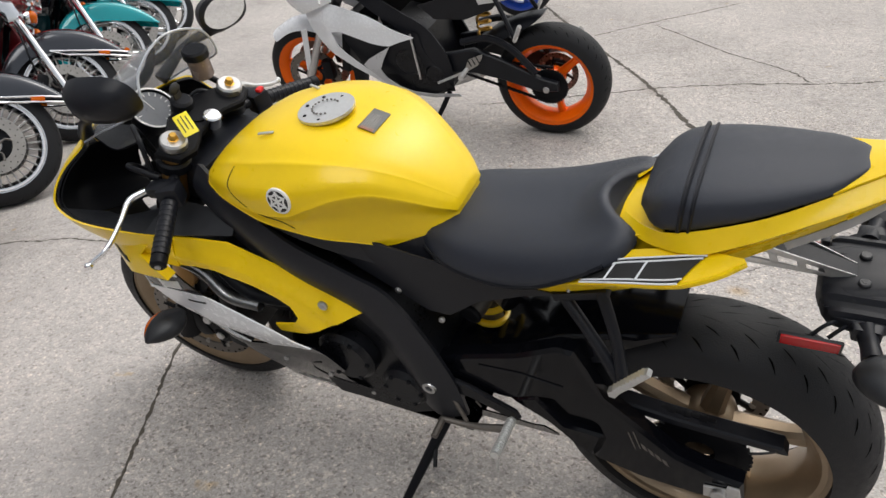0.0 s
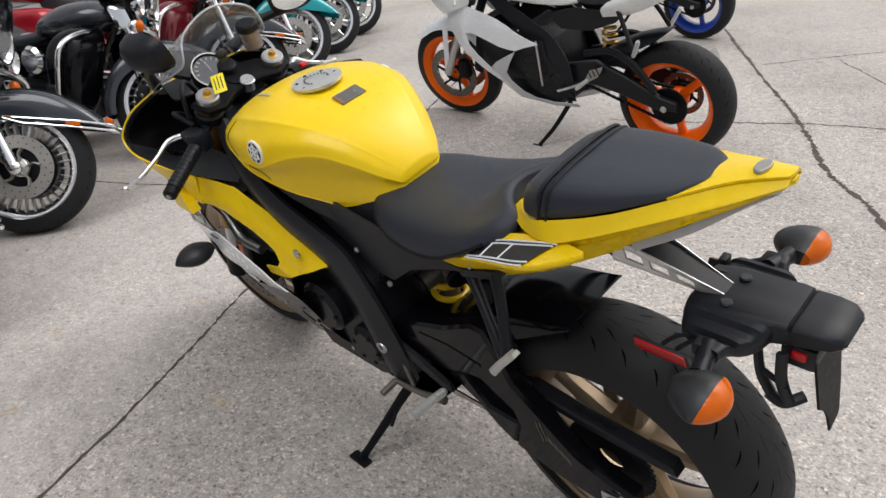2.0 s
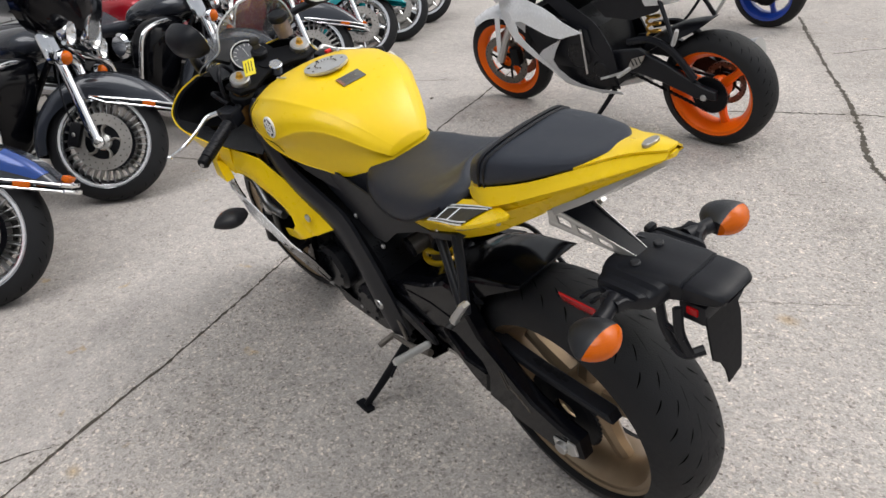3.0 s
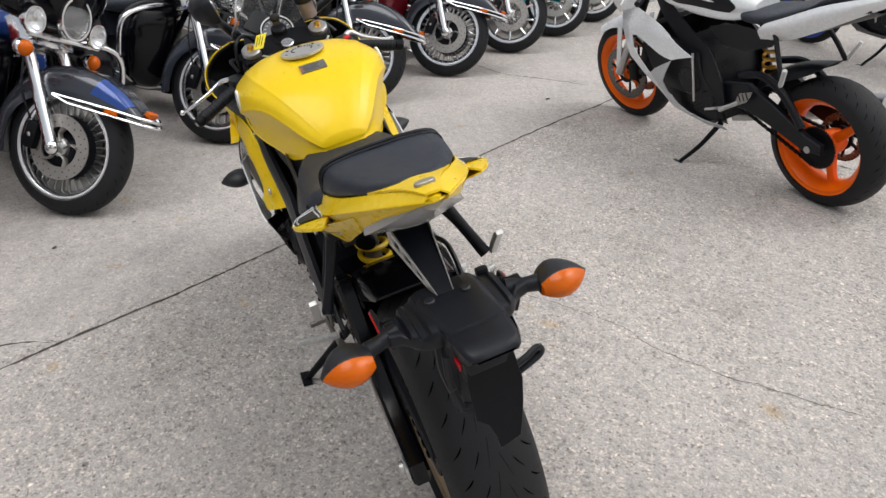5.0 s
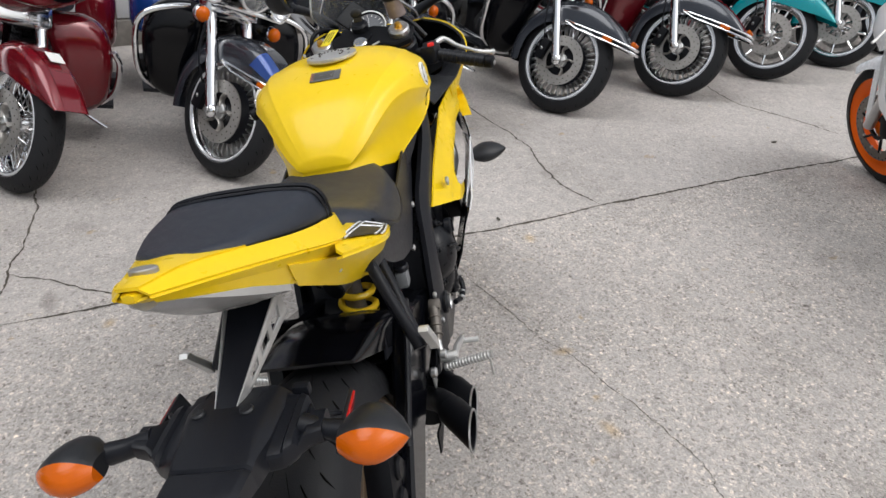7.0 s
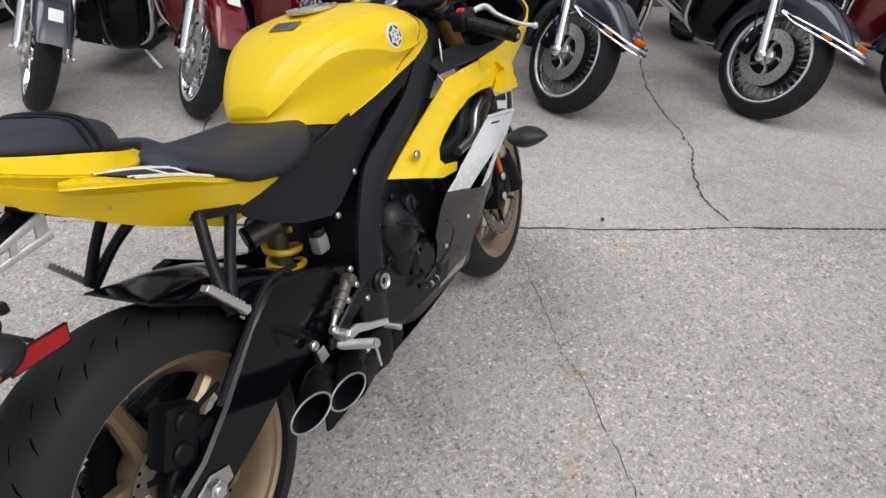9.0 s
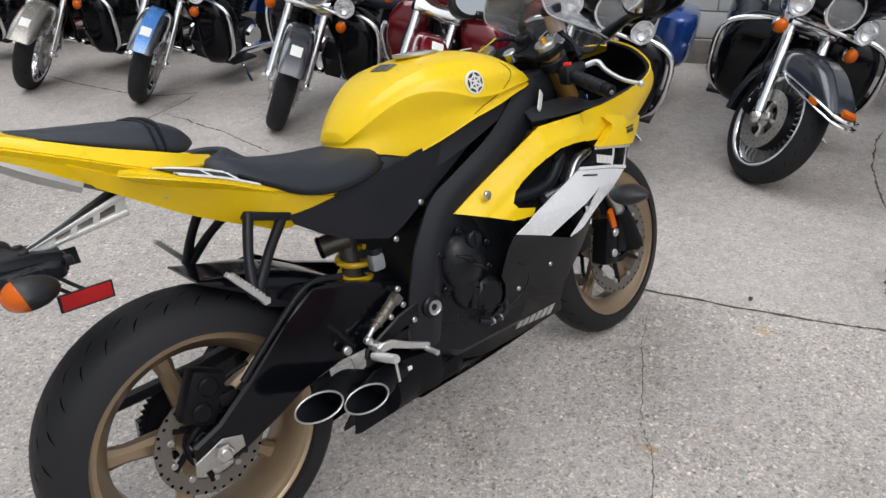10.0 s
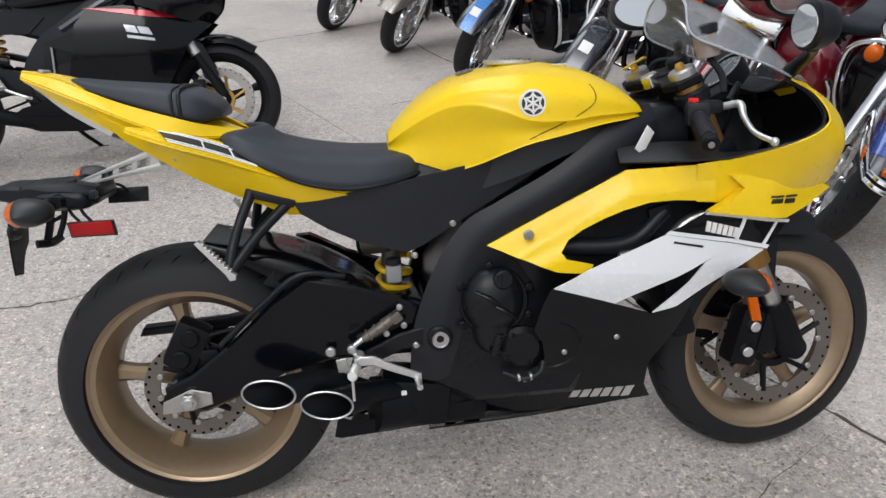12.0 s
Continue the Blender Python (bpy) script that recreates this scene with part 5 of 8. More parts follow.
    for s in (1, -1):
        bm = B()
        tube(bm, side([(-0.203, 0.095, 0.746), (-0.21, 0.125, 0.743), (-0.215, 0.150, 0.741)], s), (0.015, 0.013, 0.015), 12)
        stalk = part("signal_stalk", bm, SATIN_BLACK, holder)
        tilt = Matrix.Translation((-0.228, -0.185, 0.7405) if s < 0 else (-0.242, 0.188, 0.745)) @ Matrix.Scale(0.90, 4)
        # teardrop body with the lens at its back, its point facing outwards
        body = []
        for k in range(9):
            u = k / 8
            r = 0.033 * math.sin(math.pi * min(1, 0.12 + 0.88 * u)) ** 0.7 if u < 1 else 0.003
            rr = max(0.003, r)
            yy = s * (-0.045 + 0.092 * u)
            body.append([(rr * (1.75 if math.cos(a) > 0 else 1.15) * math.cos(a), yy, rr * 0.92 * math.sin(a)) for a in np.linspace(0, 2 * math.pi, 20, endpoint=False)])
        bm = B()
        loft(bm, body)
        t = bm.copy()
        bmesh.ops.bisect_plane(bm, geom=bm.verts[:] + bm.edges[:] + bm.faces[:], plane_co=(-0.006, 0, 0), plane_no=(1, 0, 0.25), clear_inner=True)
        bmesh.ops.holes_fill(bm, edges=bm.edges[:])
        bmesh.ops.bisect_plane(t, geom=t.verts[:] + t.edges[:] + t.faces[:], plane_co=(-0.006, 0, 0), plane_no=(1, 0, 0.25), clear_outer=True)
        bmesh.ops.holes_fill(t, edges=t.edges[:])
        sig = part("turn_signal", turned(bm, tilt), GREY_PLASTIC, holder, "black turn signal with amber lens")
        part("signal_lens", turned(t, tilt), AMBER, sig, "amber lens")
        # red side reflector
        bm = B()
        ry, rz = (0.110, 0.711) if s > 0 else (0.120, 0.690)
        lean = Matrix.Rotation(radians(-18 * s), 4, "X")
        box(bm, (-0.138, s * ry, rz), (0.088, 0.006, 0.034), 0.002, lean)
        for dx in (0.0, -0.022):
            tube(bm, side([(-0.176 + dx, 0.078, 0.738), (-0.155 + dx, ry - 0.014, rz + 0.028), (-0.138 + dx, ry - 0.003, rz + 0.013)], s), 0.0035, 6)
        refl = part("reflector_mount", bm, SATIN_BLACK, holder)
        bm = B()
        box(bm, (-0.138, s * (ry + 0.0045), rz + 0.001), (0.080, 0.004, 0.028), 0.0015, lean)
        part("reflector", bm, RED_LENS, refl, "red side reflector")

    # passenger peg hangers
    for s in (1, -1):
        bm = B()
        tube(bm, side([(0.171, 0.118, 0.742), (0.140, 0.150, 0.67), (0.122, 0.178, 0.605)], s), (0.011, 0.010, 0.012), 10)
        tube(bm, side([(0.243, 0.112, 0.718), (0.180, 0.148, 0.662), (0.124, 0.178, 0.597)], s), (0.011, 0.010, 0.012), 10)
        box(bm, (0.207, s * 0.112, 0.729), (0.10, 0.030, 0.018), 0.005, Matrix.Rotation(radians(17), 4, "Y"))
        hanger = part("peg_hanger", bm, SATIN_BLACK, bike, "black passenger footrest hanger")
        bm = B()
        q = Matrix.Rotation(radians(51), 4, "Y")
        teeth = [(0.046, -0.005), (0.046, 0.004)] + [(0.040 - 0.0045 * k, 0.0045 + 0.0045 * (k % 2)) for k in range(18)] + [(-0.038, 0.005), (-0.050, 0.008), (-0.056, 0.0), (-0.050, -0.009), (-0.036, -0.006)]
        extrude_poly(bm, [(-x, z) for x, z in teeth], -0.008, 0.008, 0.0012)
        bm.transform(Matrix.Translation((0.103, s * 0.200, 0.634)) @ q)
        part("passenger_peg", bm, ALLOY, hanger, "folded toothed alloy footrest")
        # rider's rearset
        bm = B()
        extrude_poly(bm, [(0.50, 0.445), (0.44, 0.430), (0.345, 0.385), (0.338, 0.365), (0.36, 0.358), (0.45, 0.395), (0.51, 0.40)], s * 0.150 - 0.006, s * 0.150 + 0.006, 0.004)
        rearset = part("rearset", bm, ENGINE_BLACK, bike, "black rider footrest bracket")
        bm = B()
        ribbed_peg(bm, (0.352, s * 0.165, 0.372), (0.346, s * 0.268, 0.398), 0.0105)
        tube(bm, side([(0.346, 0.262, 0.390), (0.346, 0.264, 0.345)], s), 0.003, 6)
        part("rider_peg", bm, ALLOY, rearset, "ribbed alloy footrest with a feeler")
        bm = B()
        if s > 0:
            tube(bm, [(0.36, 0.165, 0.335), (0.44, 0.172, 0.320), (0.52, 0.176, 0.318)], (0.010, 0.007, 0.006), 8)
            tube(bm, [(0.515, 0.176, 0.318), (0.515, 0.222, 0.316)], 0.008, 8)
            tube(bm, [(0.46, 0.168, 0.325), (0.50, 0.155, 0.42)], 0.005, 8)
            part("shift_lever", bm, DARK_DISC, rearset, "grey gear lever")
        else:
            extrude_poly(bm, [(0.352, 0.398), (0.362, 0.405), (0.388, 0.403), (0.430, 0.380), (0.484, 0.356), (0.484, 0.334), (0.474, 0.336), (0.468, 0.348), (0.425, 0.366), (0.385, 0.384), (0.358, 0.384)], -0.196, -0.186, 0.002)
            tube(bm, [(0.474, -0.190, 0.345), (0.478, -0.228, 0.342)], 0.0065, 8)
            tube(bm, [(0.360, -0.190, 0.394), (0.358, -0.160, 0.394)], 0.012, 12)
            part("brake_pedal", bm, ALLOY, rearset, "bare alloy brake pedal")
            bm = B()
            tube(bm, [(0.356, -0.172, 0.396), (0.345, -0.166, 0.412), (0.368, -0.160, 0.430)], 0.006, 10)
            disc(bm, (0.345, -0.168, 0.412), (0, 1, 0), 0.010, 0.016, 12, 0.003)
            part("pedal_link", bm, STEEL, rearset)
            bm = B()
            tube(bm, [(0.368, -0.158, 0.428), (0.400, -0.156, 0.446), (0.434, -0.152, 0.468)], (0.0085, 0.0120, 0.0125), 12)
            box(bm, (0.440, -0.154, 0.471), (0.024, 0.026, 0.022), 0.005, Matrix.Rotation(radians(-32), 4, "Y"))
            for u in (0.2, 0.45, 0.7):
                disc(bm, Vector((0.368, -0.158, 0.428)).lerp(Vector((0.434, -0.152, 0.468)), u), (0.066, 0.006, 0.040), 0.0138, 0.004, 14, 0.001)
            part("master_cylinder", bm, DARK_DISC, rearset, "dull grey rear brake master cylinder")
            bm = B()
            extrude_poly(bm, [(0.308, 0.380), (0.330, 0.382), (0.338, 0.352), (0.312, 0.350)], -0.146, -0.142, 0.001)
            part("heel_plate", bm, ALLOY, rearset)
            bm = B()
            disc(bm, (0.300, -0.150, 0.402), (0, 1, 0), 0.011, 0.014, 16, 0.003)
            part("pivot_cap", bm, STEEL, rearset)
            bolts(rearset, [(0.448, -0.158, 0.492), (0.455, -0.158, 0.452), (0.418, -0.158, 0.436), (0.478, -0.158, 0.405)], (0, 1, 0), 0.007)
    # side stand
    bm = B()
    tube(bm, [(0.535, 0.115, 0.255), (0.575, 0.195, 0.165), (0.612, 0.276, 0.080)], (0.014, 0.012, 0.010), 10)
    tube(bm, [(0.560, 0.170, 0.19), (0.545, 0.215, 0.170)], 0.005, 6)
    stand = part("side_stand", bm, MATT_BLACK, bike, "black side stand, folded out")
    bm = B()
    box(bm, (0.620, 0.290, 0.068), (0.06, 0.028, 0.010), 0.003, Matrix.Rotation(radians(12), 4, "X"))
    tube(bm, [(0.612, 0.274, 0.084), (0.616, 0.286, 0.070)], 0.010, 8)
    part("stand_foot", bm, MATT_BLACK, stand)

    # exhaust: two slash-cut tips low on the right
    bm = B()
    tube(bm, [(0.62, -0.06, 0.225), (0.48, -0.085, 0.245), (0.38, -0.115, 0.255)], (0.055, 0.062, 0.060), 18)
    box(bm, (0.47, -0.09, 0.262), (0.16, 0.12, 0.11), 0.03, Matrix.Rotation(radians(8), 4, "Y"))
    muffler = part("muffler", bm, MATT_BLACK, bike, "black underbelly muffler")
    bm = B()
    panel(bm, [(0.60, 0.250), (0.60, 0.210), (0.419, 0.194), (0.304, 0.186), (0.290, 0.190), (0.300, 0.232), (0.310, 0.234), (0.340, 0.220), (0.42, 0.232)], lambda x, z: 0.128, -1, 0.004)
    part("heat_shield", bm, MATT_BLACK, muffler, "black pointed heel below the exhaust")
    for cx, cy, cz in ((0.177, -0.225, 0.354), (0.288, -0.217, 0.315)):
        bm = B()
        d = Vector((-0.80, -0.52, 0.10)).normalized()
        c = Vector((cx, cy, cz))
        p0 = c - d * 0.085
        n = Vector((-0.05, -1.0, 0.0)).normalized()
        outer, inner, deep = [], [], []
        u = d.cross(Vector((0, 0, 1))).normalized()
        v = d.cross(u)
        base, r = [], 0.0305
        for k in range(28):
            a = 2 * math.pi * k / 28
            o = u * math.cos(a) + v * math.sin(a)

            def cut(rad, o=o):
                q = p0 + o * rad
                return q + d * ((c - q).dot(n) / d.dot(n))
            base.append(p0 + o * r)
            outer.append(cut(r))
            inner.append(cut(r - 0.003))
            deep.append(p0 + o * (r - 0.003))
        rings = [base, outer, inner, deep]
        vs = [[bm.verts.new(p) for p in g] for g in rings]
        for a, b in zip(vs, vs[1:]):
            for k in range(28):
                bm.faces.new((a[k], a[(k + 1) % 28], b[(k + 1) % 28], b[k]))
        bm.faces.new(vs[0])
        bm.faces.new(vs[-1])
        tube(bm, [p0 + d * 0.01, p0 - d * 0.04, Vector((cx + 0.20, -0.10, 0.275))], (0.027, 0.025, 0.026), 14)
        tip = part("exhaust_tip", bm, MATT_BLACK, muffler, "black slash-cut exhaust tip with a bare rim")
        bm = B()
        tube(bm, outer + [outer[0]], 0.0022, 6, 84)
        part("tip_rim", bm, STEEL, tip)
    bm = B()
    for k in range(4):
        box(bm, (0.400 + 0.0155 * k, -0.1515, 0.300 - 0.002 * k), (0.0115, 0.003, 0.0105), 0.001)
    part("lettering_bar", bm, LABEL_WHITE, muffler, "small white maker's mark")

    # ---- fairings ----
    def flank(x, z):
        """Half width of the fairing at x, z."""
        y = float(np.interp(z, (0.15, 0.22, 0.32, 0.43, 0.50, 0.55, 0.64, 0.70, 0.76), (0.085, 0.112, 0.158, 0.200, 0.220, 0.241, 0.244, 0.236, 0.215)))
        return y - max(0.0, x - 1.0) * 0.16 - max(0.0, x - 1.20) * 0.34 - max(0.0, 0.72 - x) * 0.25

    for s in (1, -1):
        # upper cowl
        bm = B()
        rim_rail = [(1.262, 0.148, 0.913), (1.277, 0.202, 0.890), (1.288, 0.238, 0.856), (1.280, 0.253, 0.829), (1.232, 0.255, 0.803), (1.14, 0.232, 0.776), (1.045, 0.208, 0.761)]
        mid_rail = [(1.345, 0.085, 0.885), (1.358, 0.160, 0.842), (1.352, 0.204, 0.796), (1.322, 0.220, 0.768), (1.250, 0.226, 0.742), (1.15, 0.220, 0.728), (1.045, 0.214, 0.722)]
        low_rail = [(1.41, 0.03, 0.80), (1.420, 0.080, 0.745), (1.392, 0.118, 0.705), (1.342, 0.148, 0.684), (1.24, 0.184, 0.668), (1.15, 0.206, 0.676), (1.045, 0.218, 0.688)]
        surf(bm, [side(rim_rail, s), side(mid_rail, s), side(low_rail, s)], 36, 10, 0.004)

        def arm_y(x, z):
            zu = float(np.interp(x, (0.63, 0.75, 0.86, 0.91, 1.08), (0.612, 0.672, 0.728, 0.754, 0.760)))
            y0 = float(np.interp(x, (0.63, 0.75, 0.91, 1.08), (0.163, 0.170, 0.189, 0.209)))
            d = max(0.0, zu - z)
            crease = 0.006 * math.exp(-(((d - 0.045) / 0.012) ** 2))
            return y0 + min(d, 0.09) / 0.09 * float(np.interp(x, (0.63, 0.80, 1.08), (0.055, 0.045, 0.015))) + crease
        panel(bm, [(0.632, 0.612), (0.69, 0.642), (0.75, 0.672), (0.86, 0.728), (0.91, 0.754), (1.08, 0.760), (1.08, 0.688), (1.0, 0.694), (0.95, 0.692), (0.90, 0.680), (0.858, 0.664), (0.815, 0.643), (0.788, 0.625), (0.772, 0.602), (0.782, 0.588), (0.836, 0.574), (0.828, 0.556), (0.765, 0.562), (0.70, 0.588)], arm_y, s, 0.004, 0.014)
        cowl = part("upper_cowl", bm, YELLOW, bike, "yellow upper fairing with its side arm", 50)
        bolts(cowl, [(0.711, s * 0.196, 0.637)], (0, 1, 0), 0.011, STEEL, "fastener")
        # dark trim between cowl and frame
        bm = B()
        surf(bm, [side([(1.10, 0.223, 0.769), (1.0, 0.198, 0.765), (0.90, 0.176, 0.765)], s), side([(1.10, 0.13, 0.79), (1.0, 0.135, 0.795), (0.90, 0.15, 0.79)], s)], 8, 4, 0.004)
        surf(bm, [side([(1.278, 0.250, 0.828), (1.230, 0.252, 0.802), (1.10, 0.223, 0.768)], s), side([(1.25, 0.18, 0.770), (1.20, 0.17, 0.760), (1.10, 0.12, 0.77)], s)], 10, 4, 0.004)
        part("cockpit_trim", bm, GREY_PLASTIC, cowl, "dark cockpit trim")
        bm = B()
        surf(bm, [side([(1.258, 0.142, 0.911), (1.273, 0.197, 0.888), (1.284, 0.233, 0.854), (1.276, 0.248, 0.827)], s),
                  side([(1.31, 0.09, 0.88), (1.335, 0.12, 0.84), (1.335, 0.15, 0.80), (1.29, 0.18, 0.76)], s),
                  side([(1.27, 0.01, 0.86), (1.30, 0.01, 0.80), (1.30, 0.02, 0.75), (1.25, 0.04, 0.72)], s)], 14, 8, 0.004)
        surf(bm, [side([(1.40, 0.02, 0.715), (1.38, 0.10, 0.705), (1.32, 0.155, 0.70), (1.20, 0.19, 0.70), (1.06, 0.20, 0.70)], s),
                  side([(1.36, 0.0, 0.70), (1.33, 0.04, 0.69), (1.28, 0.07, 0.69), (1.20, 0.10, 0.69), (1.06, 0.14, 0.69)], s)], 14, 4, 0.004)
        for line in ((rim_rail, mid_rail, low_rail),):
            surf(bm, [side([(x - 0.010, y - 0.008, z - 0.003) for x, y, z in line[0]], s), side([(x - 0.012, y - 0.010, z) for x, y, z in line[1]], s), side([(x - 0.012, max(0.004, y - 0.010), z) for x, y, z in line[2]], s)], 24, 8, 0.002)
        part("inner_cowl", bm, MATT_BLACK, cowl, "black inside of the nose")
        # raised yellow panel with the model mark
        off = lambda x, z: flank(x, z) + 0.022
        bm = B()
        panel(bm, [(1.105, 0.738), (1.20, 0.736), (1.29, 0.716), (1.375, 0.684), (1.30, 0.656), (1.235, 0.642), (1.15, 0.656), (1.06, 0.672), (1.10, 0.690), (1.135, 0.712)], off, s, 0.026, 0.02)
        mark = part("mark_panel", bm, YELLOW, cowl, "yellow raised panel with a dark mark")
        bm = B()
        high = lambda x, z: flank(x, z) + 0.0240
        for x0, x1, cut in ((1.189, 1.224, 0.004), (1.230, 1.264, -0.004)):
            drop = (x0 - 1.189) * 0.11
            panel(bm, [(x0 + 0.004, 0.6925 - drop), (x1 + 0.004, 0.6890 - drop), (x1 + 0.002, 0.6850 - drop), (x0 + 0.002, 0.6885 - drop)], high, s, 0.0015, 0.02)
            panel(bm, [(x0 + 0.002 + max(0, cut), 0.6860 - drop), (x1 + 0.001 + min(0, cut), 0.6825 - drop), (x1 - 0.002 + min(0, cut), 0.6740 - drop), (x0 - 0.002 + max(0, cut), 0.6770 - drop)], high, s, 0.0015, 0.02)
        part("model_mark", bm, INK, mark, "dark mark drawn as flat slanted blocks")
        # black field with white lines and bars
        bm = B()
        panel(bm, [(1.062, 0.668), (1.15, 0.650), (1.262, 0.626), (1.205, 0.580), (1.13, 0.600), (0.985, 0.637)], flank, s, 0.004)
        field = part("stripe_field", bm, GLOSS_BLACK, cowl, "black stripe panel")
        bm = B()
        thin = lambda x, z: flank(x, z) + 0.0025
        panel(bm, [(1.060, 0.671), (1.150, 0.654), (1.265, 0.629), (1.262, 0.623), (1.150, 0.647), (1.056, 0.665)], thin, s, 0.002)
        panel(bm, [(0.980, 0.640), (1.130, 0.607), (1.210, 0.585), (1.204, 0.578), (1.130, 0.599), (0.972, 0.634)], thin, s, 0.002)
        panel(bm, [(1.142, 0.652), (1.150, 0.650), (1.132, 0.603), (1.124, 0.605)], thin, s, 0.002)
        panel(bm, [(1.222, 0.634), (1.230, 0.632), (1.196, 0.586), (1.188, 0.588)], thin, s, 0.002)
        part("stripe_line", bm, WHITE, field, "white stripe lines")
        bm = B()
        for k in range(6):
            x0, z0 = 1.060 + 0.0126 * k, 0.6520 - 0.0038 * k
            panel(bm, [(x0, z0), (x0 + 0.0100, z0 - 0.0030), (x0 + 0.0062, z0 - 0.0232), (x0 - 0.0038, z0 - 0.0202)], thin, s, 0.002, 0.02)
        part("lettering_bar", bm, LABEL_WHITE, field, "white maker's mark drawn as blocks")
        # white slanted panels
        bm = B()
        panel(bm, [(0.752, 0.534), (0.82, 0.570), (0.975, 0.632), (1.130, 0.597), (1.00, 0.540), (0.882, 0.487)], lambda x, z: flank(x, z) + 0.001, s, 0.004)
        panel(bm, [(1.130, 0.597), (1.200, 0.577), (1.10, 0.520), (1.02, 0.466), (0.968, 0.455), (1.035, 0.520), (1.065, 0.566)], lambda x, z: flank(x, z) - 0.002, s, 0.004)
        white = part("white_panel", bm, WHITE, bike, "white slanted side panel")
        bm = B()
        panel(bm, [(0.990, 0.618), (1.055, 0.602), (1.053, 0.598), (0.988, 0.614)], lambda x, z: flank(x, z) + 0.0025, s, 0.001)
        part("lettering_bar", bm, INK, white)
        # black lower fairing
        bm = B()
        lowf = lambda x, z: flank(x, z) - 0.003
        panel(bm, [(0.748, 0.532), (0.765, 0.535), (0.882, 0.484), (0.968, 0.452), (1.025, 0.468), (1.06, 0.485), (1.03, 0.40), (0.985, 0.318), (0.990, 0.250), (1.012, 0.208), (0.84, 0.197), (0.63, 0.192), (0.50, 0.188), (0.50, 0.235), (0.56, 0.275), (0.615, 0.296), (0.66, 0.303), (0.699, 0.312), (0.733, 0.335), (0.748, 0.364), (0.740, 0.40), (0.720, 0.432), (0.728, 0.470), (0.736, 0.500)], lowf, s, 0.005)
        lower = part("lower_fairing", bm, GLOSS_BLACK, bike, "glossy black lower fairing")
        bm = B()
        tube(bm, [(x, s * (lowf(x, z) - 0.001), z) for x, z in ((0.735, 0.336), (0.775, 0.330), (0.815, 0.352), (0.826, 0.392), (0.806, 0.428), (0.775, 0.448))], 0.003, 6)
        part("pressed_rib", bm, GLOSS_BLACK, lower)
        bolts(lower, [(0.79, s * (flank(0.79, 0.37) - 0.001), 0.37), (0.71, s * (flank(0.71, 0.30) + 0.003), 0.30), (0.90, s * (flank(0.9, 0.40) - 0.002), 0.40), (0.66, s * (flank(0.66, 0.285) + 0.003), 0.285)], (0, 1, 0), 0.006)
        bm = B()
        face = lambda x, z: flank(x, z) - 0.001
        for k in range(6):
            x0, h = 0.826 + 0.0245 * k, 0.021 + 0.0020 * k
            panel(bm, [(x0, 0.248), (x0 + 0.0190, 0.248), (x0 + 0.0115, 0.248 - h), (x0 - 0.0075, 0.248 - h)], face, s, 0.002, 0.02)
        part("lettering_bar", bm, ALLOY, lower, "silver maker's mark drawn as blocks")
        bm = B()
        panel(bm, [(0.50, 0.235), (0.50, 0.170), (0.31, 0.148), (0.31, 0.158), (0.335, 0.205), (0.36, 0.195), (0.42, 0.215)], lambda x, z: flank(0.56, z) - (0.56 - x) * 0.05, s, 0.004)
        part("belly_tail", bm, GLOSS_BLACK, lower, "black belly pan tail")
        # inner black duct
        bm = B()
        surf(bm, [side([(0.80, 0.150, 0.72), (0.95, 0.165, 0.715), (1.10, 0.168, 0.71), (1.24, 0.145, 0.70)], s), side([(0.78, 0.150, 0.54), (0.92, 0.160, 0.54), (1.06, 0.160, 0.56), (1.18, 0.140, 0.60)], s)], 10, 5, 0.004)
        part("duct", bm, MATT_BLACK, bike)
        # front indicator
        bm = B()
        rings = []
        for k in range(9):
            u = k / 8
            r = max(0.003, 0.036 * math.sin(math.pi * (0.10 + 0.88 * u)) ** 0.8)
            rings.append([(1.128 + 0.010 * u + r * 1.25 * math.cos(a) * 1.0, s * (0.222 + 0.105 * u), 0.530 + r * 0.75 * math.sin(a)) for a in np.linspace(0, 2 * math.pi, 18, endpoint=False)])
        loft(bm, rings)
        t = bm.copy()
        bmesh.ops.bisect_plane(bm, geom=bm.verts[:] + bm.edges[:] + bm.faces[:], plane_co=(1.152, 0, 0), plane_no=(1, 0, 0), clear_outer=True)
        bmesh.ops.holes_fill(bm, edges=bm.edges[:])
        bmesh.ops.bisect_plane(t, geom=t.verts[:] + t.edges[:] + t.faces[:], plane_co=(1.152, 0, 0), plane_no=(1, 0, 0), clear_inner=True)
        bmesh.ops.holes_fill(t, edges=t.edges[:])
        sig = part("front_signal", bm, GREY_PLASTIC, bike, "dark front turn signal with amber lens")
        part("signal_lens", t, AMBER, sig, "amber lens")
    # belly floor and nose lamp
    bm = B()
    surf(bm, [[(0.50, 0.095, 0.168), (0.75, 0.10, 0.183), (1.005, 0.10, 0.208)], [(0.50, 0, 0.150), (0.75, 0, 0.16), (0.98, 0, 0.19)], [(0.50, -0.095, 0.168), (0.75, -0.10, 0.183), (1.005, -0.10, 0.208)]], 10, 8, 0.004)
    part("belly_pan", bm, GLOSS_BLACK, bike, "black belly pan")
    bm = B()
    surf(bm, [[(1.345, 0.075, 0.885), (1.415, 0.06, 0.80), (1.435, 0.06, 0.745)], [(1.375, 0, 0.89), (1.435, 0, 0.81), (1.46, 0, 0.735)], [(1.345, -0.075, 0.885), (1.415, -0.06, 0.80), (1.435, -0.06, 0.745)]], 10, 8, 0.004)
    part("nose_centre", bm, YELLOW, bike, "yellow nose centre")
    bm = B()
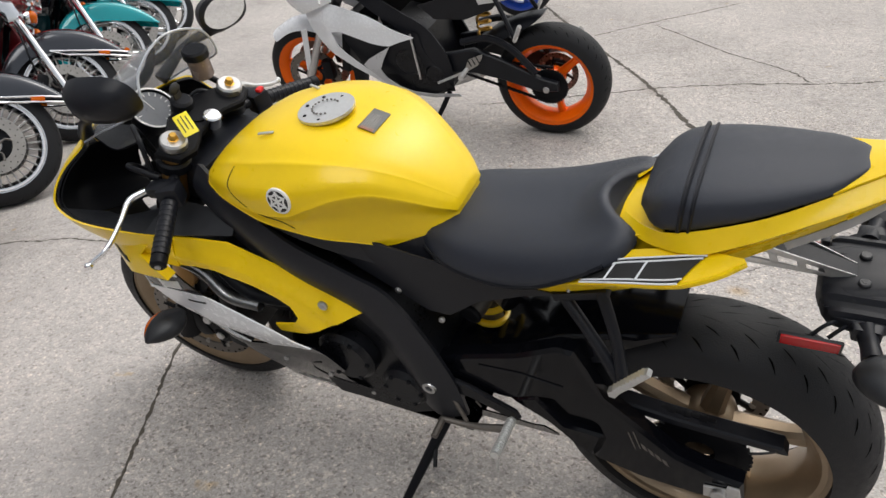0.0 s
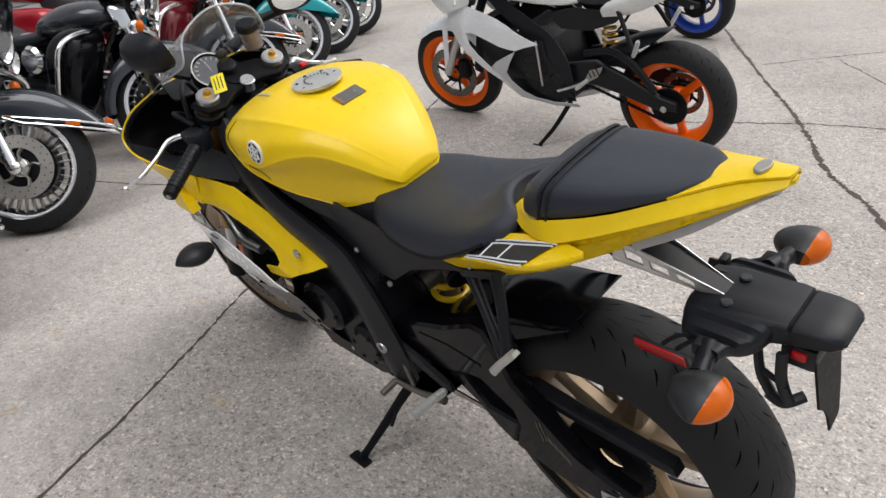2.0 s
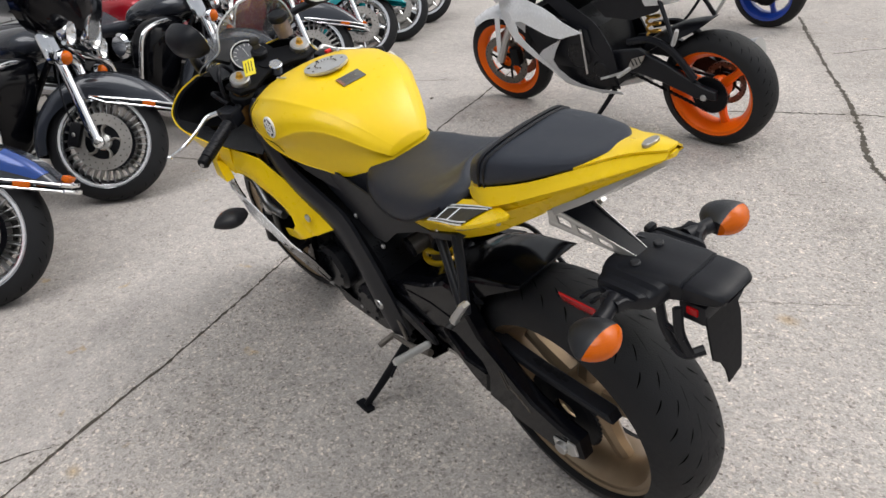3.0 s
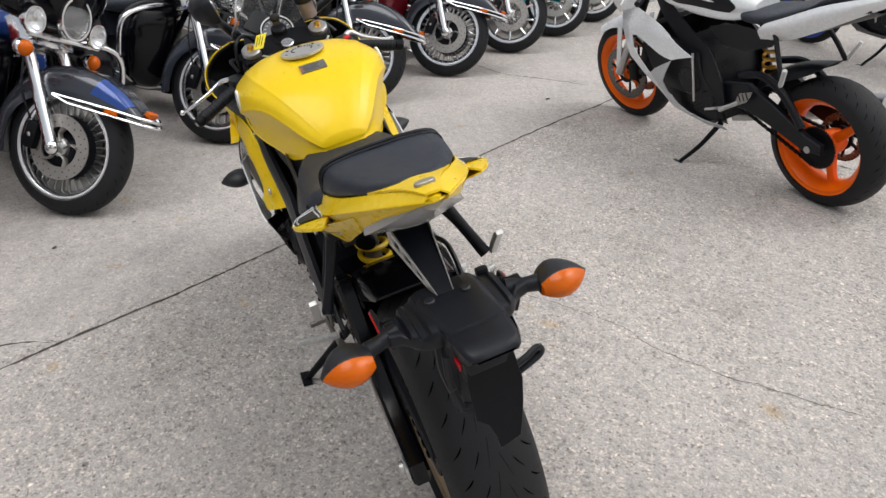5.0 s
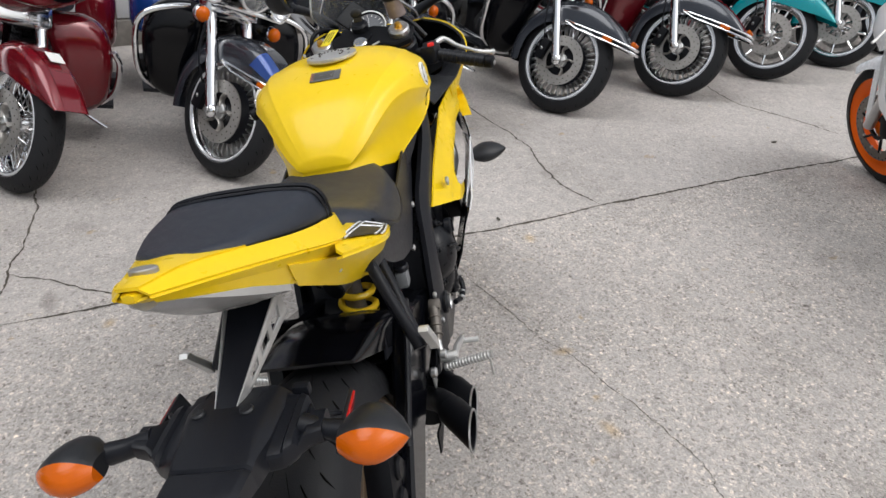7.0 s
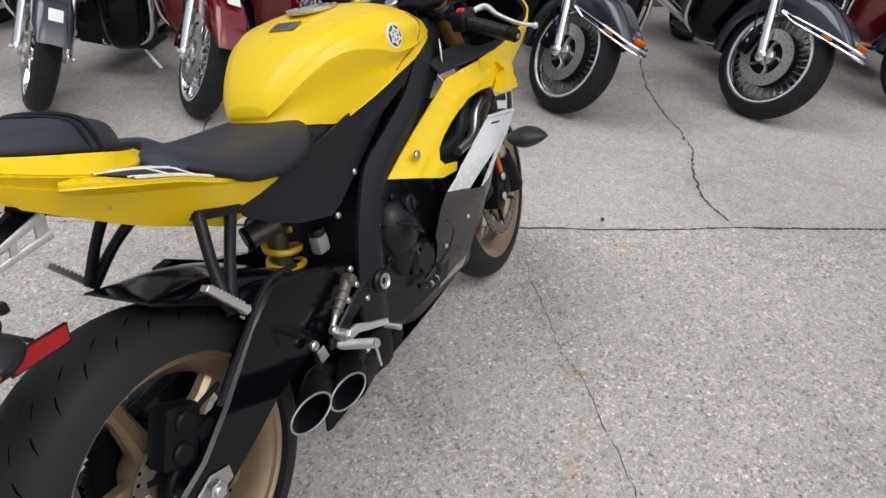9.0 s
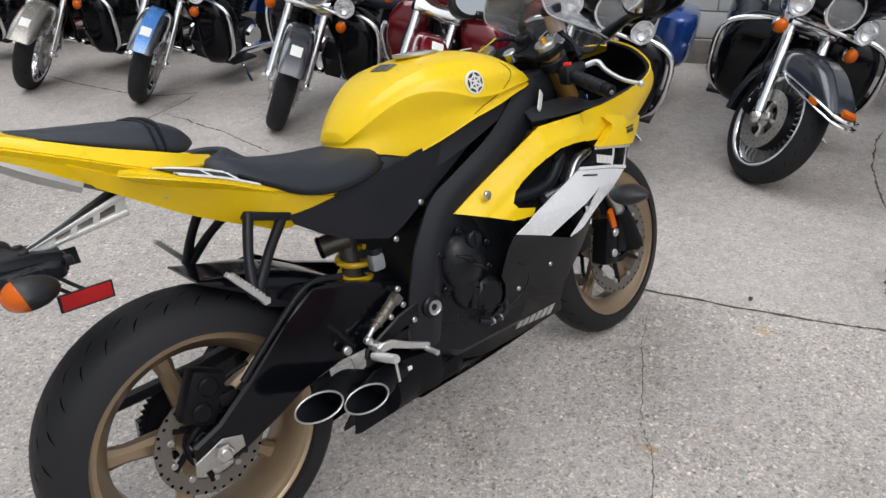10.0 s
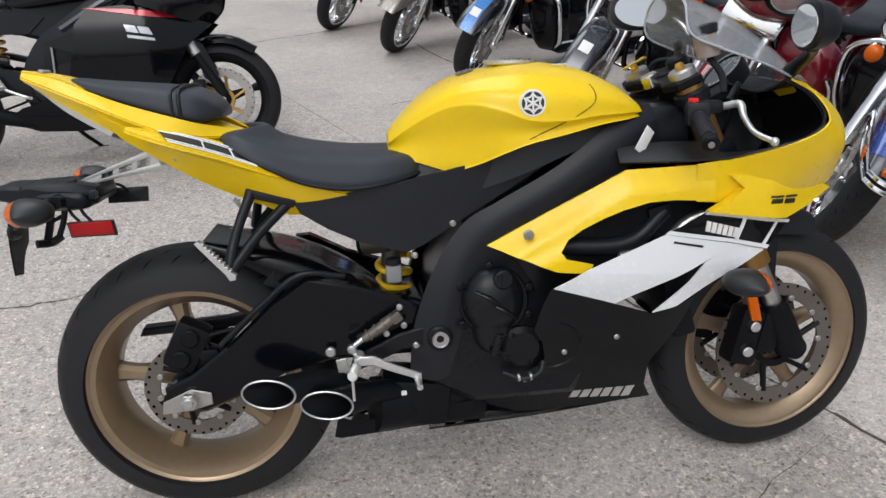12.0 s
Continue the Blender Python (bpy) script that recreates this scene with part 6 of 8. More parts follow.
    for s in (1, -1):
        surf(bm, [side([(1.435, 0.02, 0.745), (1.41, 0.10, 0.705), (1.34, 0.16, 0.685)], s), side([(1.42, 0.02, 0.69), (1.39, 0.09, 0.665), (1.31, 0.16, 0.655)], s)], 8, 4, 0.006)
    part("head_lamp", bm, GLASS_LENS, bike, "slanted head lamps under the nose")
    # windscreen
    bm = B()
    c0 = [(1.372, 0, 0.895), (1.28, 0, 0.975), (1.18, 0, 1.045), (1.06, 0, 1.098)]
    c1 = [(1.345, 0.068, 0.90), (1.255, 0.085, 0.965), (1.155, 0.095, 1.022), (1.055, 0.090, 1.068)]
    c2 = [(1.270, 0.132, 0.915), (1.205, 0.134, 0.945), (1.125, 0.128, 0.975), (1.060, 0.116, 1.008)]
    surf(bm, [c2, c1, c0, flip(c1), flip(c2)], 18, 20, 0.003)
    screen = part("windscreen", bm, SMOKE, bike, "smoked clear windscreen")
    # pale bead added along the rim for the light its edge catches
    bm = B()
    tube(bm, [c2[0], c2[1], c2[2], c2[3], c1[3], c0[3], flip([c1[3]])[0], flip([c2[3]])[0], flip([c2[2]])[0], flip([c2[1]])[0], flip([c2[0]])[0]], 0.0024, 6, 60)
    part("screen_edge", bm, EDGE_GLINT, screen, "pale bead standing in for light along the screen edge")
    bm = B()
    surf(bm, [[(1.15, 0.10, 0.905), (1.22, 0.11, 0.885), (1.29, 0.10, 0.91)], [(1.20, 0, 0.875), (1.27, 0, 0.875), (1.36, 0, 0.885)], [(1.15, -0.10, 0.905), (1.22, -0.11, 0.885), (1.29, -0.10, 0.91)]], 10, 10, 0.004)
    part("dash_tray", bm, SATIN_BLACK, bike, "black dash tray")
    # gauges
    bm = B()
    gm = Matrix.Translation((1.192, -0.005, 0.925)) @ Matrix.Rotation(radians(48), 4, "Y") @ Matrix.Rotation(radians(-90), 4, "X")
    lathe(bm, [(0.001, -0.03), (0.046, -0.03), (0.052, 0.002), (0.052, 0.010), (0.047, 0.010), (0.045, 0.002), (0.001, 0.002)], 36)
    gm = Matrix.Translation((1.192, 0.0, 0.920)) @ Vector((0, 1, 0)).rotation_difference(Vector((-0.70, 0, 0.71))).to_matrix().to_4x4()
    gauge = part("tachometer", turned(bm, gm), SATIN_BLACK, bike, "round rev counter with a digital panel")
    bm = B()
    disc(bm, (0, 0.0045, 0), (0, 1, 0), 0.0445, 0.004, 32)
    part("dial", turned(bm, gm), DIAL, gauge)
    bm = B()
    lathe(bm, [(0.047, 0.009), (0.051, 0.009), (0.051, 0.012), (0.047, 0.012)], 40)
    part("bezel", turned(bm, gm), ALLOY, gauge)
    bm = B()
    for k in range(14):
        a = radians(-130 + 20 * k)
        box(bm, (0.037 * math.sin(a), 0.0068, 0.037 * math.cos(a)), (0.0022, 0.001, 0.008), 0.0003, Matrix.Rotation(a, 4, "Y"))
    box(bm, (0.010, 0.0068, 0.010), (0.0016, 0.001, 0.034), 0.0003, Matrix.Rotation(radians(45), 4, "Y"))
    part("dial_marks", turned(bm, gm), LABEL_WHITE, gauge)
    bm = B()
    box(bm, (0.0, -0.002, 0.072), (0.075, 0.02, 0.055), 0.006)
    box(bm, (0.005, -0.002, -0.072), (0.06, 0.02, 0.045), 0.006)
    lcd = part("lcd_panel", turned(bm, gm @ Matrix.Rotation(radians(90), 4, "Y")), GREY_PLASTIC, gauge)

    # front fork, yokes and controls turn with the steering
    for s in (1, -1):
        bm = B()
        tube(bm, side([(1.050, 0.105, 0.915), (1.17, 0.106, 0.662), (1.205, 0.106, 0.572), (1.236, 0.106, 0.508)], s), (0.0265, 0.0265, 0.031, 0.031), 18)
        leg = part("fork_leg", turned(bm, turn), FORK_GOLD, bike, "upside-down fork with bronze-gold tube")
        bm = B()
        tube(bm, side([(1.225, 0.106, 0.535), (1.315, 0.106, 0.345)], s), 0.0205, 16)
        part("stanchion", turned(bm, turn), STEEL, leg)
        bm = B()
        tube(bm, side([(1.285, 0.108, 0.415), (1.305, 0.108, 0.365), (1.335, 0.108, 0.295)], s), (0.027, 0.032, 0.034), 16)
        tube(bm, side([(1.320, 0.106, 0.33), (1.262, 0.108, 0.30)], s), 0.014, 10)
        disc(bm, (1.338, s * 0.108, 0.300), (0, 1, 0), 0.026, 0.05, 20, 0.006)
        part("fork_foot", turned(bm, turn), MATT_BLACK, leg)
        bm = B()
        lathe(bm, [(0.006, 0.012), (0.010, 0.012), (0.010, 0.002), (0.006, 0.002)], 18)
        bm.transform(Matrix.Translation((1.338, s * 0.128, 0.300)))
        part("axle_end", turned(bm, turn), STEEL, leg)
        fm = Matrix.Translation((1.040, s * 0.104, 0.934)) @ Vector((0, 1, 0)).rotation_difference(Vector((-0.41, 0, 0.91))).to_matrix().to_4x4()
        bm = B()
        lathe(bm, [(0.001, -0.02), (0.0275, -0.02), (0.0275, -0.002), (0.024, 0.002), (0.010, 0.002), (0.001, 0.001)], 28)
        part("fork_cap", turned(bm, turn @ fm), STEEL, leg)
        bm = B()
        lathe(bm, [(0.001, 0.014), (0.007, 0.014), (0.009, 0.010), (0.009, 0.003), (0.012, 0.002), (0.001, 0.0015)], 6)
        part("preload_adjuster", turned(bm, turn @ fm), GOLD, leg, "gold fork adjuster")
        # handlebar
        d0, d1 = Vector((1.06, s * 0.125, 0.862)), Vector((0.99, s * 0.305, 0.812))
        bm = B()
        tube(bm, [d0, d1], 0.011, 12)
        disc(bm, (1.066, s * 0.106, 0.880), (-0.41, 0, 0.91), 0.035, 0.03, 20, 0.005)
        bar = part("clip_on_bar", turned(bm, turn), SATIN_BLACK, bike, "black clip-on handlebar")
        bm = B()
        g0 = d0 + (d1 - d0) * 0.38
        tube(bm, [g0, d1], 0.0165, 14)
        for k in range(9):
            disc(bm, g0 + (d1 - g0) * (0.1 + 0.1 * k), d1 - d0, 0.0175, 0.006, 14, 0.0015)
        part("grip", turned(bm, turn), SATIN_BLACK, bar, "black rubber grip")
        bm = B()
        e = (d1 - d0).normalized()
        disc(bm, d1 + e * 0.012, e, 0.016, 0.026, 16, 0.004)
        part("bar_end", turned(bm, turn), MATT_BLACK, bar)
        bm = B()
        disc(bm, d1 + e * 0.026, e, 0.006, 0.003, 10)
        part("bar_end_screw", turned(bm, turn), STEEL, bar)
        bm = B()
        h = d0 + (d1 - d0) * 0.26
        box(bm, h, (0.046, 0.045, 0.048), 0.01, Matrix.Rotation(s * radians(22), 4, "Z"))
        box(bm, h + Vector((0.02, 0, 0.012)), (0.05, 0.04, 0.026), 0.008)
        switch = part("switch_block", turned(bm, turn), SATIN_BLACK, bar, "black handlebar switches")
        if s < 0:
            bm = B()
            box(bm, h + Vector((-0.012, -0.004, 0.026)), (0.014, 0.018, 0.010), 0.003)
            part("stop_switch", turned(bm, turn), RED_SWITCH, switch, "red engine stop switch")
        bm = B()
        p = h + Vector((0.05, s * 0.01, 0.012))
        if s < 0:
            tube(bm, [p, p + Vector((0.016, -0.028, 0.004)), p + Vector((0.006, -0.060, -0.018)), p + Vector((-0.004, -0.110, -0.042)), p + Vector((0.008, -0.148, -0.056))], (0.0075, 0.008, 0.006, 0.005, 0.005), 10, 30)
            blob(bm, p + Vector((0.009, -0.151, -0.057)), (0.008, 0.008, 0.008))
        else:
          tube(bm, [p, p + Vector((0.022, s * 0.03, -0.004)), p + Vector((0.020, s * 0.075, -0.022)), p + Vector((0.020, s * 0.13, -0.040)), p + Vector((0.045, s * 0.165, -0.055))], (0.0075, 0.0075, 0.0055, 0.005, 0.005), 10, 30)
          blob(bm, p + Vector((0.046, s * 0.168, -0.056)), (0.008, 0.008, 0.008))
        part("lever", turned(bm, turn), CHROME if s > 0 else ALLOY, bar, "bare alloy hand lever")
    # yoke
    bm = B()
    extrude_yoke = [(-0.028, 0.130), (0.022, 0.142), (0.030, 0.10), (0.060, 0.04), (0.060, -0.04), (0.030, -0.10), (0.022, -0.142), (-0.028, -0.130), (-0.040, -0.09), (-0.020, -0.04), (-0.020, 0.04), (-0.040, 0.09)]
    extrude_poly(bm, extrude_yoke, -0.010, 0.010, 0.004)
    ym = Matrix.Translation((1.047, 0, 0.910)) @ Matrix.Rotation(radians(-24), 4, "Y") @ Matrix.Rotation(radians(90), 4, "X")
    yoke = part("top_yoke", turned(bm, turn @ ym), MATT_BLACK, bike, "black top yoke")
    bm = B()
    disc(bm, (1.026, 0.0, 0.912), (-0.41, 0, 0.91), 0.019, 0.03, 24, 0.003)
    part("stem_nut", turned(bm, turn), CHROME, yoke, "chrome steering stem nut")
    bm = B()
    disc(bm, (1.092, 0.0, 0.938), (-0.41, 0, 0.91), 0.023, 0.05, 24, 0.005)
    part("ignition_lock", turned(bm, turn), SATIN_BLACK, yoke)
    bm = B()
    box(bm, (1.088, 0, 0.968), (0.006, 0.022, 0.03), 0.002)
    blob(bm, (1.087, 0.0, 0.984), (0.006, 0.016, 0.012))
    part("key", turned(bm, turn), INK, yoke)
    bm = B()
    tm = Matrix.Translation((1.022, 0.074, 0.950)) @ Vector((0, 0, 1)).rotation_difference(Vector((-0.35, 0.30, 0.88)).normalized()).to_matrix().to_4x4() @ Matrix.Rotation(radians(-36), 4, "Z")
    box(bm, (0, 0, 0), (0.056, 0.031, 0.002), 0.0006)
    tag = part("key_tag", turned(bm, turn @ tm), LABEL_YELLOW, yoke, "yellow paper price tag on the key")
    bm = B()
    for k in range(3):
        box(bm, (0.004 * (k % 2), 0.008 * (k - 1), 0.0014), (0.036, 0.0022, 0.0008), 0.0003)
    part("handwriting_bar", turned(bm, turn @ tm), INK, tag)
    # brake fluid reservoir on the right bar
    bm = B()
    tube(bm, [(1.100, -0.105, 0.955), (1.092, -0.100, 1.000)], 0.024, 18)
    pot = part("fluid_reservoir", turned(bm, turn), FLUID, bike, "brake fluid reservoir with a black cap")
    bm = B()
    disc(bm, (1.090, -0.099, 1.010), (-0.15, 0.05, 1), 0.028, 0.022, 24, 0.004)
    part("reservoir_cap", turned(bm, turn), SATIN_BLACK, pot)
    for line, r in (([(1.10, -0.108, 0.955), (1.11, -0.14, 0.92), (1.10, -0.165, 0.885)], 0.007), ([(1.09, 0.15, 0.88), (1.10, 0.13, 0.95), (1.16, 0.08, 0.94), (1.20, 0.03, 0.84)], 0.0055),
                    ([(1.12, -0.15, 0.87), (1.16, -0.12, 0.90), (1.19, -0.06, 0.86), (1.19, -0.02, 0.78)], 0.0055), ([(1.06, 0.10, 0.86), (1.12, 0.07, 0.80), (1.10, 0.03, 0.70)], 0.008),
                    ([(1.06, -0.10, 0.86), (1.12, -0.07, 0.80), (1.10, -0.03, 0.70)], 0.008), ([(1.07, 0.155, 0.875), (1.13, 0.16, 0.90), (1.17, 0.11, 0.86), (1.16, 0.05, 0.76)], 0.006)):
        bm = B()
        tube(bm, line, r, 8)
        part("cable", turned(bm, turn), SATIN_BLACK, bike, "black cable")
    # lower yoke and head stock
    bm = B()
    box(bm, (1.12, 0, 0.76), (0.08, 0.27, 0.045), 0.012, Matrix.Rotation(radians(-24), 4, "Y"))
    tube(bm, [(1.06, 0, 0.93), (1.13, 0, 0.76)], 0.03, 14)
    part("lower_yoke", turned(bm, turn), MATT_BLACK, bike)
    bm = B()
    box(bm, (1.03, 0, 0.82), (0.10, 0.20, 0.10), 0.02)
    part("head_stock", bm, SATIN_BLACK, bike)
    bm = B()
    box(bm, (0.957, -0.1565, 0.806), (0.026, 0.002, 0.054), 0.0008, Matrix.Rotation(radians(26), 4, "Z") @ Matrix.Rotation(radians(38), 4, "Y"))
    part("label", bm, LABEL_WHITE, bike, "white paper label on the frame")
    # front mudguard and calipers
    bm = B()
    rails = []
    for y, r in ((-0.074, 0.268), (-0.060, 0.304), (-0.025, 0.316), (0.025, 0.316), (0.060, 0.304), (0.074, 0.268)):
        rails.append([(FA[0] + r * math.cos(radians(a)), y, FA[2] + r * math.sin(radians(a))) for a in (74, 96, 118, 140, 162)])
    surf(bm, rails, 20, 12, 0.003)
    for s in (1, -1):
        panel(bm, [(1.22, 0.60), (1.30, 0.55), (1.30, 0.42), (1.26, 0.40), (1.17, 0.50)], lambda x, z: 0.086, s, 0.004)
    part("front_mudguard", turned(bm, turn), SATIN_BLACK, bike, "black front mudguard")
    for s in (1, -1):
        bm = B()
        cm = Matrix.Translation((1.225, s * 0.088, 0.335)) @ Matrix.Rotation(radians(-75), 4, "Y")
        box(bm, (0, 0, 0), (0.135, 0.06, 0.066), 0.014)
        box(bm, (0.02, s * 0.01, -0.045), (0.10, 0.05, 0.05), 0.012)
        for k in (-1, 1):
            disc(bm, (0.030 * k, s * 0.028, 0), (0, 1, 0), 0.020, 0.014, 18, 0.004)
        cal = part("front_caliper", turned(bm, turn @ cm), MATT_BLACK, bike, "black radial front caliper")
        bolts(cal, [tuple((turn @ cm) @ Vector((0.030 * k, s * 0.036, 0))) for k in (-1, 1)], (0, 1, 0), 0.012, ALLOY)
        bm = B()
        box(bm, (1.230, s * 0.118, 0.405), (0.024, 0.010, 0.065), 0.004, Matrix.Rotation(radians(-14), 4, "Y"))
        part("fork_reflector", turned(bm, turn), AMBER, bike, "amber fork reflector")
    # mirrors: the left one folded inwards, the right one out
    for s, c, rot in ((1, (1.062, 0.185, 1.062), 99), (-1, (1.20, -0.302, 1.012), -12)):
        bm = B()
        mm = Matrix.Translation(c) @ Matrix.Rotation(radians(rot), 4, "Z") @ Matrix.Rotation(radians(12 if s > 0 else 0), 4, "Y")
        rings = []
        for x, k in ((-0.016, 0.90), (-0.012, 1.0), (0.010, 0.92), (0.028, 0.66), (0.038, 0.22)):
            rings.append([(x, (0.078 if s > 0 else 0.068) * k * math.copysign(abs(math.cos(a)) ** 0.75, math.cos(a)), (0.046 if s > 0 else 0.043) * k * math.copysign(abs(math.sin(a)) ** 0.75, math.sin(a))) for a in np.linspace(0, 2 * math.pi, 28, endpoint=False)])
        loft(bm, rings)
        mir = part("mirror", turned(bm, mm), SATIN_BLACK, bike, "black fairing mirror, folded inwards" if s > 0 else "black fairing mirror")
        bm = B()
        lathe(bm, [(0.0005, 0.0), (0.042, 0.0), (0.042, 0.001), (0.0005, 0.001)], 28)
        bm.transform(Matrix.Rotation(radians(90), 4, "Z") @ Matrix.Diagonal((1.0, 1, 1.0, 1)))
        bm.transform(Matrix.Translation((-0.0175, 0, 0)) @ Matrix.Diagonal((1, 1.62 if s > 0 else 1.42, 0.92 if s > 0 else 0.86, 1)))
        part("mirror_glass", turned(bm, mm), MIRROR, mir)
        bm = B()
        base = (1.275, s * 0.118, 0.925)
        tube(bm, [base, ((base[0] + c[0]) / 2 + 0.02, (base[1] + c[1]) / 2, (base[2] + c[2]) / 2 - 0.005), (c[0] + 0.012, c[1] - s * 0.02, c[2] - 0.035)], (0.016, 0.011, 0.012), 10)
        part("mirror_stalk", bm, SATIN_BLACK, mir)
    bike.matrix_world = Matrix.Translation((0, 0.005, 0)) @ Matrix.Rotation(radians(-12), 4, "X")
    return bike



# ---- touring motorcycles of the parked row ----
def touring_bike(style="slots"):
    """A heavy touring motorcycle: fork turned to full left lock, leaning on its stand."""
    twin = style == "twin"
    style = "spokes" if twin else style
    bike = new("touring_motorcycle")
    FA = Vector((1.61, 0, 0.322))
    turn = steer((1.42, 0, 0.72), 27, 33.0)
    R, w, rim = 0.316, 0.128, 0.236
    fm = turn @ Matrix.Translation(FA)
    paint = DARK_GREY

    # front wheel
    bm = B()
    hw = 0.050
    lathe(bm, [(rim + 0.012, hw + 0.006), (rim + 0.008, hw - 0.002), (rim - 0.014, hw * 0.8), (rim - 0.024, hw * 0.4), (rim - 0.024, -hw * 0.4), (rim - 0.014, -hw * 0.8), (rim + 0.008, -hw + 0.002), (rim + 0.012, -hw - 0.006),
               (rim - 0.012, -hw - 0.004), (rim - 0.032, -hw * 0.45), (rim - 0.032, hw * 0.45), (rim - 0.012, hw + 0.004)], 56)
    wheel = part("front_wheel", turned(bm, fm), CHROME, bike, "chrome-rimmed front wheel")
    for y in (hw + 0.007, -hw - 0.007):
        bm = B()
        lathe(bm, [(rim - 0.006, y - 0.003), (rim + 0.002, y - 0.004), (rim + 0.006, y), (rim + 0.002, y + 0.004), (rim - 0.006, y + 0.003)], 56)
        part("rim_lip", turned(bm, fm), PALE_CHROME, wheel, "chrome rim lip, coloured pale for its sky reflection")
    part("tyre", turned(tyre(B(), R, w, rim), fm), RUBBER, wheel, "black tyre")
    part("tread_groove", turned(tread(B(), R, w, rim, 26), fm), RECESS_SHADE, wheel)["kind"] = "stuff"
    bm = B()
    lathe(bm, [(0.015, -0.065), (0.045, -0.065), (0.05, -0.03), (0.05, 0.03), (0.045, 0.065), (0.015, 0.065)], 28)
    part("hub", turned(bm, fm), CHROME, wheel)
    if style == "slots":
        bm = B()
        lathe(bm, [(0.045, -0.026), (0.150, -0.022), (0.150, 0.022), (0.045, 0.026)], 40)
        part("wheel_web", turned(bm, fm), SATIN_BLACK, wheel)
        for k in range(32):
            bm = B()
            a = 2 * math.pi * k / 32
            box(bm, (0.181 * math.cos(a), 0, 0.181 * math.sin(a)), (0.076, 0.044, 0.0058), 0.002, Matrix.Rotation(-a, 4, "Y"))
            part("wheel_slat", turned(bm, fm), STEEL, wheel)
    elif style == "spokes":
        for k in range(48):
            a = 2 * math.pi * k / 48
            b = a + (0.5 if k % 2 else -0.5)
            bm = B()
            y = 0.03 if k % 4 < 2 else -0.03
            tube(bm, [(0.045 * math.cos(b), y * 1.4, 0.045 * math.sin(b)), (0.215 * math.cos(a), y * 0.4, 0.215 * math.sin(a))], 0.0032, 6)
            part("wheel_spoke", turned(bm, fm), CHROME, wheel)
    else:
        for k in range(9):
            a = 2 * math.pi * k / 9
            bm = B()
            tube(bm, [(0.045 * math.cos(a), 0, 0.045 * math.sin(a)), (0.212 * math.cos(a), 0, 0.212 * math.sin(a))], (0.022, 0.013), 8, None, 0.7)
            part("wheel_spoke", turned(bm, fm), CHROME, wheel)
    for y in (0.078, -0.078):
        bm = B()
        holes_disc(bm, 0.152, 0.092, 0.006, 40)
        bm.transform(Matrix.Translation((0, y, 0)))
        part("brake_disc", turned(bm, fm), DISC_STEEL, wheel, "drilled steel brake disc")
        # black discs stand in for the shaded drillings
        bm = B()
        for k in range(40):
            a = 2 * math.pi * k / 40
            rr = 0.140 if k % 2 else 0.116
            disc(bm, (rr * math.cos(a), y, rr * math.sin(a)), (0, 1, 0), 0.0035, 0.0075, 6)
        part("disc_hole", turned(bm, fm), RECESS_SHADE, wheel)["kind"] = "stuff"
        for k in range(5):
            bm = B()
            a = 2 * math.pi * k / 5
            tube(bm, [(0.030 * math.cos(a), y, 0.030 * math.sin(a)), (0.064 * math.cos(a + 0.35), y, 0.064 * math.sin(a + 0.35)), (0.096 * math.cos(a + 0.15), y, 0.096 * math.sin(a + 0.15))], (0.020, 0.016, 0.024), 8, 8, 0.30)
            part("disc_arm", turned(bm, fm), DISC_STEEL, wheel)
        bm = B()
        disc(bm, (0, y, 0), (0, 1, 0), 0.042, 0.016, 24, 0.004)
        part("hub_cap", turned(bm, fm), ALLOY, wheel)
    for s in (1, -1):
        bm = B()
        tube(bm, side([(1.60, 0.112, 0.315), (1.495, 0.112, 0.545)], s), (0.030, 0.028), 16)
        blob(bm, (1.605, s * 0.118, 0.318), (0.032, 0.026, 0.034))
        leg = part("fork_leg", turned(bm, turn), CHROME, bike, "chrome fork leg")
        bm = B()
        tube(bm, side([(1.498, 0.112, 0.54), (1.33, 0.112, 0.90)], s), 0.0255, 16)
        part("fork_tube", turned(bm, turn), CHROME, leg)
        bm = B()
        disc(bm, (1.61, s * 0.148, 0.322), (0, 1, 0), 0.013, 0.02, 6, 0.003)
        part("axle_end", turned(bm, turn), STEEL, leg)
        bm = B()
        cm = Matrix.Translation((1.478, s * 0.090, 0.352)) @ Matrix.Rotation(radians(-80), 4, "Y")
        box(bm, (0, 0, 0), (0.13, 0.055, 0.062), 0.016)
        cal = part("brake_caliper", turned(bm, turn @ cm), MATT_BLACK, bike, "black front caliper")
        bolts(cal, [tuple(turn @ cm @ Vector((0.0, s * 0.030, 0)))], (0, 1, 0), 0.011, STEEL)
        bm = B()
        tube(bm, side([(1.46, 0.10, 0.42), (1.43, 0.14, 0.55), (1.40, 0.12, 0.70), (1.36, 0.06, 0.80)], s), 0.005, 8)
        part("brake_hose", turned(bm, turn), SATIN_BLACK, leg)
    # front mudguard: level lower edge, a forward lip with chrome trim and lamps
    bm = B()
    ang = (28, 38, 50, 65, 82, 100, 118, 138, 160, 180, 196)
    topr = [float(np.interp(a, (28, 40, 55, 75, 90, 200), (0.435, 0.412, 0.392, 0.375, 0.366, 0.358))) for a in ang]
    edge = [float(np.interp(a, (28, 38, 50, 65, 82, 100, 118, 138, 160, 200), (0.428, 0.345, 0.280, 0.240, 0.222, 0.224, 0.240, 0.262, 0.280, 0.290))) for a in ang]

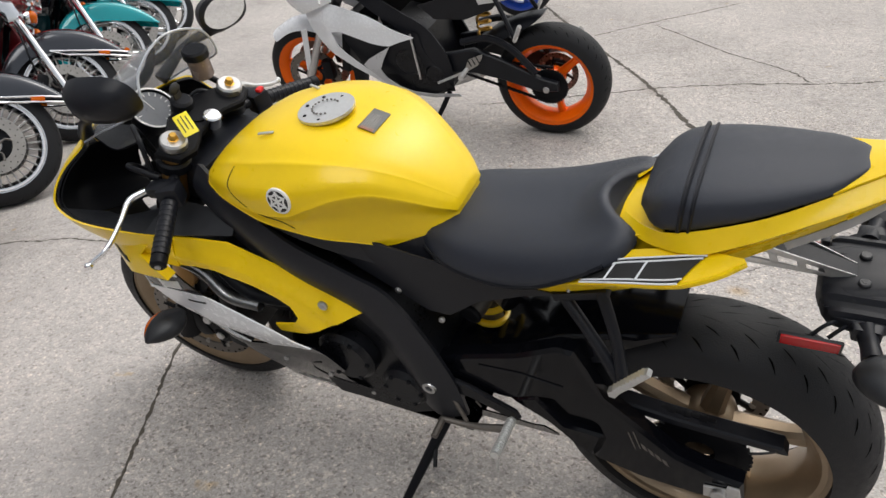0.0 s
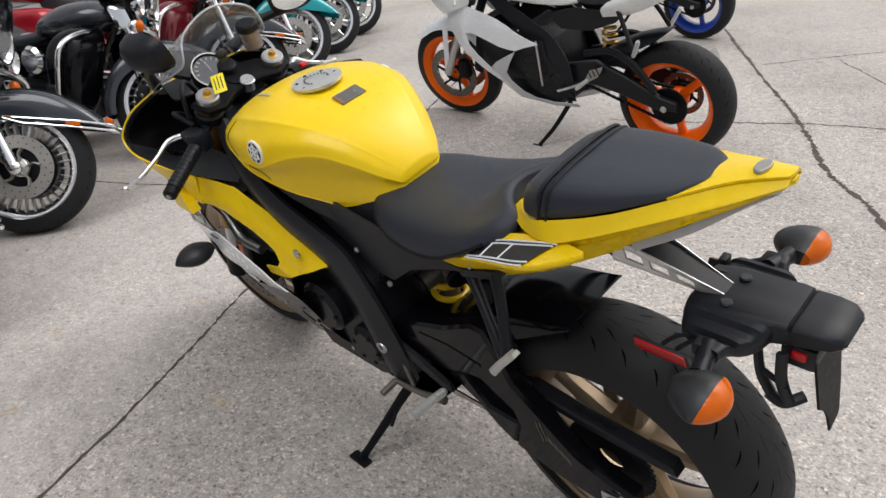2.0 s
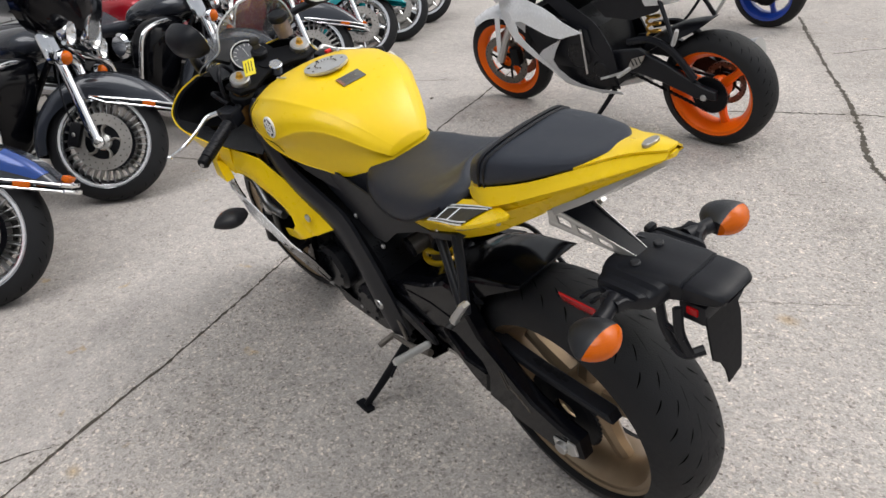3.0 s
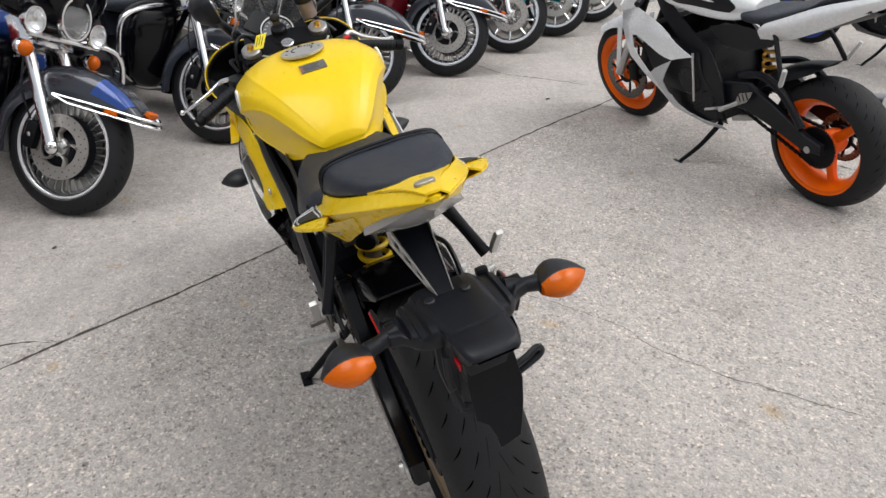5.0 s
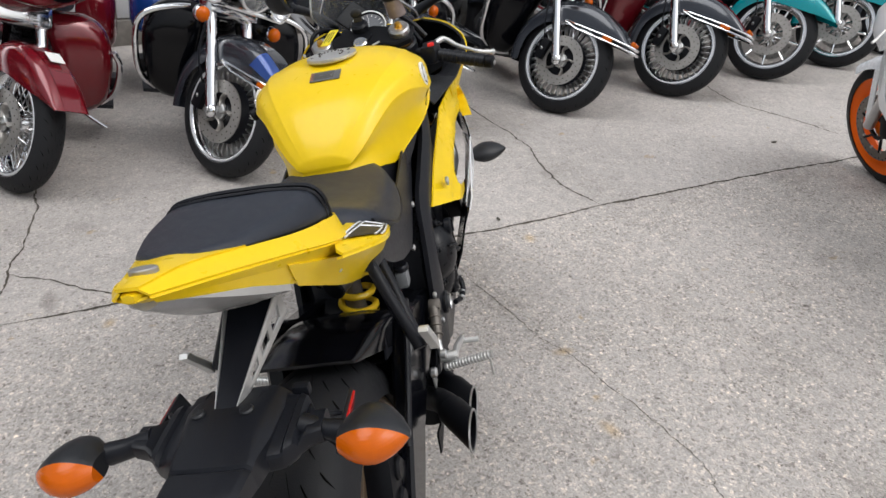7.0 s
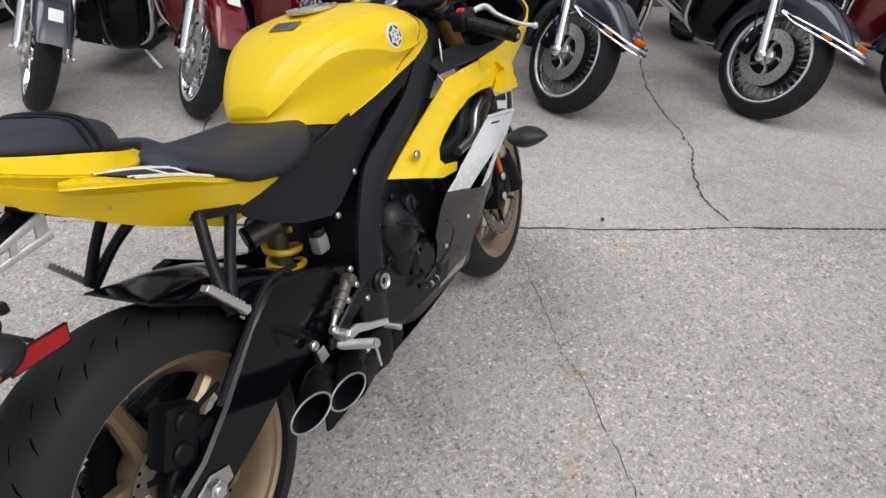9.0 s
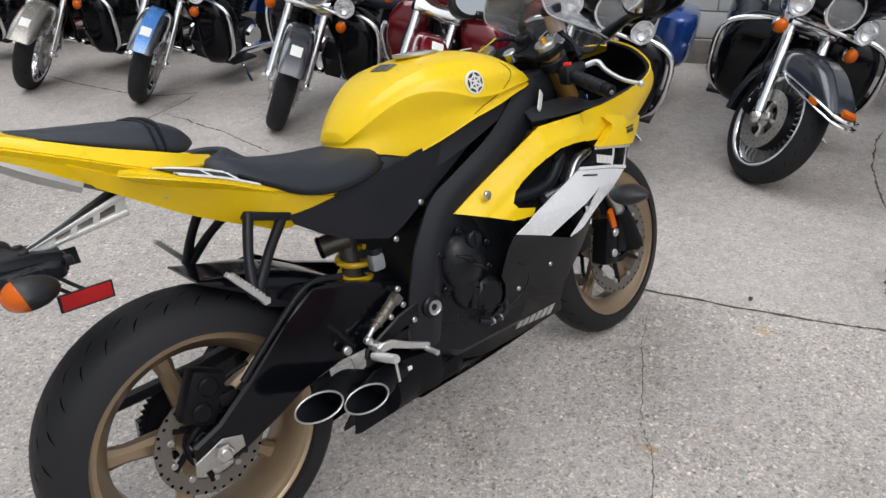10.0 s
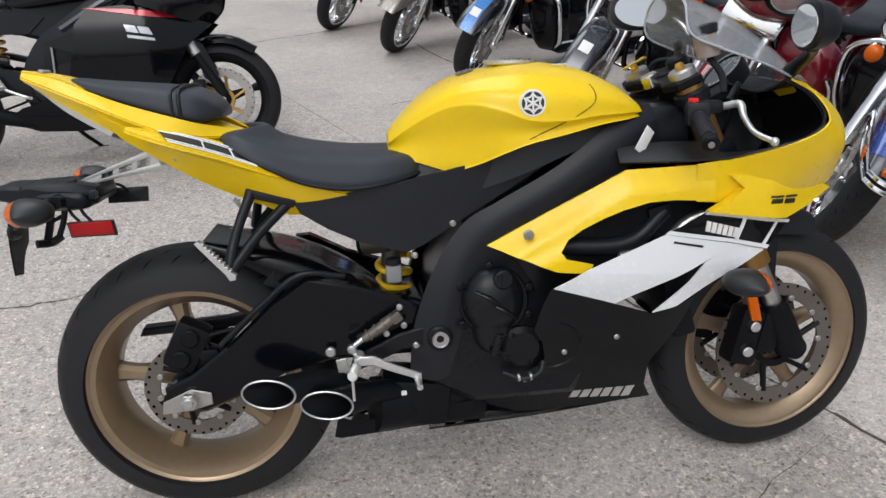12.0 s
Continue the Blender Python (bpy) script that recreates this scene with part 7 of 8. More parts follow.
    def guard_line(y, blend):
        return [(FA.x + (e + (t - e) * blend) * math.cos(radians(a)), y * (0.80 if a < 30 else 0.92 if a < 45 else 1.0), FA.z + (e + (t - e) * blend) * math.sin(radians(a))) for a, t, e in zip(ang, topr, edge)]
    rails = [guard_line(y, v) for y, v in ((-0.088, 0.0), (-0.089, 0.45), (-0.080, 0.80), (-0.055, 0.96), (-0.02, 1.0), (0.02, 1.0), (0.055, 0.96), (0.080, 0.80), (0.089, 0.45), (0.088, 0.0))]
    surf(bm, rails, 34, 26, 0.004)
    guard = part("front_mudguard", turned(bm, turn), paint, bike, "painted front mudguard with chrome trim", 50)
    bm = B()
    surf(bm, [[Vector(p) * 1.0 + Vector((0, 0, 0.003)) + (Vector(p) - FA).normalized() * 0.002 for p in guard_line(y, 1.0)[:9]] for y in (-0.045, 0.0, 0.045)], 26, 5, 0.002)
    part("mudguard_stripe", turned(bm, turn), paint, guard)
    for s in (1, -1):
        bm = B()
        tube(bm, side([(FA.x - 0.06, 0.094, 0.556), (FA.x + 0.12, 0.095, 0.550), (FA.x + 0.26, 0.090, 0.545), (FA.x + 0.385, 0.070, 0.535)], s), 0.0065, 8)
        tube(bm, side([(FA.x + 0.03, 0.096, 0.528), (FA.x + 0.16, 0.097, 0.522), (FA.x + 0.28, 0.091, 0.516), (FA.x + 0.395, 0.070, 0.508)], s), 0.0065, 8)
        tube(bm, side([(FA.x - 0.06, 0.096, 0.552), (FA.x + 0.03, 0.097, 0.528)], s), 0.005, 8)
        part("mudguard_trim", turned(bm, turn), CHROME, guard, "chrome mudguard trim")
        bm = B()
        box(bm, (FA.x + 0.245, s * 0.0945, 0.532), (0.065, 0.012, 0.024), 0.004, Matrix.Rotation(radians(3), 4, "Y"))
        part("side_marker", turned(bm, turn), AMBER, guard, "amber side marker")
        bm = B()
        box(bm, (FA.x + 0.12, s * 0.0905, 0.595), (0.085, 0.004, 0.010), 0.0015, Matrix.Rotation(radians(2), 4, "Y"))
        part("script_bar", turned(bm, turn), LABEL_WHITE, guard)
    if style == "slots":
        for s in (1, -1):
            bm = B()
            surf(bm, [[Vector(p) + (Vector(p) - FA).normalized() * 0.003 + Vector((0, s * 0.003, 0)) for p in guard_line(s * y, v)[1:4]] for y, v in ((0.089, 0.40), (0.080, 0.80), (0.055, 0.97), (0.020, 1.01))], 10, 10, 0.002)
            flash = part("mudguard_flash", turned(bm, turn), BLUE_PAINT, guard, "blue flash with a white edge")
    for z, x in ((0.535, 0.385), (0.508, 0.395)):
        bm = B()
        tube(bm, [(FA.x + x, 0.070, z), (FA.x + x + 0.022, 0.035, z - 0.003), (FA.x + x + 0.028, 0, z - 0.004), (FA.x + x + 0.022, -0.035, z - 0.003), (FA.x + x, -0.070, z)], 0.009, 8)
        part("mudguard_tip", turned(bm, turn), CHROME, guard)
    bm = B()
    box(bm, (FA.x + 0.385, 0, 0.558), (0.030, 0.07, 0.026), 0.008, Matrix.Rotation(radians(25), 4, "Y"))
    part("tip_lamp", turned(bm, turn), AMBER, guard, "amber mudguard lamp")
    bm = B()
    box(bm, (FA.x + 0.262, 0.0, 0.633), (0.07, 0.066, 0.0025), 0.001, Matrix.Rotation(radians(36), 4, "Y"))
    part("label", turned(bm, turn @ Matrix.Translation(FA) @ Matrix.Rotation(radians(-17 if twin else 0), 4, "Y") @ Matrix.Translation(-FA)), LABEL_WHITE, guard, "white paper label")

    # head lamp group and fairing on the fork
    bm = B()
    rings = []
    for x, yy, z0, z1 in ((1.26, 0.36, 0.86, 1.14), (1.36, 0.40, 0.84, 1.18), (1.46, 0.30, 0.84, 1.20), (1.53, 0.14, 0.86, 1.16), (1.55, 0.03, 0.92, 1.08)):
        zc, zh = (z0 + z1) / 2, (z1 - z0) / 2
        rings.append([(x, yy * math.copysign(abs(math.cos(a)) ** 0.8, math.cos(a)), zc + zh * math.copysign(abs(math.sin(a)) ** 0.8, math.sin(a)) + 0.07 * abs(math.cos(a)) ** 2) for a in np.linspace(0, 2 * math.pi, 28, endpoint=False)])
    loft(bm, rings, 14, 28)
    fairing = part("fork_fairing", turned(bm, turn), paint, bike, "painted fork-mounted fairing", 60)
    bm = B()
    surf(bm, [[(1.43, 0.26, 1.13), (1.36, 0.25, 1.24), (1.28, 0.20, 1.33)], [(1.50, 0, 1.18), (1.42, 0, 1.30), (1.32, 0, 1.40)], [(1.43, -0.26, 1.13), (1.36, -0.25, 1.24), (1.28, -0.20, 1.33)]], 10, 12, 0.003)
    part("windshield", turned(bm, turn), CLEAR, fairing)
    def lenses(lamp, m, r):
        # projector bowls behind the glass
        for k in range(5):
            bm = B()
            u, v = (0, 0) if k == 0 else (0.52 * r * math.cos(math.pi * (k - 0.5) / 2), 0.52 * r * math.sin(math.pi * (k - 0.5) / 2))
            lathe(bm, [(r * 0.10, -r * 0.10), (r * 0.24, r * 0.02), (r * 0.22, r * 0.03), (r * 0.08, -r * 0.06)], 14)
            part("projector", turned(bm, m @ Matrix.Translation((u, -r * 0.05, v))), DARK_DISC, lamp, "dark projector bowl")

    round_lamps = () if twin else ((0, 0.905, 0.092, 1.53), (0.205, 0.855, 0.058, 1.50), (-0.205, 0.855, 0.058, 1.50))
    for y, z, r, x in round_lamps:
        bm = B()
        lathe(bm, [(0.001, -r * 0.9), (r * 0.55, -r * 0.8), (r * 0.95, -r * 0.3), (r * 1.06, 0.0), (r * 1.06, r * 0.18), (r * 0.96, r * 0.18), (r * 0.94, r * 0.05), (r * 0.6, -r * 0.35), (r * 0.2, -r * 0.5), (0.001, -r * 0.52)], 32)
        lm = turn @ Matrix.Translation((x, y, z)) @ Matrix.Rotation(radians(-90), 4, "Z")
        lamp = part("head_lamp" if y == 0 else "passing_lamp", turned(bm, lm), CHROME, bike, "round chrome lamp with clear glass")
        bm = B()
        lathe(bm, [(0.001, r * 0.30), (r * 0.5, r * 0.26), (r * 0.95, r * 0.10), (r * 0.95, r * 0.05), (r * 0.5, r * 0.21), (0.001, r * 0.25)], 28)
        part("lamp_glass", turned(bm, lm), GLASS_LENS, lamp)
        if y == 0:
            lenses(lamp, lm, r)
        if y:
            bm = B()
            blob(bm, (x - 0.03, y * 1.08, z - 0.125), (0.036, 0.032, 0.038))
            sig = part("turn_signal", turned(bm, turn), CHROME, bike, "round turn signal with amber lens")
            bm = B()
            blob(bm, (x - 0.008, y * 1.08, z - 0.125), (0.030, 0.033, 0.036))
            part("signal_lens", turned(bm, turn), AMBER, sig)
    for s in (1, -1) if twin else ():
        # two oval lamps set in a black mask
        lm = turn @ Matrix.Translation((1.535, s * 0.092, 0.975)) @ Matrix.Rotation(radians(-90 + 14 * s), 4, "Z") @ Matrix.Diagonal((1.30, 1.0, 0.92, 1))
        r = 0.062
        bm = B()
        lathe(bm, [(0.001, -r * 0.5), (r * 1.25, -r * 0.5), (r * 1.36, -r * 0.1), (r * 1.34, r * 0.05), (r * 1.06, r * 0.02), (r * 1.0, -r * 0.2), (0.001, -r * 0.35)], 32)
        mask = part("lamp_mask", turned(bm, lm), GLOSS_BLACK, fairing, "black mask round an oval lamp")
        bm = B()
        lathe(bm, [(0.001, -r * 0.30), (r * 0.6, -r * 0.26), (r * 1.02, 0.0), (r * 1.02, r * 0.10), (r * 0.95, r * 0.10), (r * 0.90, -r * 0.04), (r * 0.5, -r * 0.20), (0.001, -r * 0.22)], 28)
        part("head_lamp", turned(bm, lm), STEEL, mask, "oval steel lamp bowl")
        lenses(mask, lm, r)
        bm = B()
        lathe(bm, [(0.001, r * 0.22), (r * 0.5, r * 0.19), (r * 0.98, r * 0.08), (r * 0.98, r * 0.04), (r * 0.5, r * 0.15), (0.001, r * 0.18)], 24)
        part("lamp_glass", turned(bm, lm), GLASS_LENS, mask)
        bm = B()
        blob(bm, (1.32, s * 0.285, 0.735), (0.030, 0.033, 0.036))
        part("turn_signal", turned(bm, turn), AMBER, bike, "amber turn signal on the leg shield")
    if not twin:
        bm = B()
        tube(bm, [(1.49, 0.24, 0.80), (1.47, 0.12, 0.80), (1.46, 0, 0.80), (1.47, -0.12, 0.80), (1.49, -0.24, 0.80)], 0.012, 8)
        part("lamp_bar", turned(bm, turn), CHROME, bike, "chrome lamp bar")
    bm = B()
    box(bm, (1.37, 0, 0.80), (0.10, 0.30, 0.16), 0.03, Matrix.Rotation(radians(-27), 4, "Y"))
    part("fork_yoke", turned(bm, turn), CHROME, bike)
    bm = B()
    for s in (1, -1):
        tube(bm, side([(1.25, 0.05, 1.08), (1.22, 0.25, 1.18), (1.12, 0.38, 1.14), (1.00, 0.44, 1.08)], s), 0.014, 8)
    part("handlebar", turned(bm, turn), CHROME, bike)

    # leg shields and engine guard
    for s in (1, -1):
        bm = B()
        rings = []
        for z, x0, x1, y0, y1 in ((0.27, 1.13, 1.20, 0.20, 0.30), (0.34, 1.10, 1.24, 0.17, 0.36), (0.50, 1.10, 1.28, 0.15, 0.39), (0.64, 1.11, 1.30, 0.12, 0.38), (0.73, 1.14, 1.28, 0.10, 0.33), (0.77, 1.18, 1.25, 0.10, 0.26)):
            rings.append([(x0, s * y0, z), (x1, s * y0, z), (x1, s * (y0 + y1) / 2, z), (x1 - 0.03, s * (y1 - 0.01), z), (x0 + 0.02, s * y1, z), (x0, s * (y1 - 0.03), z)])
        loft(bm, rings, 14, 18)
        shield = part("leg_shield", bm, GLOSS_BLACK, bike, "glossy leg shield", 60)
        bm = B()
        tube(bm, side(([] if twin else [(1.24, 0.06, 0.74), (1.26, 0.24, 0.745)]) + [(1.25, 0.40, 0.68 if not twin else 0.60), (1.22, 0.425, 0.52), (1.17, 0.39, 0.36), (1.12, 0.26, 0.265), (1.08, 0.08, 0.25)], s), 0.0155, 10)
        part("engine_guard", bm, CHROME, bike, "chrome engine guard")
        bm = B()
        box(bm, (1.02, s * 0.33, 0.285), (0.28, 0.12, 0.022), 0.008)
        board = part("footboard", bm, SATIN_BLACK, bike, "rider footboard")
        bm = B()
        box(bm, (1.13, s * 0.395, 0.42), (0.06, 0.045, 0.085), 0.012, Matrix.Rotation(radians(20), 4, "Y"))
        part("highway_peg", bm, GREY_PLASTIC, bike, "dark highway peg")
        bm = B()
        rings = []
        for x, z0, z1, y0, y1 in ((-0.34, 0.46, 0.66, 0.22, 0.36), (-0.30, 0.40, 0.70, 0.20, 0.40), (-0.05, 0.37, 0.73, 0.19, 0.43), (0.20, 0.37, 0.73, 0.19, 0.42), (0.30, 0.42, 0.69, 0.20, 0.36)):
            zc, zh, yc, yh = (z0 + z1) / 2, (z1 - z0) / 2, (y0 + y1) / 2, (y1 - y0) / 2
            rings.append([(x, s * (yc + yh * math.copysign(abs(math.cos(a)) ** 0.5, math.cos(a))), zc + zh * math.copysign(abs(math.sin(a)) ** 0.5, math.sin(a))) for a in np.linspace(0, 2 * math.pi, 20, endpoint=False)])
        loft(bm, rings, 12, 20)
        part("saddlebag", bm, paint, bike, "painted hard saddlebag", 60)
        bm = B()
        tube(bm, side([(0.95, 0.16, 0.24), (0.5, 0.20, 0.26), (0.0, 0.22, 0.27), (-0.42, 0.22, 0.28)], s), (0.03, 0.035, 0.045, 0.045), 14)
        part("exhaust_pipe", bm, CHROME, bike, "chrome exhaust")
    # frame, engine
    bm = B()
    extrude_poly(bm, [(0.50, 0.22), (1.00, 0.20), (1.06, 0.34), (1.00, 0.44), (0.55, 0.46), (0.45, 0.36)], -0.13, 0.13, 0.03)
    engine = part("crankcase", bm, ENGINE_BLACK, bike, "black engine crankcase")
    for ang, cx in ((-22, 0.90), (22, 0.70)):
        up = Vector((-math.sin(radians(ang)), 0, math.cos(radians(ang))))
        bm = B()
        tube(bm, [(cx, 0, 0.44), Vector((cx, 0, 0.46)) + up * 0.21], 0.075, 16)
        cyl = part("cylinder", bm, ENGINE_BLACK, engine, "finned black cylinder")
        for k in range(9):
            bm = B()
            disc(bm, Vector((cx, 0, 0.46)) + up * 0.024 * k, up, 0.085 + 0.012 * (k % 2), 0.013, 20, 0.003)
            part("fin", bm, ENGINE_BLACK, cyl)
        bm = B()
        blob(bm, Vector((cx, 0, 0.46)) + Vector((-math.sin(radians(ang)), 0, math.cos(radians(ang)))) * 0.24, (0.10, 0.085, 0.055))
        part("rocker_cover", bm, CHROME, cyl)
    for c, r in (((0.92, -0.15, 0.36), 0.085), ((0.62, 0.15, 0.34), 0.10), ((0.78, -0.17, 0.58), 0.085)):
        bm = B()
        disc(bm, c, (0, 1, 0), r, 0.06, 28, 0.02)
        part("engine_cover", bm, CHROME, engine, "chrome engine cover")
    bm = B()
    for s in (1, -1):
        tube(bm, side([(1.34, 0.03, 0.80), (1.16, 0.11, 0.45), (1.10, 0.12, 0.26), (0.8, 0.13, 0.20), (0.3, 0.13, 0.22)], s), 0.018, 8)
        tube(bm, side([(1.34, 0.03, 0.82), (0.9, 0.06, 0.72), (0.4, 0.10, 0.62)], s), 0.018, 8)
    part("frame", bm, GLOSS_BLACK, bike)
    bm = B()
    rings = []
    for x, w2, z0, z1 in ((0.72, 0.06, 0.70, 0.76), (0.80, 0.12, 0.69, 0.84), (0.95, 0.165, 0.69, 0.90), (1.10, 0.165, 0.71, 0.92), (1.22, 0.13, 0.75, 0.91), (1.30, 0.07, 0.80, 0.87)):
        zc, zh = (z0 + z1) / 2, (z1 - z0) / 2
        rings.append([(x, w2 * math.cos(a), zc + zh * math.sin(a)) for a in np.linspace(0, 2 * math.pi, 24, endpoint=False)])
    loft(bm, rings, 16, 24)
    part("fuel_tank", bm, paint, bike, "painted fuel tank", 60)
    bm = B()
    rings = []
    for x, w2, z0, z1 in ((0.80, 0.07, 0.68, 0.76), (0.65, 0.16, 0.64, 0.73), (0.45, 0.20, 0.62, 0.72), (0.30, 0.19, 0.64, 0.80), (0.10, 0.16, 0.68, 0.84), (-0.08, 0.12, 0.72, 0.82)):
        zc, zh = (z0 + z1) / 2, (z1 - z0) / 2
        rings.append([(x, w2 * math.copysign(abs(math.cos(a)) ** 0.7, math.cos(a)), zc + zh * math.copysign(abs(math.sin(a)) ** 0.7, math.sin(a))) for a in np.linspace(0, 2 * math.pi, 24, endpoint=False)])
    loft(bm, rings, 16, 24)
    part("seat", bm, VINYL, bike, "black vinyl seat", 60)
    bm = B()
    rings = []
    for x, w2, z0, z1 in ((-0.46, 0.20, 0.80, 1.00), (-0.42, 0.28, 0.76, 1.04), (-0.20, 0.30, 0.76, 1.06), (-0.05, 0.28, 0.77, 1.04), (-0.02, 0.22, 0.80, 1.00)):
        zc, zh = (z0 + z1) / 2, (z1 - z0) / 2
        rings.append([(x, w2 * math.copysign(abs(math.cos(a)) ** 0.5, math.cos(a)), zc + zh * math.copysign(abs(math.sin(a)) ** 0.5, math.sin(a))) for a in np.linspace(0, 2 * math.pi, 24, endpoint=False)])
    loft(bm, rings, 10, 24)
    part("top_case", bm, paint, bike, "painted top case", 60)
    # rear wheel
    rm = Matrix.Translation((0, 0, 0.32))
    bm = B()
    lathe(bm, [(rim + 0.01, 0.055), (rim - 0.02, 0.03), (rim - 0.02, -0.03), (rim + 0.01, -0.055), (rim - 0.015, -0.05), (0.03, -0.03), (0.03, 0.03), (rim - 0.015, 0.05)], 40)
    rear = part("rear_wheel", turned(bm, rm), GLOSS_BLACK, bike)
    part("tyre", turned(tyre(B(), 0.32, 0.16, rim), rm), RUBBER, rear)
    bm = B()
    rails = []
    for y, r in ((-0.10, 0.30), (-0.09, 0.355), (-0.04, 0.375), (0.04, 0.375), (0.09, 0.355), (0.10, 0.30)):
        rails.append([(r * math.cos(radians(a)), y, 0.33 + r * math.sin(radians(a))) for a in (20, 60, 100, 140, 185)])
    surf(bm, rails, 16, 10, 0.004)
    part("rear_mudguard", bm, paint, bike, "painted rear mudguard")
    bm = B()
    tube(bm, [(0.78, 0.14, 0.20), (0.84, 0.26, 0.12), (0.92, 0.40, 0.045)], 0.011, 8)
    tube(bm, [(0.92, 0.40, 0.045), (0.90, 0.43, 0.055)], 0.012, 8)
    part("side_stand", bm, CHROME, bike, "chrome side stand")
    if style != "slots":
        for ob in list(bike.children_recursive):
            if ob.name.split(".")[0] in ("mudguard_trim", "side_marker", "mudguard_tip", "tip_lamp", "script_bar"):
                bpy.data.objects.remove(ob)
    return bike


PAINTED = ("front_mudguard", "mudguard_stripe", "fork_fairing", "saddlebag", "fuel_tank", "top_case", "rear_mudguard")


def recolour(bike, paint, sides=None, shield=None, label=False, band=None):
    """Paints one motorcycle: its main colour, the flanks and band of its front mudguard and its leg shields."""
    for o in list(bike.children_recursive):
        kind = o.name.split(".")[0]
        if kind == "label" and not label:
            bpy.data.objects.remove(o)
            continue
        if kind == "mudguard_flash" and paint is not BLUE_PAINT:
            bpy.data.objects.remove(o)
            continue
        if kind == "mudguard_stripe" and band:
            o.material_slots[0].link = "OBJECT"
            o.material_slots[0].material = band
            continue
        if kind in PAINTED or (shield and kind == "leg_shield"):
            o.material_slots[0].link = "OBJECT"
            dark = kind == "fork_fairing" and paint not in (RED_PAINT, BRIGHT_RED)
            o.material_slots[0].material = GLOSS_BLACK if dark else shield if kind == "leg_shield" else sides if sides and kind == "front_mudguard" else paint


def stand_touring(bike, x, y, heading, lean=9.0, size=0.92):
    """Puts a touring motorcycle so that its front tyre meets the ground at x, y."""
    m = Matrix.Rotation(radians(heading), 4, "Z") @ Matrix.Rotation(radians(-lean), 4, "X") @ Matrix.Scale(size, 4)
    wheel = next(o for o in bike.children if o.name.startswith("front_wheel"))
    rubber = next(o for o in wheel.children if o.name.startswith("tyre"))
    foot = min((m @ v.co for v in rubber.data.vertices), key=lambda p: p.z)
    bike.matrix_world = Matrix.Translation((x - foot.x, y - foot.y, -foot.z)) @ m


def parked_row():
    slots, spokes, plain, twin = touring_bike("slots"), touring_bike("spokes"), touring_bike("plain"), touring_bike("twin")
    used = set()
    bands = {1.14: SKY_BLUE, 2.13: DARK_GREY}
    H = 206
    row = ((0.13, 5.72, plain, BRIGHT_RED, None, None, "red touring motorcycle with chrome fork on concrete"),
           (0.67, 4.64, spokes, PEWTER, None, None, "pewter touring motorcycle, spoked wheel, white label on mudguard"),
           (1.14, 3.74, plain, BLUE_PAINT, DARK_GREY, None, "blue touring motorcycle with a white label on its mudguard"),
           (1.53, 2.60, spokes, DARK_GREY, None, None, "charcoal touring motorcycle with a white label on its mudguard"),
           (1.87, 1.86, twin, RED_PAINT, None, RED_PAINT, "deep red touring motorcycle, twin oval lamps, white label on mudguard"),
           (2.13, 1.03, slots, BLUE_PAINT, DARK_GREY, None, "charcoal and blue touring motorcycle with round lamps"),
           (2.83, 0.33, slots, DARK_GREY, None, None, "charcoal touring motorcycle with black leg shields"),
           (3.26, -0.57, slots, DARK_GREY, None, None, "charcoal touring motorcycle with chrome mudguard trim"),
           (3.69, -1.33, slots, BRIGHT_RED, DARK_GREY, RED_PAINT, "red and charcoal touring motorcycle with a slatted wheel"),
           (4.18, -2.06, plain, TEAL_PAINT, None, None, "teal touring motorcycle with a chrome wheel"),
           (4.60, -2.70, plain, TEAL_PAINT, None, None, "teal touring motorcycle at the end of the row"),
           (5.05, -3.35, plain, DARK_GREY, None, None, "dark touring motorcycle at the end of the row"))
    bikes = []
    for entry in row:
        kind = entry[2]
        bikes.append(copy_thing(kind, Matrix.Identity(4)) if kind in used else kind)
        used.add(kind)
    for b, (x, y, kind, paint, sides, shield, label) in zip(bikes, row):
        stand_touring(b, x, y, H)
        recolour(b, paint, sides, shield, "label" in label, bands.get(x))
        tagged(b, label, "motorcycle", "parked touring motorcycles")


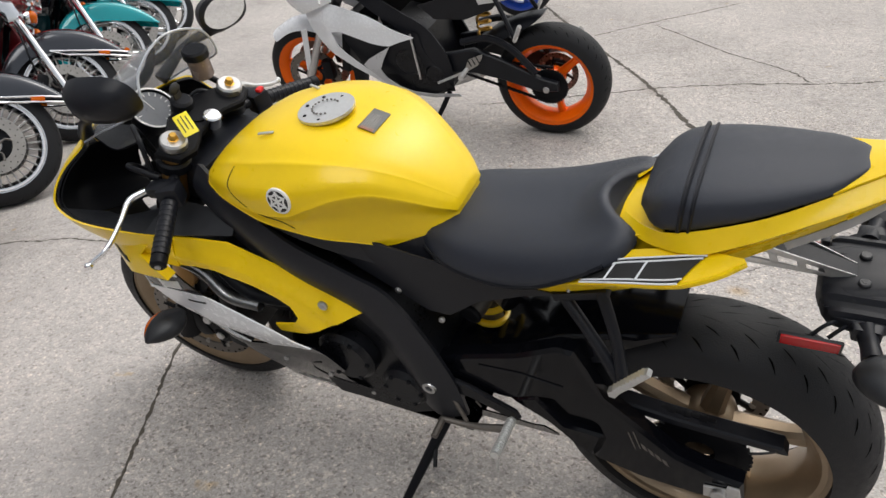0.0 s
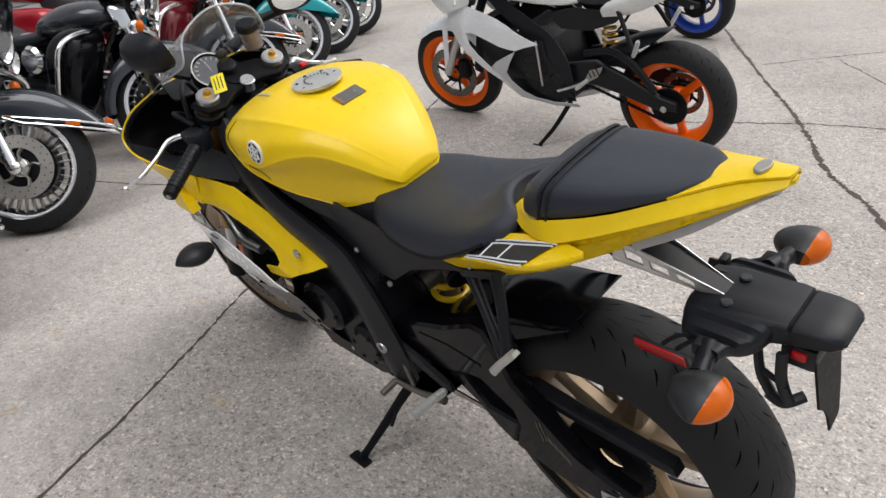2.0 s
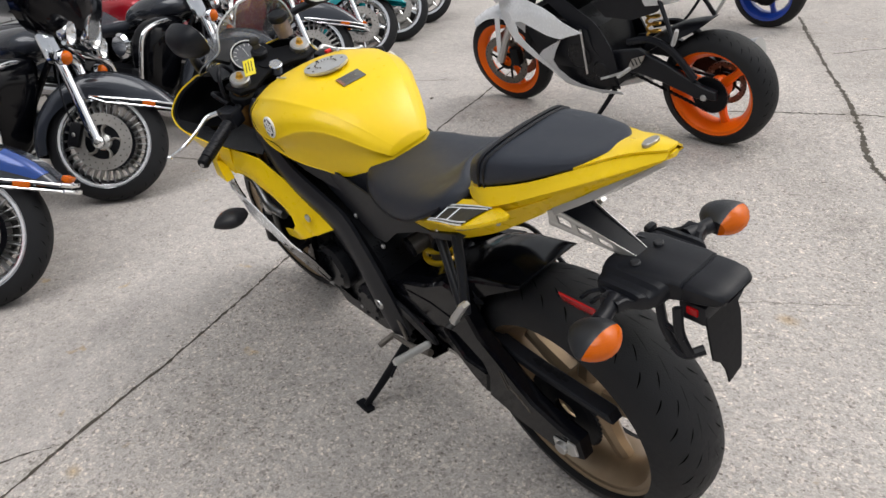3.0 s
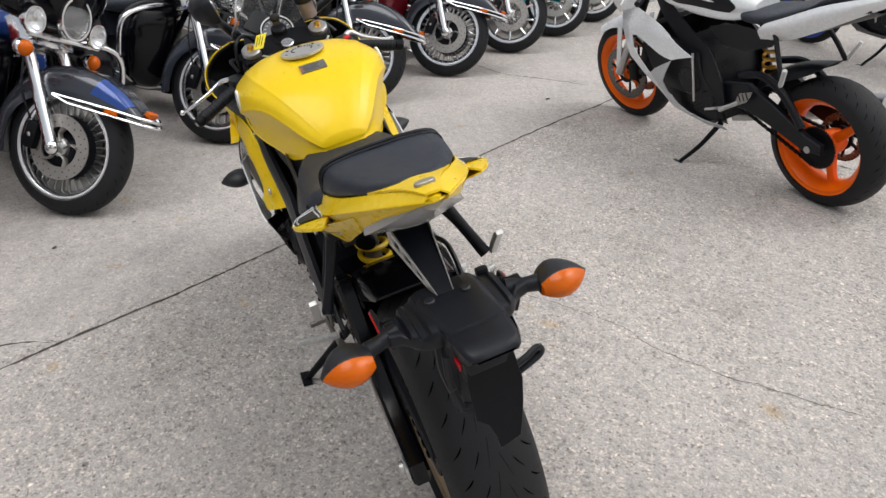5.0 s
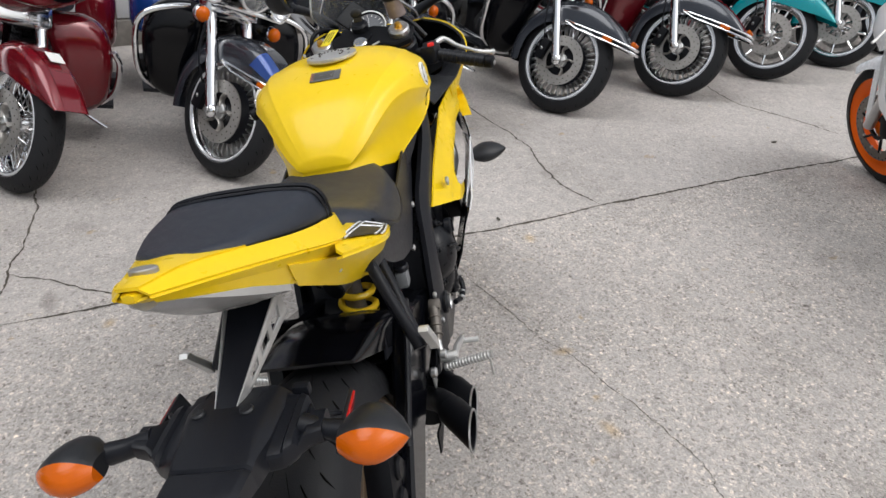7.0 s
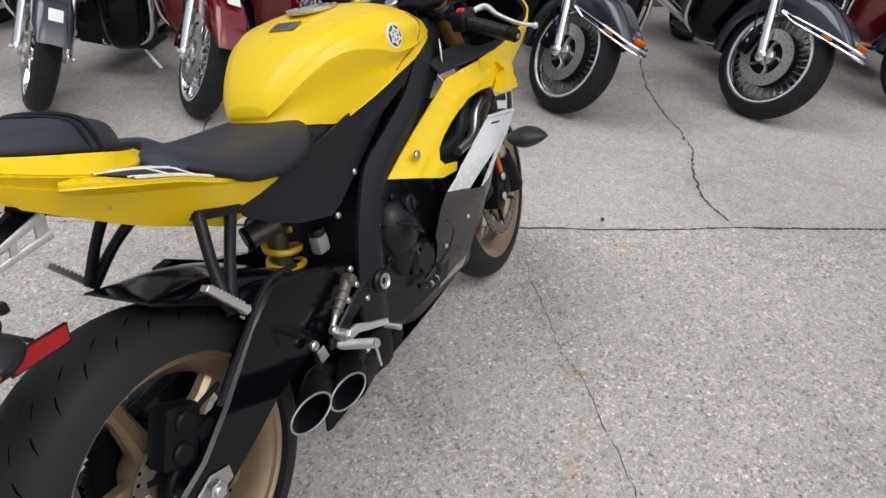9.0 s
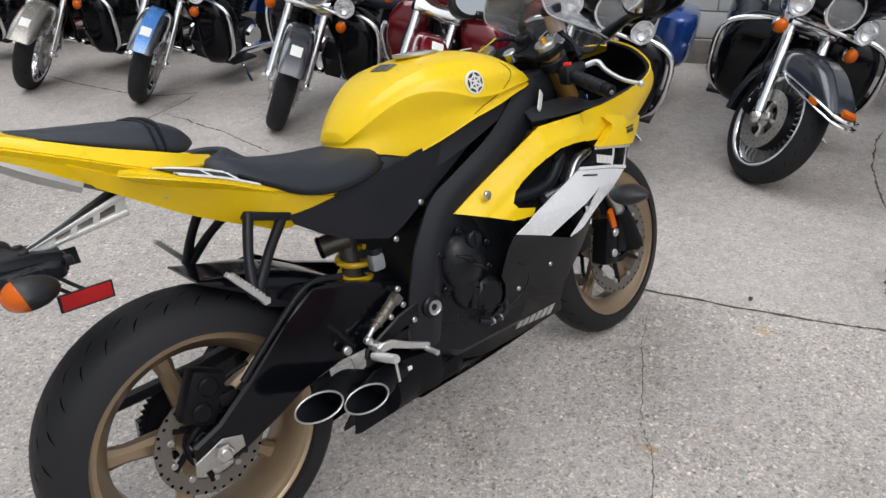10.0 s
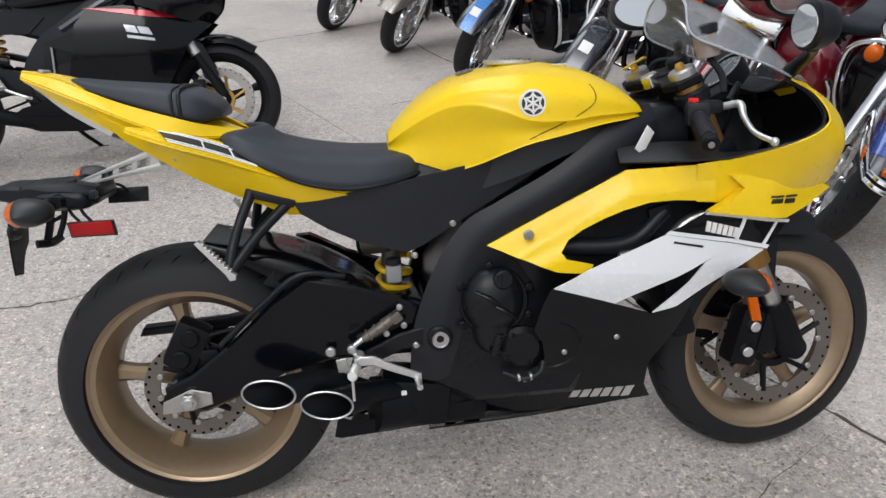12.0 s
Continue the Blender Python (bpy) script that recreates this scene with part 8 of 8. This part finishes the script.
# ---- other sport motorcycles ----
def other_sport(name, label, body, accent, rimpaint, seatmat, mid, low, x, y, heading, lean, white_tail=True, discgold=False):
    """A sport motorcycle of another make, seen at some distance."""
    bike = new(name)
    tagged(bike, label, "motorcycle")
    RA, FA = (0.0, 0.0, 0.290), (1.375, 0.0, 0.290)
    turn = steer((1.14, 0, 0.80), 24, 8.0)
    sport_wheel(bike, "rear_wheel", on_rim(RA), 0.290, 0.166, 0.210, rimpaint, 3, ((0.11, 0.08, -0.07),), 0.098, 0.036, "three-spoke rear wheel")
    sport_wheel(bike, "front_wheel", turn @ on_rim(FA), 0.290, 0.115, 0.220, rimpaint, 3, ((0.156, 0.110, -0.066), (0.156, 0.110, 0.066)), 0, 0.022, "three-spoke front wheel", TAN_GOLD if low is GLOSS_BLACK else None, DISC_STEEL if low is GLOSS_BLACK else None)
    chain(bike, (0.0, 0.300), 0.095, (0.50, 0.40), 0.036, 0.075)
    for s in (1, -1):
        bm = B()
        extrude_poly(bm, [(0.52, 0.47), (0.36, 0.50), (0.20, 0.44), (0.02, 0.355), (-0.06, 0.335), (-0.06, 0.29), (0.04, 0.285), (0.22, 0.34), (0.36, 0.37), (0.50, 0.37)], s * 0.112 - 0.016, s * 0.112 + 0.016, 0.006)
        tube(bm, side([(0.42, 0.115, 0.53), (0.28, 0.118, 0.555), (0.16, 0.118, 0.50), (0.05, 0.118, 0.38)], s), 0.018, 8)
        arm = part("swingarm", bm, SATIN_BLACK, bike, "black swingarm")
        bolts(arm, [(0, s * 0.132, 0.300)], (0, 1, 0), 0.016)
        bm = B()
        surf(bm, [side([(1.0, 0.11, 0.86), (0.86, 0.15, 0.80), (0.70, 0.155, 0.70), (0.58, 0.15, 0.62), (0.49, 0.15, 0.48), (0.47, 0.14, 0.34)], s),
                  side([(1.0, 0.12, 0.80), (0.88, 0.165, 0.73), (0.74, 0.17, 0.63), (0.64, 0.165, 0.55), (0.58, 0.16, 0.44), (0.56, 0.15, 0.32)], s)], 24, 6, 0.010)
        part("frame_spar", bm, SATIN_BLACK, bike, "black frame spar")
        bm = B()
        panel(bm, [(0.62, 0.72), (0.46, 0.76), (0.28, 0.755), (0.16, 0.78), (0.24, 0.70), (0.38, 0.65), (0.54, 0.65)], lambda a, c: 0.125, s, 0.004)
        part("side_cover", bm, SATIN_BLACK, bike)

        def flank(a, c):
            return float(np.interp(c, (0.18, 0.28, 0.42, 0.55, 0.66, 0.80), (0.11, 0.17, 0.215, 0.232, 0.222, 0.165))) - max(0.0, a - 1.10) * 0.42
        bm = B()
        panel(bm, [(0.617, 0.599), (0.68, 0.618), (0.738, 0.640), (0.80, 0.672), (0.875, 0.700), (0.96, 0.722), (1.06, 0.745), (1.16, 0.775), (1.28, 0.80), (1.37, 0.765), (1.33, 0.715), (1.26, 0.68), (1.222, 0.607), (1.15, 0.548), (1.088, 0.496), (0.985, 0.418), (0.898, 0.352), (0.829, 0.281), (0.862, 0.345), (0.908, 0.405), (0.965, 0.452), (1.022, 0.505), (1.062, 0.560), (1.078, 0.618), (1.037, 0.624), (0.95, 0.596), (0.859, 0.566), (0.80, 0.556), (0.759, 0.554), (0.70, 0.575)], flank, s, 0.005, 0.02)
        fair = part("side_fairing", bm, body, bike, "painted side fairing with a cut-out", 50)
        bm = B()
        panel(bm, [(0.759, 0.552), (0.83, 0.515), (0.90, 0.476), (0.935, 0.445), (0.905, 0.408), (0.858, 0.345), (0.815, 0.272), (0.72, 0.250), (0.599, 0.235), (0.44, 0.255), (0.45, 0.275), (0.597, 0.262), (0.70, 0.275), (0.77, 0.305), (0.83, 0.365), (0.845, 0.42), (0.81, 0.48)], lambda a, c: flank(a, c) + 0.004, s, 0.005, 0.02)
        part("lower_fairing", bm, mid, fair, "lower fairing strip", 50)
        bm = B()
        panel(bm, [(0.62, 0.60), (0.95, 0.67), (1.05, 0.58), (0.95, 0.36), (0.80, 0.25), (0.50, 0.25), (0.48, 0.34), (0.60, 0.50)], lambda a, c: flank(a, c) - 0.05, s, 0.004)
        part("inner_panel", bm, low if low is not GLOSS_BLACK else SATIN_BLACK, bike)
        if low is GLOSS_BLACK:
            bm = B()
            extrude_poly(bm, [(0.48, 0.83), (0.95, 0.88), (1.06, 0.80), (0.88, 0.67), (0.64, 0.60), (0.44, 0.66)], s * 0.020, s * 0.118, 0.02)
            part("airbox_cover", bm, SATIN_BLACK, bike, "black cover below the tank")
            bm = B()
            tube(bm, side([(0.98, 0.135, 0.82), (0.84, 0.150, 0.74), (0.70, 0.150, 0.66)], s), 0.022, 8)
            part("inner_spar", bm, DARK_GREY, bike, "grey alloy spar inside the fairing")
            bm = B()
            panel(bm, [(0.76, 0.58), (0.78, 0.68), (0.84, 0.750), (1.0, 0.760), (1.20, 0.725), (1.38, 0.66), (1.27, 0.57), (1.18, 0.42), (1.07, 0.28), (0.98, 0.21), (0.70, 0.18), (0.50, 0.19), (0.36, 0.25), (0.46, 0.31), (0.62, 0.355), (0.72, 0.45)], lambda a, c: flank(a, c) + 0.002, s, 0.004)
            lowp = part("lower_cowl", bm, GLOSS_BLACK, bike, "black full lower fairing")
            bm = B()
            for k in range(2):
                panel(bm, [(1.000 + 0.060 * k, 0.672 - 0.010 * k), (1.050 + 0.060 * k, 0.664 - 0.010 * k), (1.066 + 0.060 * k, 0.630 - 0.010 * k), (1.012 + 0.060 * k, 0.640 - 0.010 * k)], lambda a, c: flank(a, c) + 0.005, s, 0.002)
            panel(bm, [(1.010, 0.626), (1.130, 0.606), (1.132, 0.593), (1.014, 0.612)], lambda a, c: flank(a, c) + 0.005, s, 0.002)
            part("model_mark", bm, SILVER_PAINT, lowp)
            bm = B()
            panel(bm, [(0.82, 0.752), (1.0, 0.742), (1.16, 0.727), (1.28, 0.712), (1.27, 0.690), (1.12, 0.702), (1.0, 0.722)], lambda a, c: flank(a, c) + 0.006, s, 0.002)
            part("red_stripe", bm, BRIGHT_RED, lowp)
        bm = B()
        tube(bm, side([(1.06, 0.105, 0.92), (1.25, 0.105, 0.56)], s), 0.026, 14)
        leg = part("fork_leg", turned(bm, turn), MATT_BLACK, bike)
        bm = B()
        tube(bm, side([(1.24, 0.105, 0.58), (1.385, 0.105, 0.31)], s), (0.020, 0.026), 12)
        part("stanchion", turned(bm, turn), MATT_BLACK if low is GLOSS_BLACK else STEEL, leg)
        if low is GLOSS_BLACK:
            bm = B()
            tube(bm, side([(1.225, 0.105, 0.61), (1.275, 0.105, 0.515)], s), 0.0285, 12)
            part("fork_tube", turned(bm, turn), STEEL, leg, "bare steel fork tube")
        bm = B()
        if low is GLOSS_BLACK:
            panel(bm, [(1.24, 0.60), (1.31, 0.56), (1.37, 0.42), (1.36, 0.36), (1.30, 0.40)], lambda a, c: 0.118, s, 0.006)
        else:
            panel(bm, [(1.310, 0.60), (1.345, 0.59), (1.385, 0.36), (1.380, 0.33), (1.362, 0.33), (1.340, 0.44)], lambda a, c: 0.125, s, 0.006)
        part("fork_guard", turned(bm, turn), body, leg)
        bm = B()
        box(bm, (1.27, s * 0.09, 0.34), (0.06, 0.05, 0.11), 0.012)
        part("front_caliper", turned(bm, turn), MATT_BLACK, bike)
        bm = B()
        tube(bm, side([(1.06, 0.11, 0.86), (0.98, 0.31, 0.83)], s), 0.016, 10)
        bar = part("clip_on_bar", turned(bm, turn), SATIN_BLACK, bike)
        bm = B()
        tube(bm, side([(1.10, 0.16, 0.87), (1.12, 0.22, 0.86), (1.08, 0.33, 0.82)], s), 0.006, 8)
        part("lever", turned(bm, turn), ALLOY, bar)
        bm = B()
        tube(bm, side([(0.22, 0.13, 0.76), (0.16, 0.16, 0.66), (0.12, 0.18, 0.58)], s), 0.011, 8)
        hanger = part("peg_hanger", bm, SATIN_BLACK, bike)
        bm = B()
        ribbed_peg(bm, (0.12, s * 0.185, 0.575), (0.08, s * 0.21, 0.66), 0.011)
        part("passenger_peg", bm, ALLOY, hanger)
        bm = B()
        extrude_poly(bm, [(0.375, 0.462), (0.300, 0.490), (0.305, 0.470), (0.330, 0.432), (0.385, 0.400), (0.405, 0.405)], s * 0.158 - 0.003, s * 0.158 + 0.003, 0.001)
        rs = part("rearset", bm, DISC_STEEL, bike, "slotted alloy heel plate")
        # slots as black bars on the plate, the openings' shade put into the colour
        for k in range(3):
            bm = B()
            box(bm, (0.327 + 0.022 * k, s * 0.1615, 0.462 - 0.010 * k), (0.007, 0.002, 0.034), 0.0008, Matrix.Rotation(radians(25), 4, "Y"))
            part("plate_slot", bm, INK, rs)
        bm = B()
        ribbed_peg(bm, (0.39, s * 0.16, 0.41), (0.39, s * 0.26, 0.41), 0.011)
        tube(bm, side([(0.40, 0.17, 0.40), (0.50, 0.18, 0.36), (0.53, 0.22, 0.36)], s), 0.007, 8)
        part("rider_peg", bm, ALLOY, rs)
    bm = B()
    extrude_poly(bm, [(0.50, 0.28), (0.60, 0.22), (0.84, 0.24), (0.90, 0.36), (0.90, 0.52), (0.78, 0.64), (0.58, 0.60)], -0.145, 0.145, 0.02)
    eng = part("engine", bm, ENGINE_BLACK, bike, "black engine")
    for s in (1, -1):
        bm = B()
        disc(bm, (0.70, s * 0.155, 0.45), (0, 1, 0), 0.075, 0.05, 26, 0.012)
        disc(bm, (0.57, s * 0.150, 0.38), (0, 1, 0), 0.05, 0.04, 26, 0.01)
        part("engine_cover", bm, ENGINE_BLACK, eng)
        bm = B()
        tube(bm, side([(0.655, 0.19, 0.60), (0.64, 0.19, 0.36)], s), 0.006, 8)
        part("bare_rod", bm, STEEL, eng)
    bm = B()
    box(bm, (1.05, 0, 0.52), (0.05, 0.34, 0.30), 0.01, Matrix.Rotation(radians(-14), 4, "Y"))
    part("radiator", bm, MATT_BLACK, bike)
    bm = B()
    secs = [(0.40, 0.07, 0.78, 0.07, 0.82, 0.85), (0.50, 0.115, 0.765, 0.12, 0.84, 0.90), (0.62, 0.145, 0.77, 0.165, 0.87, 0.945), (0.76, 0.16, 0.785, 0.185, 0.89, 0.955), (0.88, 0.155, 0.80, 0.175, 0.885, 0.94), (0.97, 0.12, 0.82, 0.13, 0.87, 0.90)]
    rings = []
    for a, yb, zb, ys, zs, zt in secs:
        half = [(yb, zb), ((yb + ys) / 2, (zb + zs) / 2), (ys, zs), (ys * 0.7, zs + (zt - zs) * 0.75)]
        rings.append([(a, 0, zb)] + [(a, q, z) for q, z in half] + [(a, 0, zt)] + [(a, -q, z) for q, z in reversed(half)])
    loft(bm, rings, 26, 36)
    tank = part("fuel_tank", bm, body, bike, "painted fuel tank", 60)
    for s in (1, -1):
        bm = B()
        surf(bm, [side([(0.50, 0.120, 0.858), (0.58, 0.150, 0.886), (0.68, 0.172, 0.900), (0.78, 0.176, 0.885), (0.84, 0.176, 0.860)], s), side([(0.47, 0.116, 0.828), (0.58, 0.154, 0.842), (0.68, 0.178, 0.852), (0.78, 0.188, 0.850), (0.85, 0.182, 0.842)], s), side([(0.50, 0.118, 0.800), (0.58, 0.143, 0.798), (0.68, 0.160, 0.802), (0.78, 0.172, 0.810), (0.84, 0.170, 0.822)], s)], 16, 9, 0.003)
        part("knee_pad", bm, SATIN_BLACK, tank, "black tank side pad")
    bm = B()
    rings = []
    for a, w2, z0, z1 in ((0.50, 0.06, 0.77, 0.81), (0.42, 0.12, 0.765, 0.815), (0.30, 0.14, 0.775, 0.83), (0.18, 0.13, 0.81, 0.865), (0.10, 0.10, 0.85, 0.89), (0.02, 0.09, 0.895, 0.935), (-0.12, 0.07, 0.93, 0.96)):
        zc, zh = (z0 + z1) / 2, (z1 - z0) / 2
        rings.append([(a, w2 * math.copysign(abs(math.cos(b)) ** 0.7, math.cos(b)), zc + zh * math.copysign(abs(math.sin(b)) ** 0.7, math.sin(b))) for b in np.linspace(0, 2 * math.pi, 24, endpoint=False)])
    loft(bm, rings, 20, 24)
    part("seat", bm, seatmat, bike, "black seat", 60)
    bm = B()
    surf(bm, [[(-0.16, 0.07, 0.90), (0.10, 0.11, 0.79), (0.30, 0.12, 0.72)], [(-0.16, 0, 0.89), (0.10, 0, 0.78), (0.30, 0, 0.70)], [(-0.16, -0.07, 0.90), (0.10, -0.11, 0.79), (0.30, -0.12, 0.72)]], 8, 8, 0.006)
    tail = part("tail_frame", bm, SATIN_BLACK, bike, "black tail frame")
    for s in (1, -1):
        bm = B()
        surf(bm, [side([(-0.27, 0.02, 0.975), (-0.12, 0.085, 0.945), (0.02, 0.11, 0.905), (0.14, 0.13, 0.855), (0.27, 0.142, 0.80)], s),
                  side([(-0.27, 0.03, 0.965), (-0.12, 0.105, 0.92), (0.02, 0.135, 0.87), (0.14, 0.15, 0.815), (0.30, 0.15, 0.768)], s),
                  side([(-0.24, 0.02, 0.935), (-0.08, 0.09, 0.855), (0.04, 0.11, 0.795), (0.16, 0.12, 0.745), (0.30, 0.13, 0.725)], s)], 18, 8, 0.004)
        part("tail_cowl", bm, body, tail, "painted tail cowl side")
    bm = B()
    surf(bm, [[(-0.27, 0.02, 0.975), (-0.12, 0.085, 0.945)], [(-0.28, 0, 0.98), (-0.12, 0, 0.95)], [(-0.27, -0.02, 0.975), (-0.12, -0.085, 0.945)]], 5, 6, 0.004)
    part("tail_top", bm, body, tail)
    bm = B()
    surf(bm, [[(-0.27, 0.02, 0.96), (-0.16, 0.075, 0.915)], [(-0.28, 0, 0.955), (-0.16, 0, 0.90)], [(-0.27, -0.02, 0.96), (-0.16, -0.075, 0.915)]], 5, 6, 0.010)
    part("tail_lamp", bm, RED_LENS, tail)
    bm = B()
    surf(bm, [[(-0.16, 0.07, 0.90), (0.10, 0.11, 0.79), (0.30, 0.12, 0.72)], [(-0.16, 0, 0.87), (0.10, 0, 0.76), (0.30, 0, 0.68)], [(-0.16, -0.07, 0.90), (0.10, -0.11, 0.79), (0.30, -0.12, 0.72)]], 8, 8, 0.008)
    part("undertail", bm, SATIN_BLACK, tail)
    bm = B()
    rails = [[(0.36, q * 0.9, 0.50 + d), (0.26, q, 0.560 + d), (0.16, q, 0.602 + d), (0.07, q * 0.8, 0.626 + d * 0.5), (0.02, q * 0.5, 0.640)] for q, d in ((-0.085, -0.045), (-0.05, 0.004), (0.05, 0.004), (0.085, -0.045))]
    surf(bm, rails, 14, 8, 0.004)
    part("hugger", bm, SATIN_BLACK, bike)
    bm = B()
    pts = [(0.32 + 0.032 * math.cos(a), 0.04 + 0.032 * math.sin(a), 0.66 - 0.0058 * a) for a in np.arange(0, 26, 0.5)]
    tube(bm, pts, 0.007, 6, 120)
    part("spring", bm, GOLD, bike, "gold shock spring")
    # nose, screen, mudguard
    bm = B()
    for s in (1, -1):
        surf(bm, [side([(1.20, 0.11, 0.93), (1.30, 0.14, 0.88), (1.38, 0.13, 0.82), (1.44, 0.04, 0.78)], s), side([(1.06, 0.17, 0.83), (1.20, 0.20, 0.79), (1.34, 0.16, 0.75), (1.42, 0.04, 0.72)], s), side([(1.06, 0.19, 0.76), (1.18, 0.20, 0.72), (1.28, 0.15, 0.68), (1.36, 0.05, 0.66)], s)], 14, 8, 0.004)
    surf(bm, [[(1.20, 0.11, 0.93), (1.36, 0.06, 0.86), (1.44, 0.04, 0.78)], [(1.24, 0, 0.94), (1.38, 0, 0.88), (1.46, 0, 0.79)], [(1.20, -0.11, 0.93), (1.36, -0.06, 0.86), (1.44, -0.04, 0.78)]], 8, 8, 0.004)
    part("nose_cowl", bm, accent, bike, "painted nose cowl")
    bm = B()
    surf(bm, [[(1.20, 0.11, 0.93), (1.12, 0.12, 0.98), (1.04, 0.10, 1.02)], [(1.30, 0, 0.94), (1.18, 0, 1.03), (1.05, 0, 1.09)], [(1.20, -0.11, 0.93), (1.12, -0.12, 0.98), (1.04, -0.10, 1.02)]], 10, 12, 0.003)
    part("windscreen", bm, SMOKE, bike)
    bm = B()
    rails = [[(FA[0] + r * math.cos(radians(a)), q, FA[2] + r * math.sin(radians(a))) for a in (52, 75, 98, 125, 150)] for q, r in ((-0.075, 0.275), (-0.055, 0.308), (0, 0.320), (0.055, 0.308), (0.075, 0.275))]
    surf(bm, rails, 16, 10, 0.003)
    part("front_mudguard", turned(bm, turn), accent, bike)
    bm = B()
    box(bm, (1.045, 0, 0.93), (0.07, 0.26, 0.02), 0.006, Matrix.Rotation(radians(-24), 4, "Y"))
    box(bm, (1.17, 0, 0.90), (0.06, 0.16, 0.06), 0.02)
    part("top_yoke", turned(bm, turn), MATT_BLACK, bike)
    bm = B()
    tube(bm, [(0.62, -0.05, 0.21), (0.40, -0.14, 0.26), (0.10, -0.20, 0.36), (-0.10, -0.21, 0.42)], (0.03, 0.035, 0.055, 0.055), 14)
    part("exhaust", bm, STEEL if body is WHITE else MATT_BLACK, bike)
    bm = B()
    tube(bm, [(0.52, 0.12, 0.26), (0.58, 0.20, 0.14), (0.64, 0.275, 0.055)], (0.014, 0.012, 0.010), 8)
    box(bm, (0.65, 0.285, 0.05), (0.06, 0.03, 0.012), 0.003)
    part("side_stand", bm, MATT_BLACK, bike, "black side stand, folded out")
    h = radians(heading)
    bike.matrix_world = Matrix.Translation((x, y, 0)) @ Matrix.Rotation(h, 4, "Z") @ Matrix.Rotation(radians(-lean), 4, "X")
    return bike


yellow_bike()
parked_row()
other_sport("sport_motorcycle", "white and black sport motorcycle with orange wheels on its side stand", WHITE, WHITE, ORANGE_RIM, VINYL, SILVER_PAINT, SATIN_BLACK, 1.065, -2.16, 3.0, 11)
other_sport("sport_motorcycle", "black sport motorcycle with a red pinstripe on its side stand", GLOSS_BLACK, GLOSS_BLACK, MATT_BLACK, VINYL, GLOSS_BLACK, GLOSS_BLACK, -1.70, 2.34, 1.5, 11)
other_sport("sport_motorcycle", "dark sport motorcycle with blue wheels parked behind the white one", DARK_GREY, DARK_GREY, BLUE_RIM, VINYL, DARK_GREY, SATIN_BLACK, 2.22, -4.70, 4.0, 11)
block_wall()


# ---- scraps lying on the concrete ----
def leaf_scrap(x, y, size, turn):
    """A curled dry leaf scrap."""
    bm = B()
    rng = random.Random(int(1000 * x))
    rails = []
    for k in range(4):
        v = (k - 1.5) / 1.5
        rails.append([(size * u, size * 0.55 * v * (1 - 0.6 * u * u) + rng.uniform(-0.1, 0.1) * size, 0.003 + 0.25 * size * (v * v + 0.4 * u * u)) for u in (-1, -0.4, 0.3, 1)])
    surf(bm, rails, 7, 6, 0.0015)
    bm.transform(Matrix.Translation((x, y, 0)) @ Matrix.Rotation(turn, 4, "Z"))
    ob = part("leaf_scrap", bm, DIRT)
    return tagged(ob, "small dry brown leaf scrap lying on the concrete", "leaf", "leaf scraps")


leaf_scrap(1.82, -0.225, 0.013, 0.4)
leaf_scrap(2.904, -1.726, 0.016, 1.9)
leaf_scrap(1.80, 1.09, 0.011, 2.6)
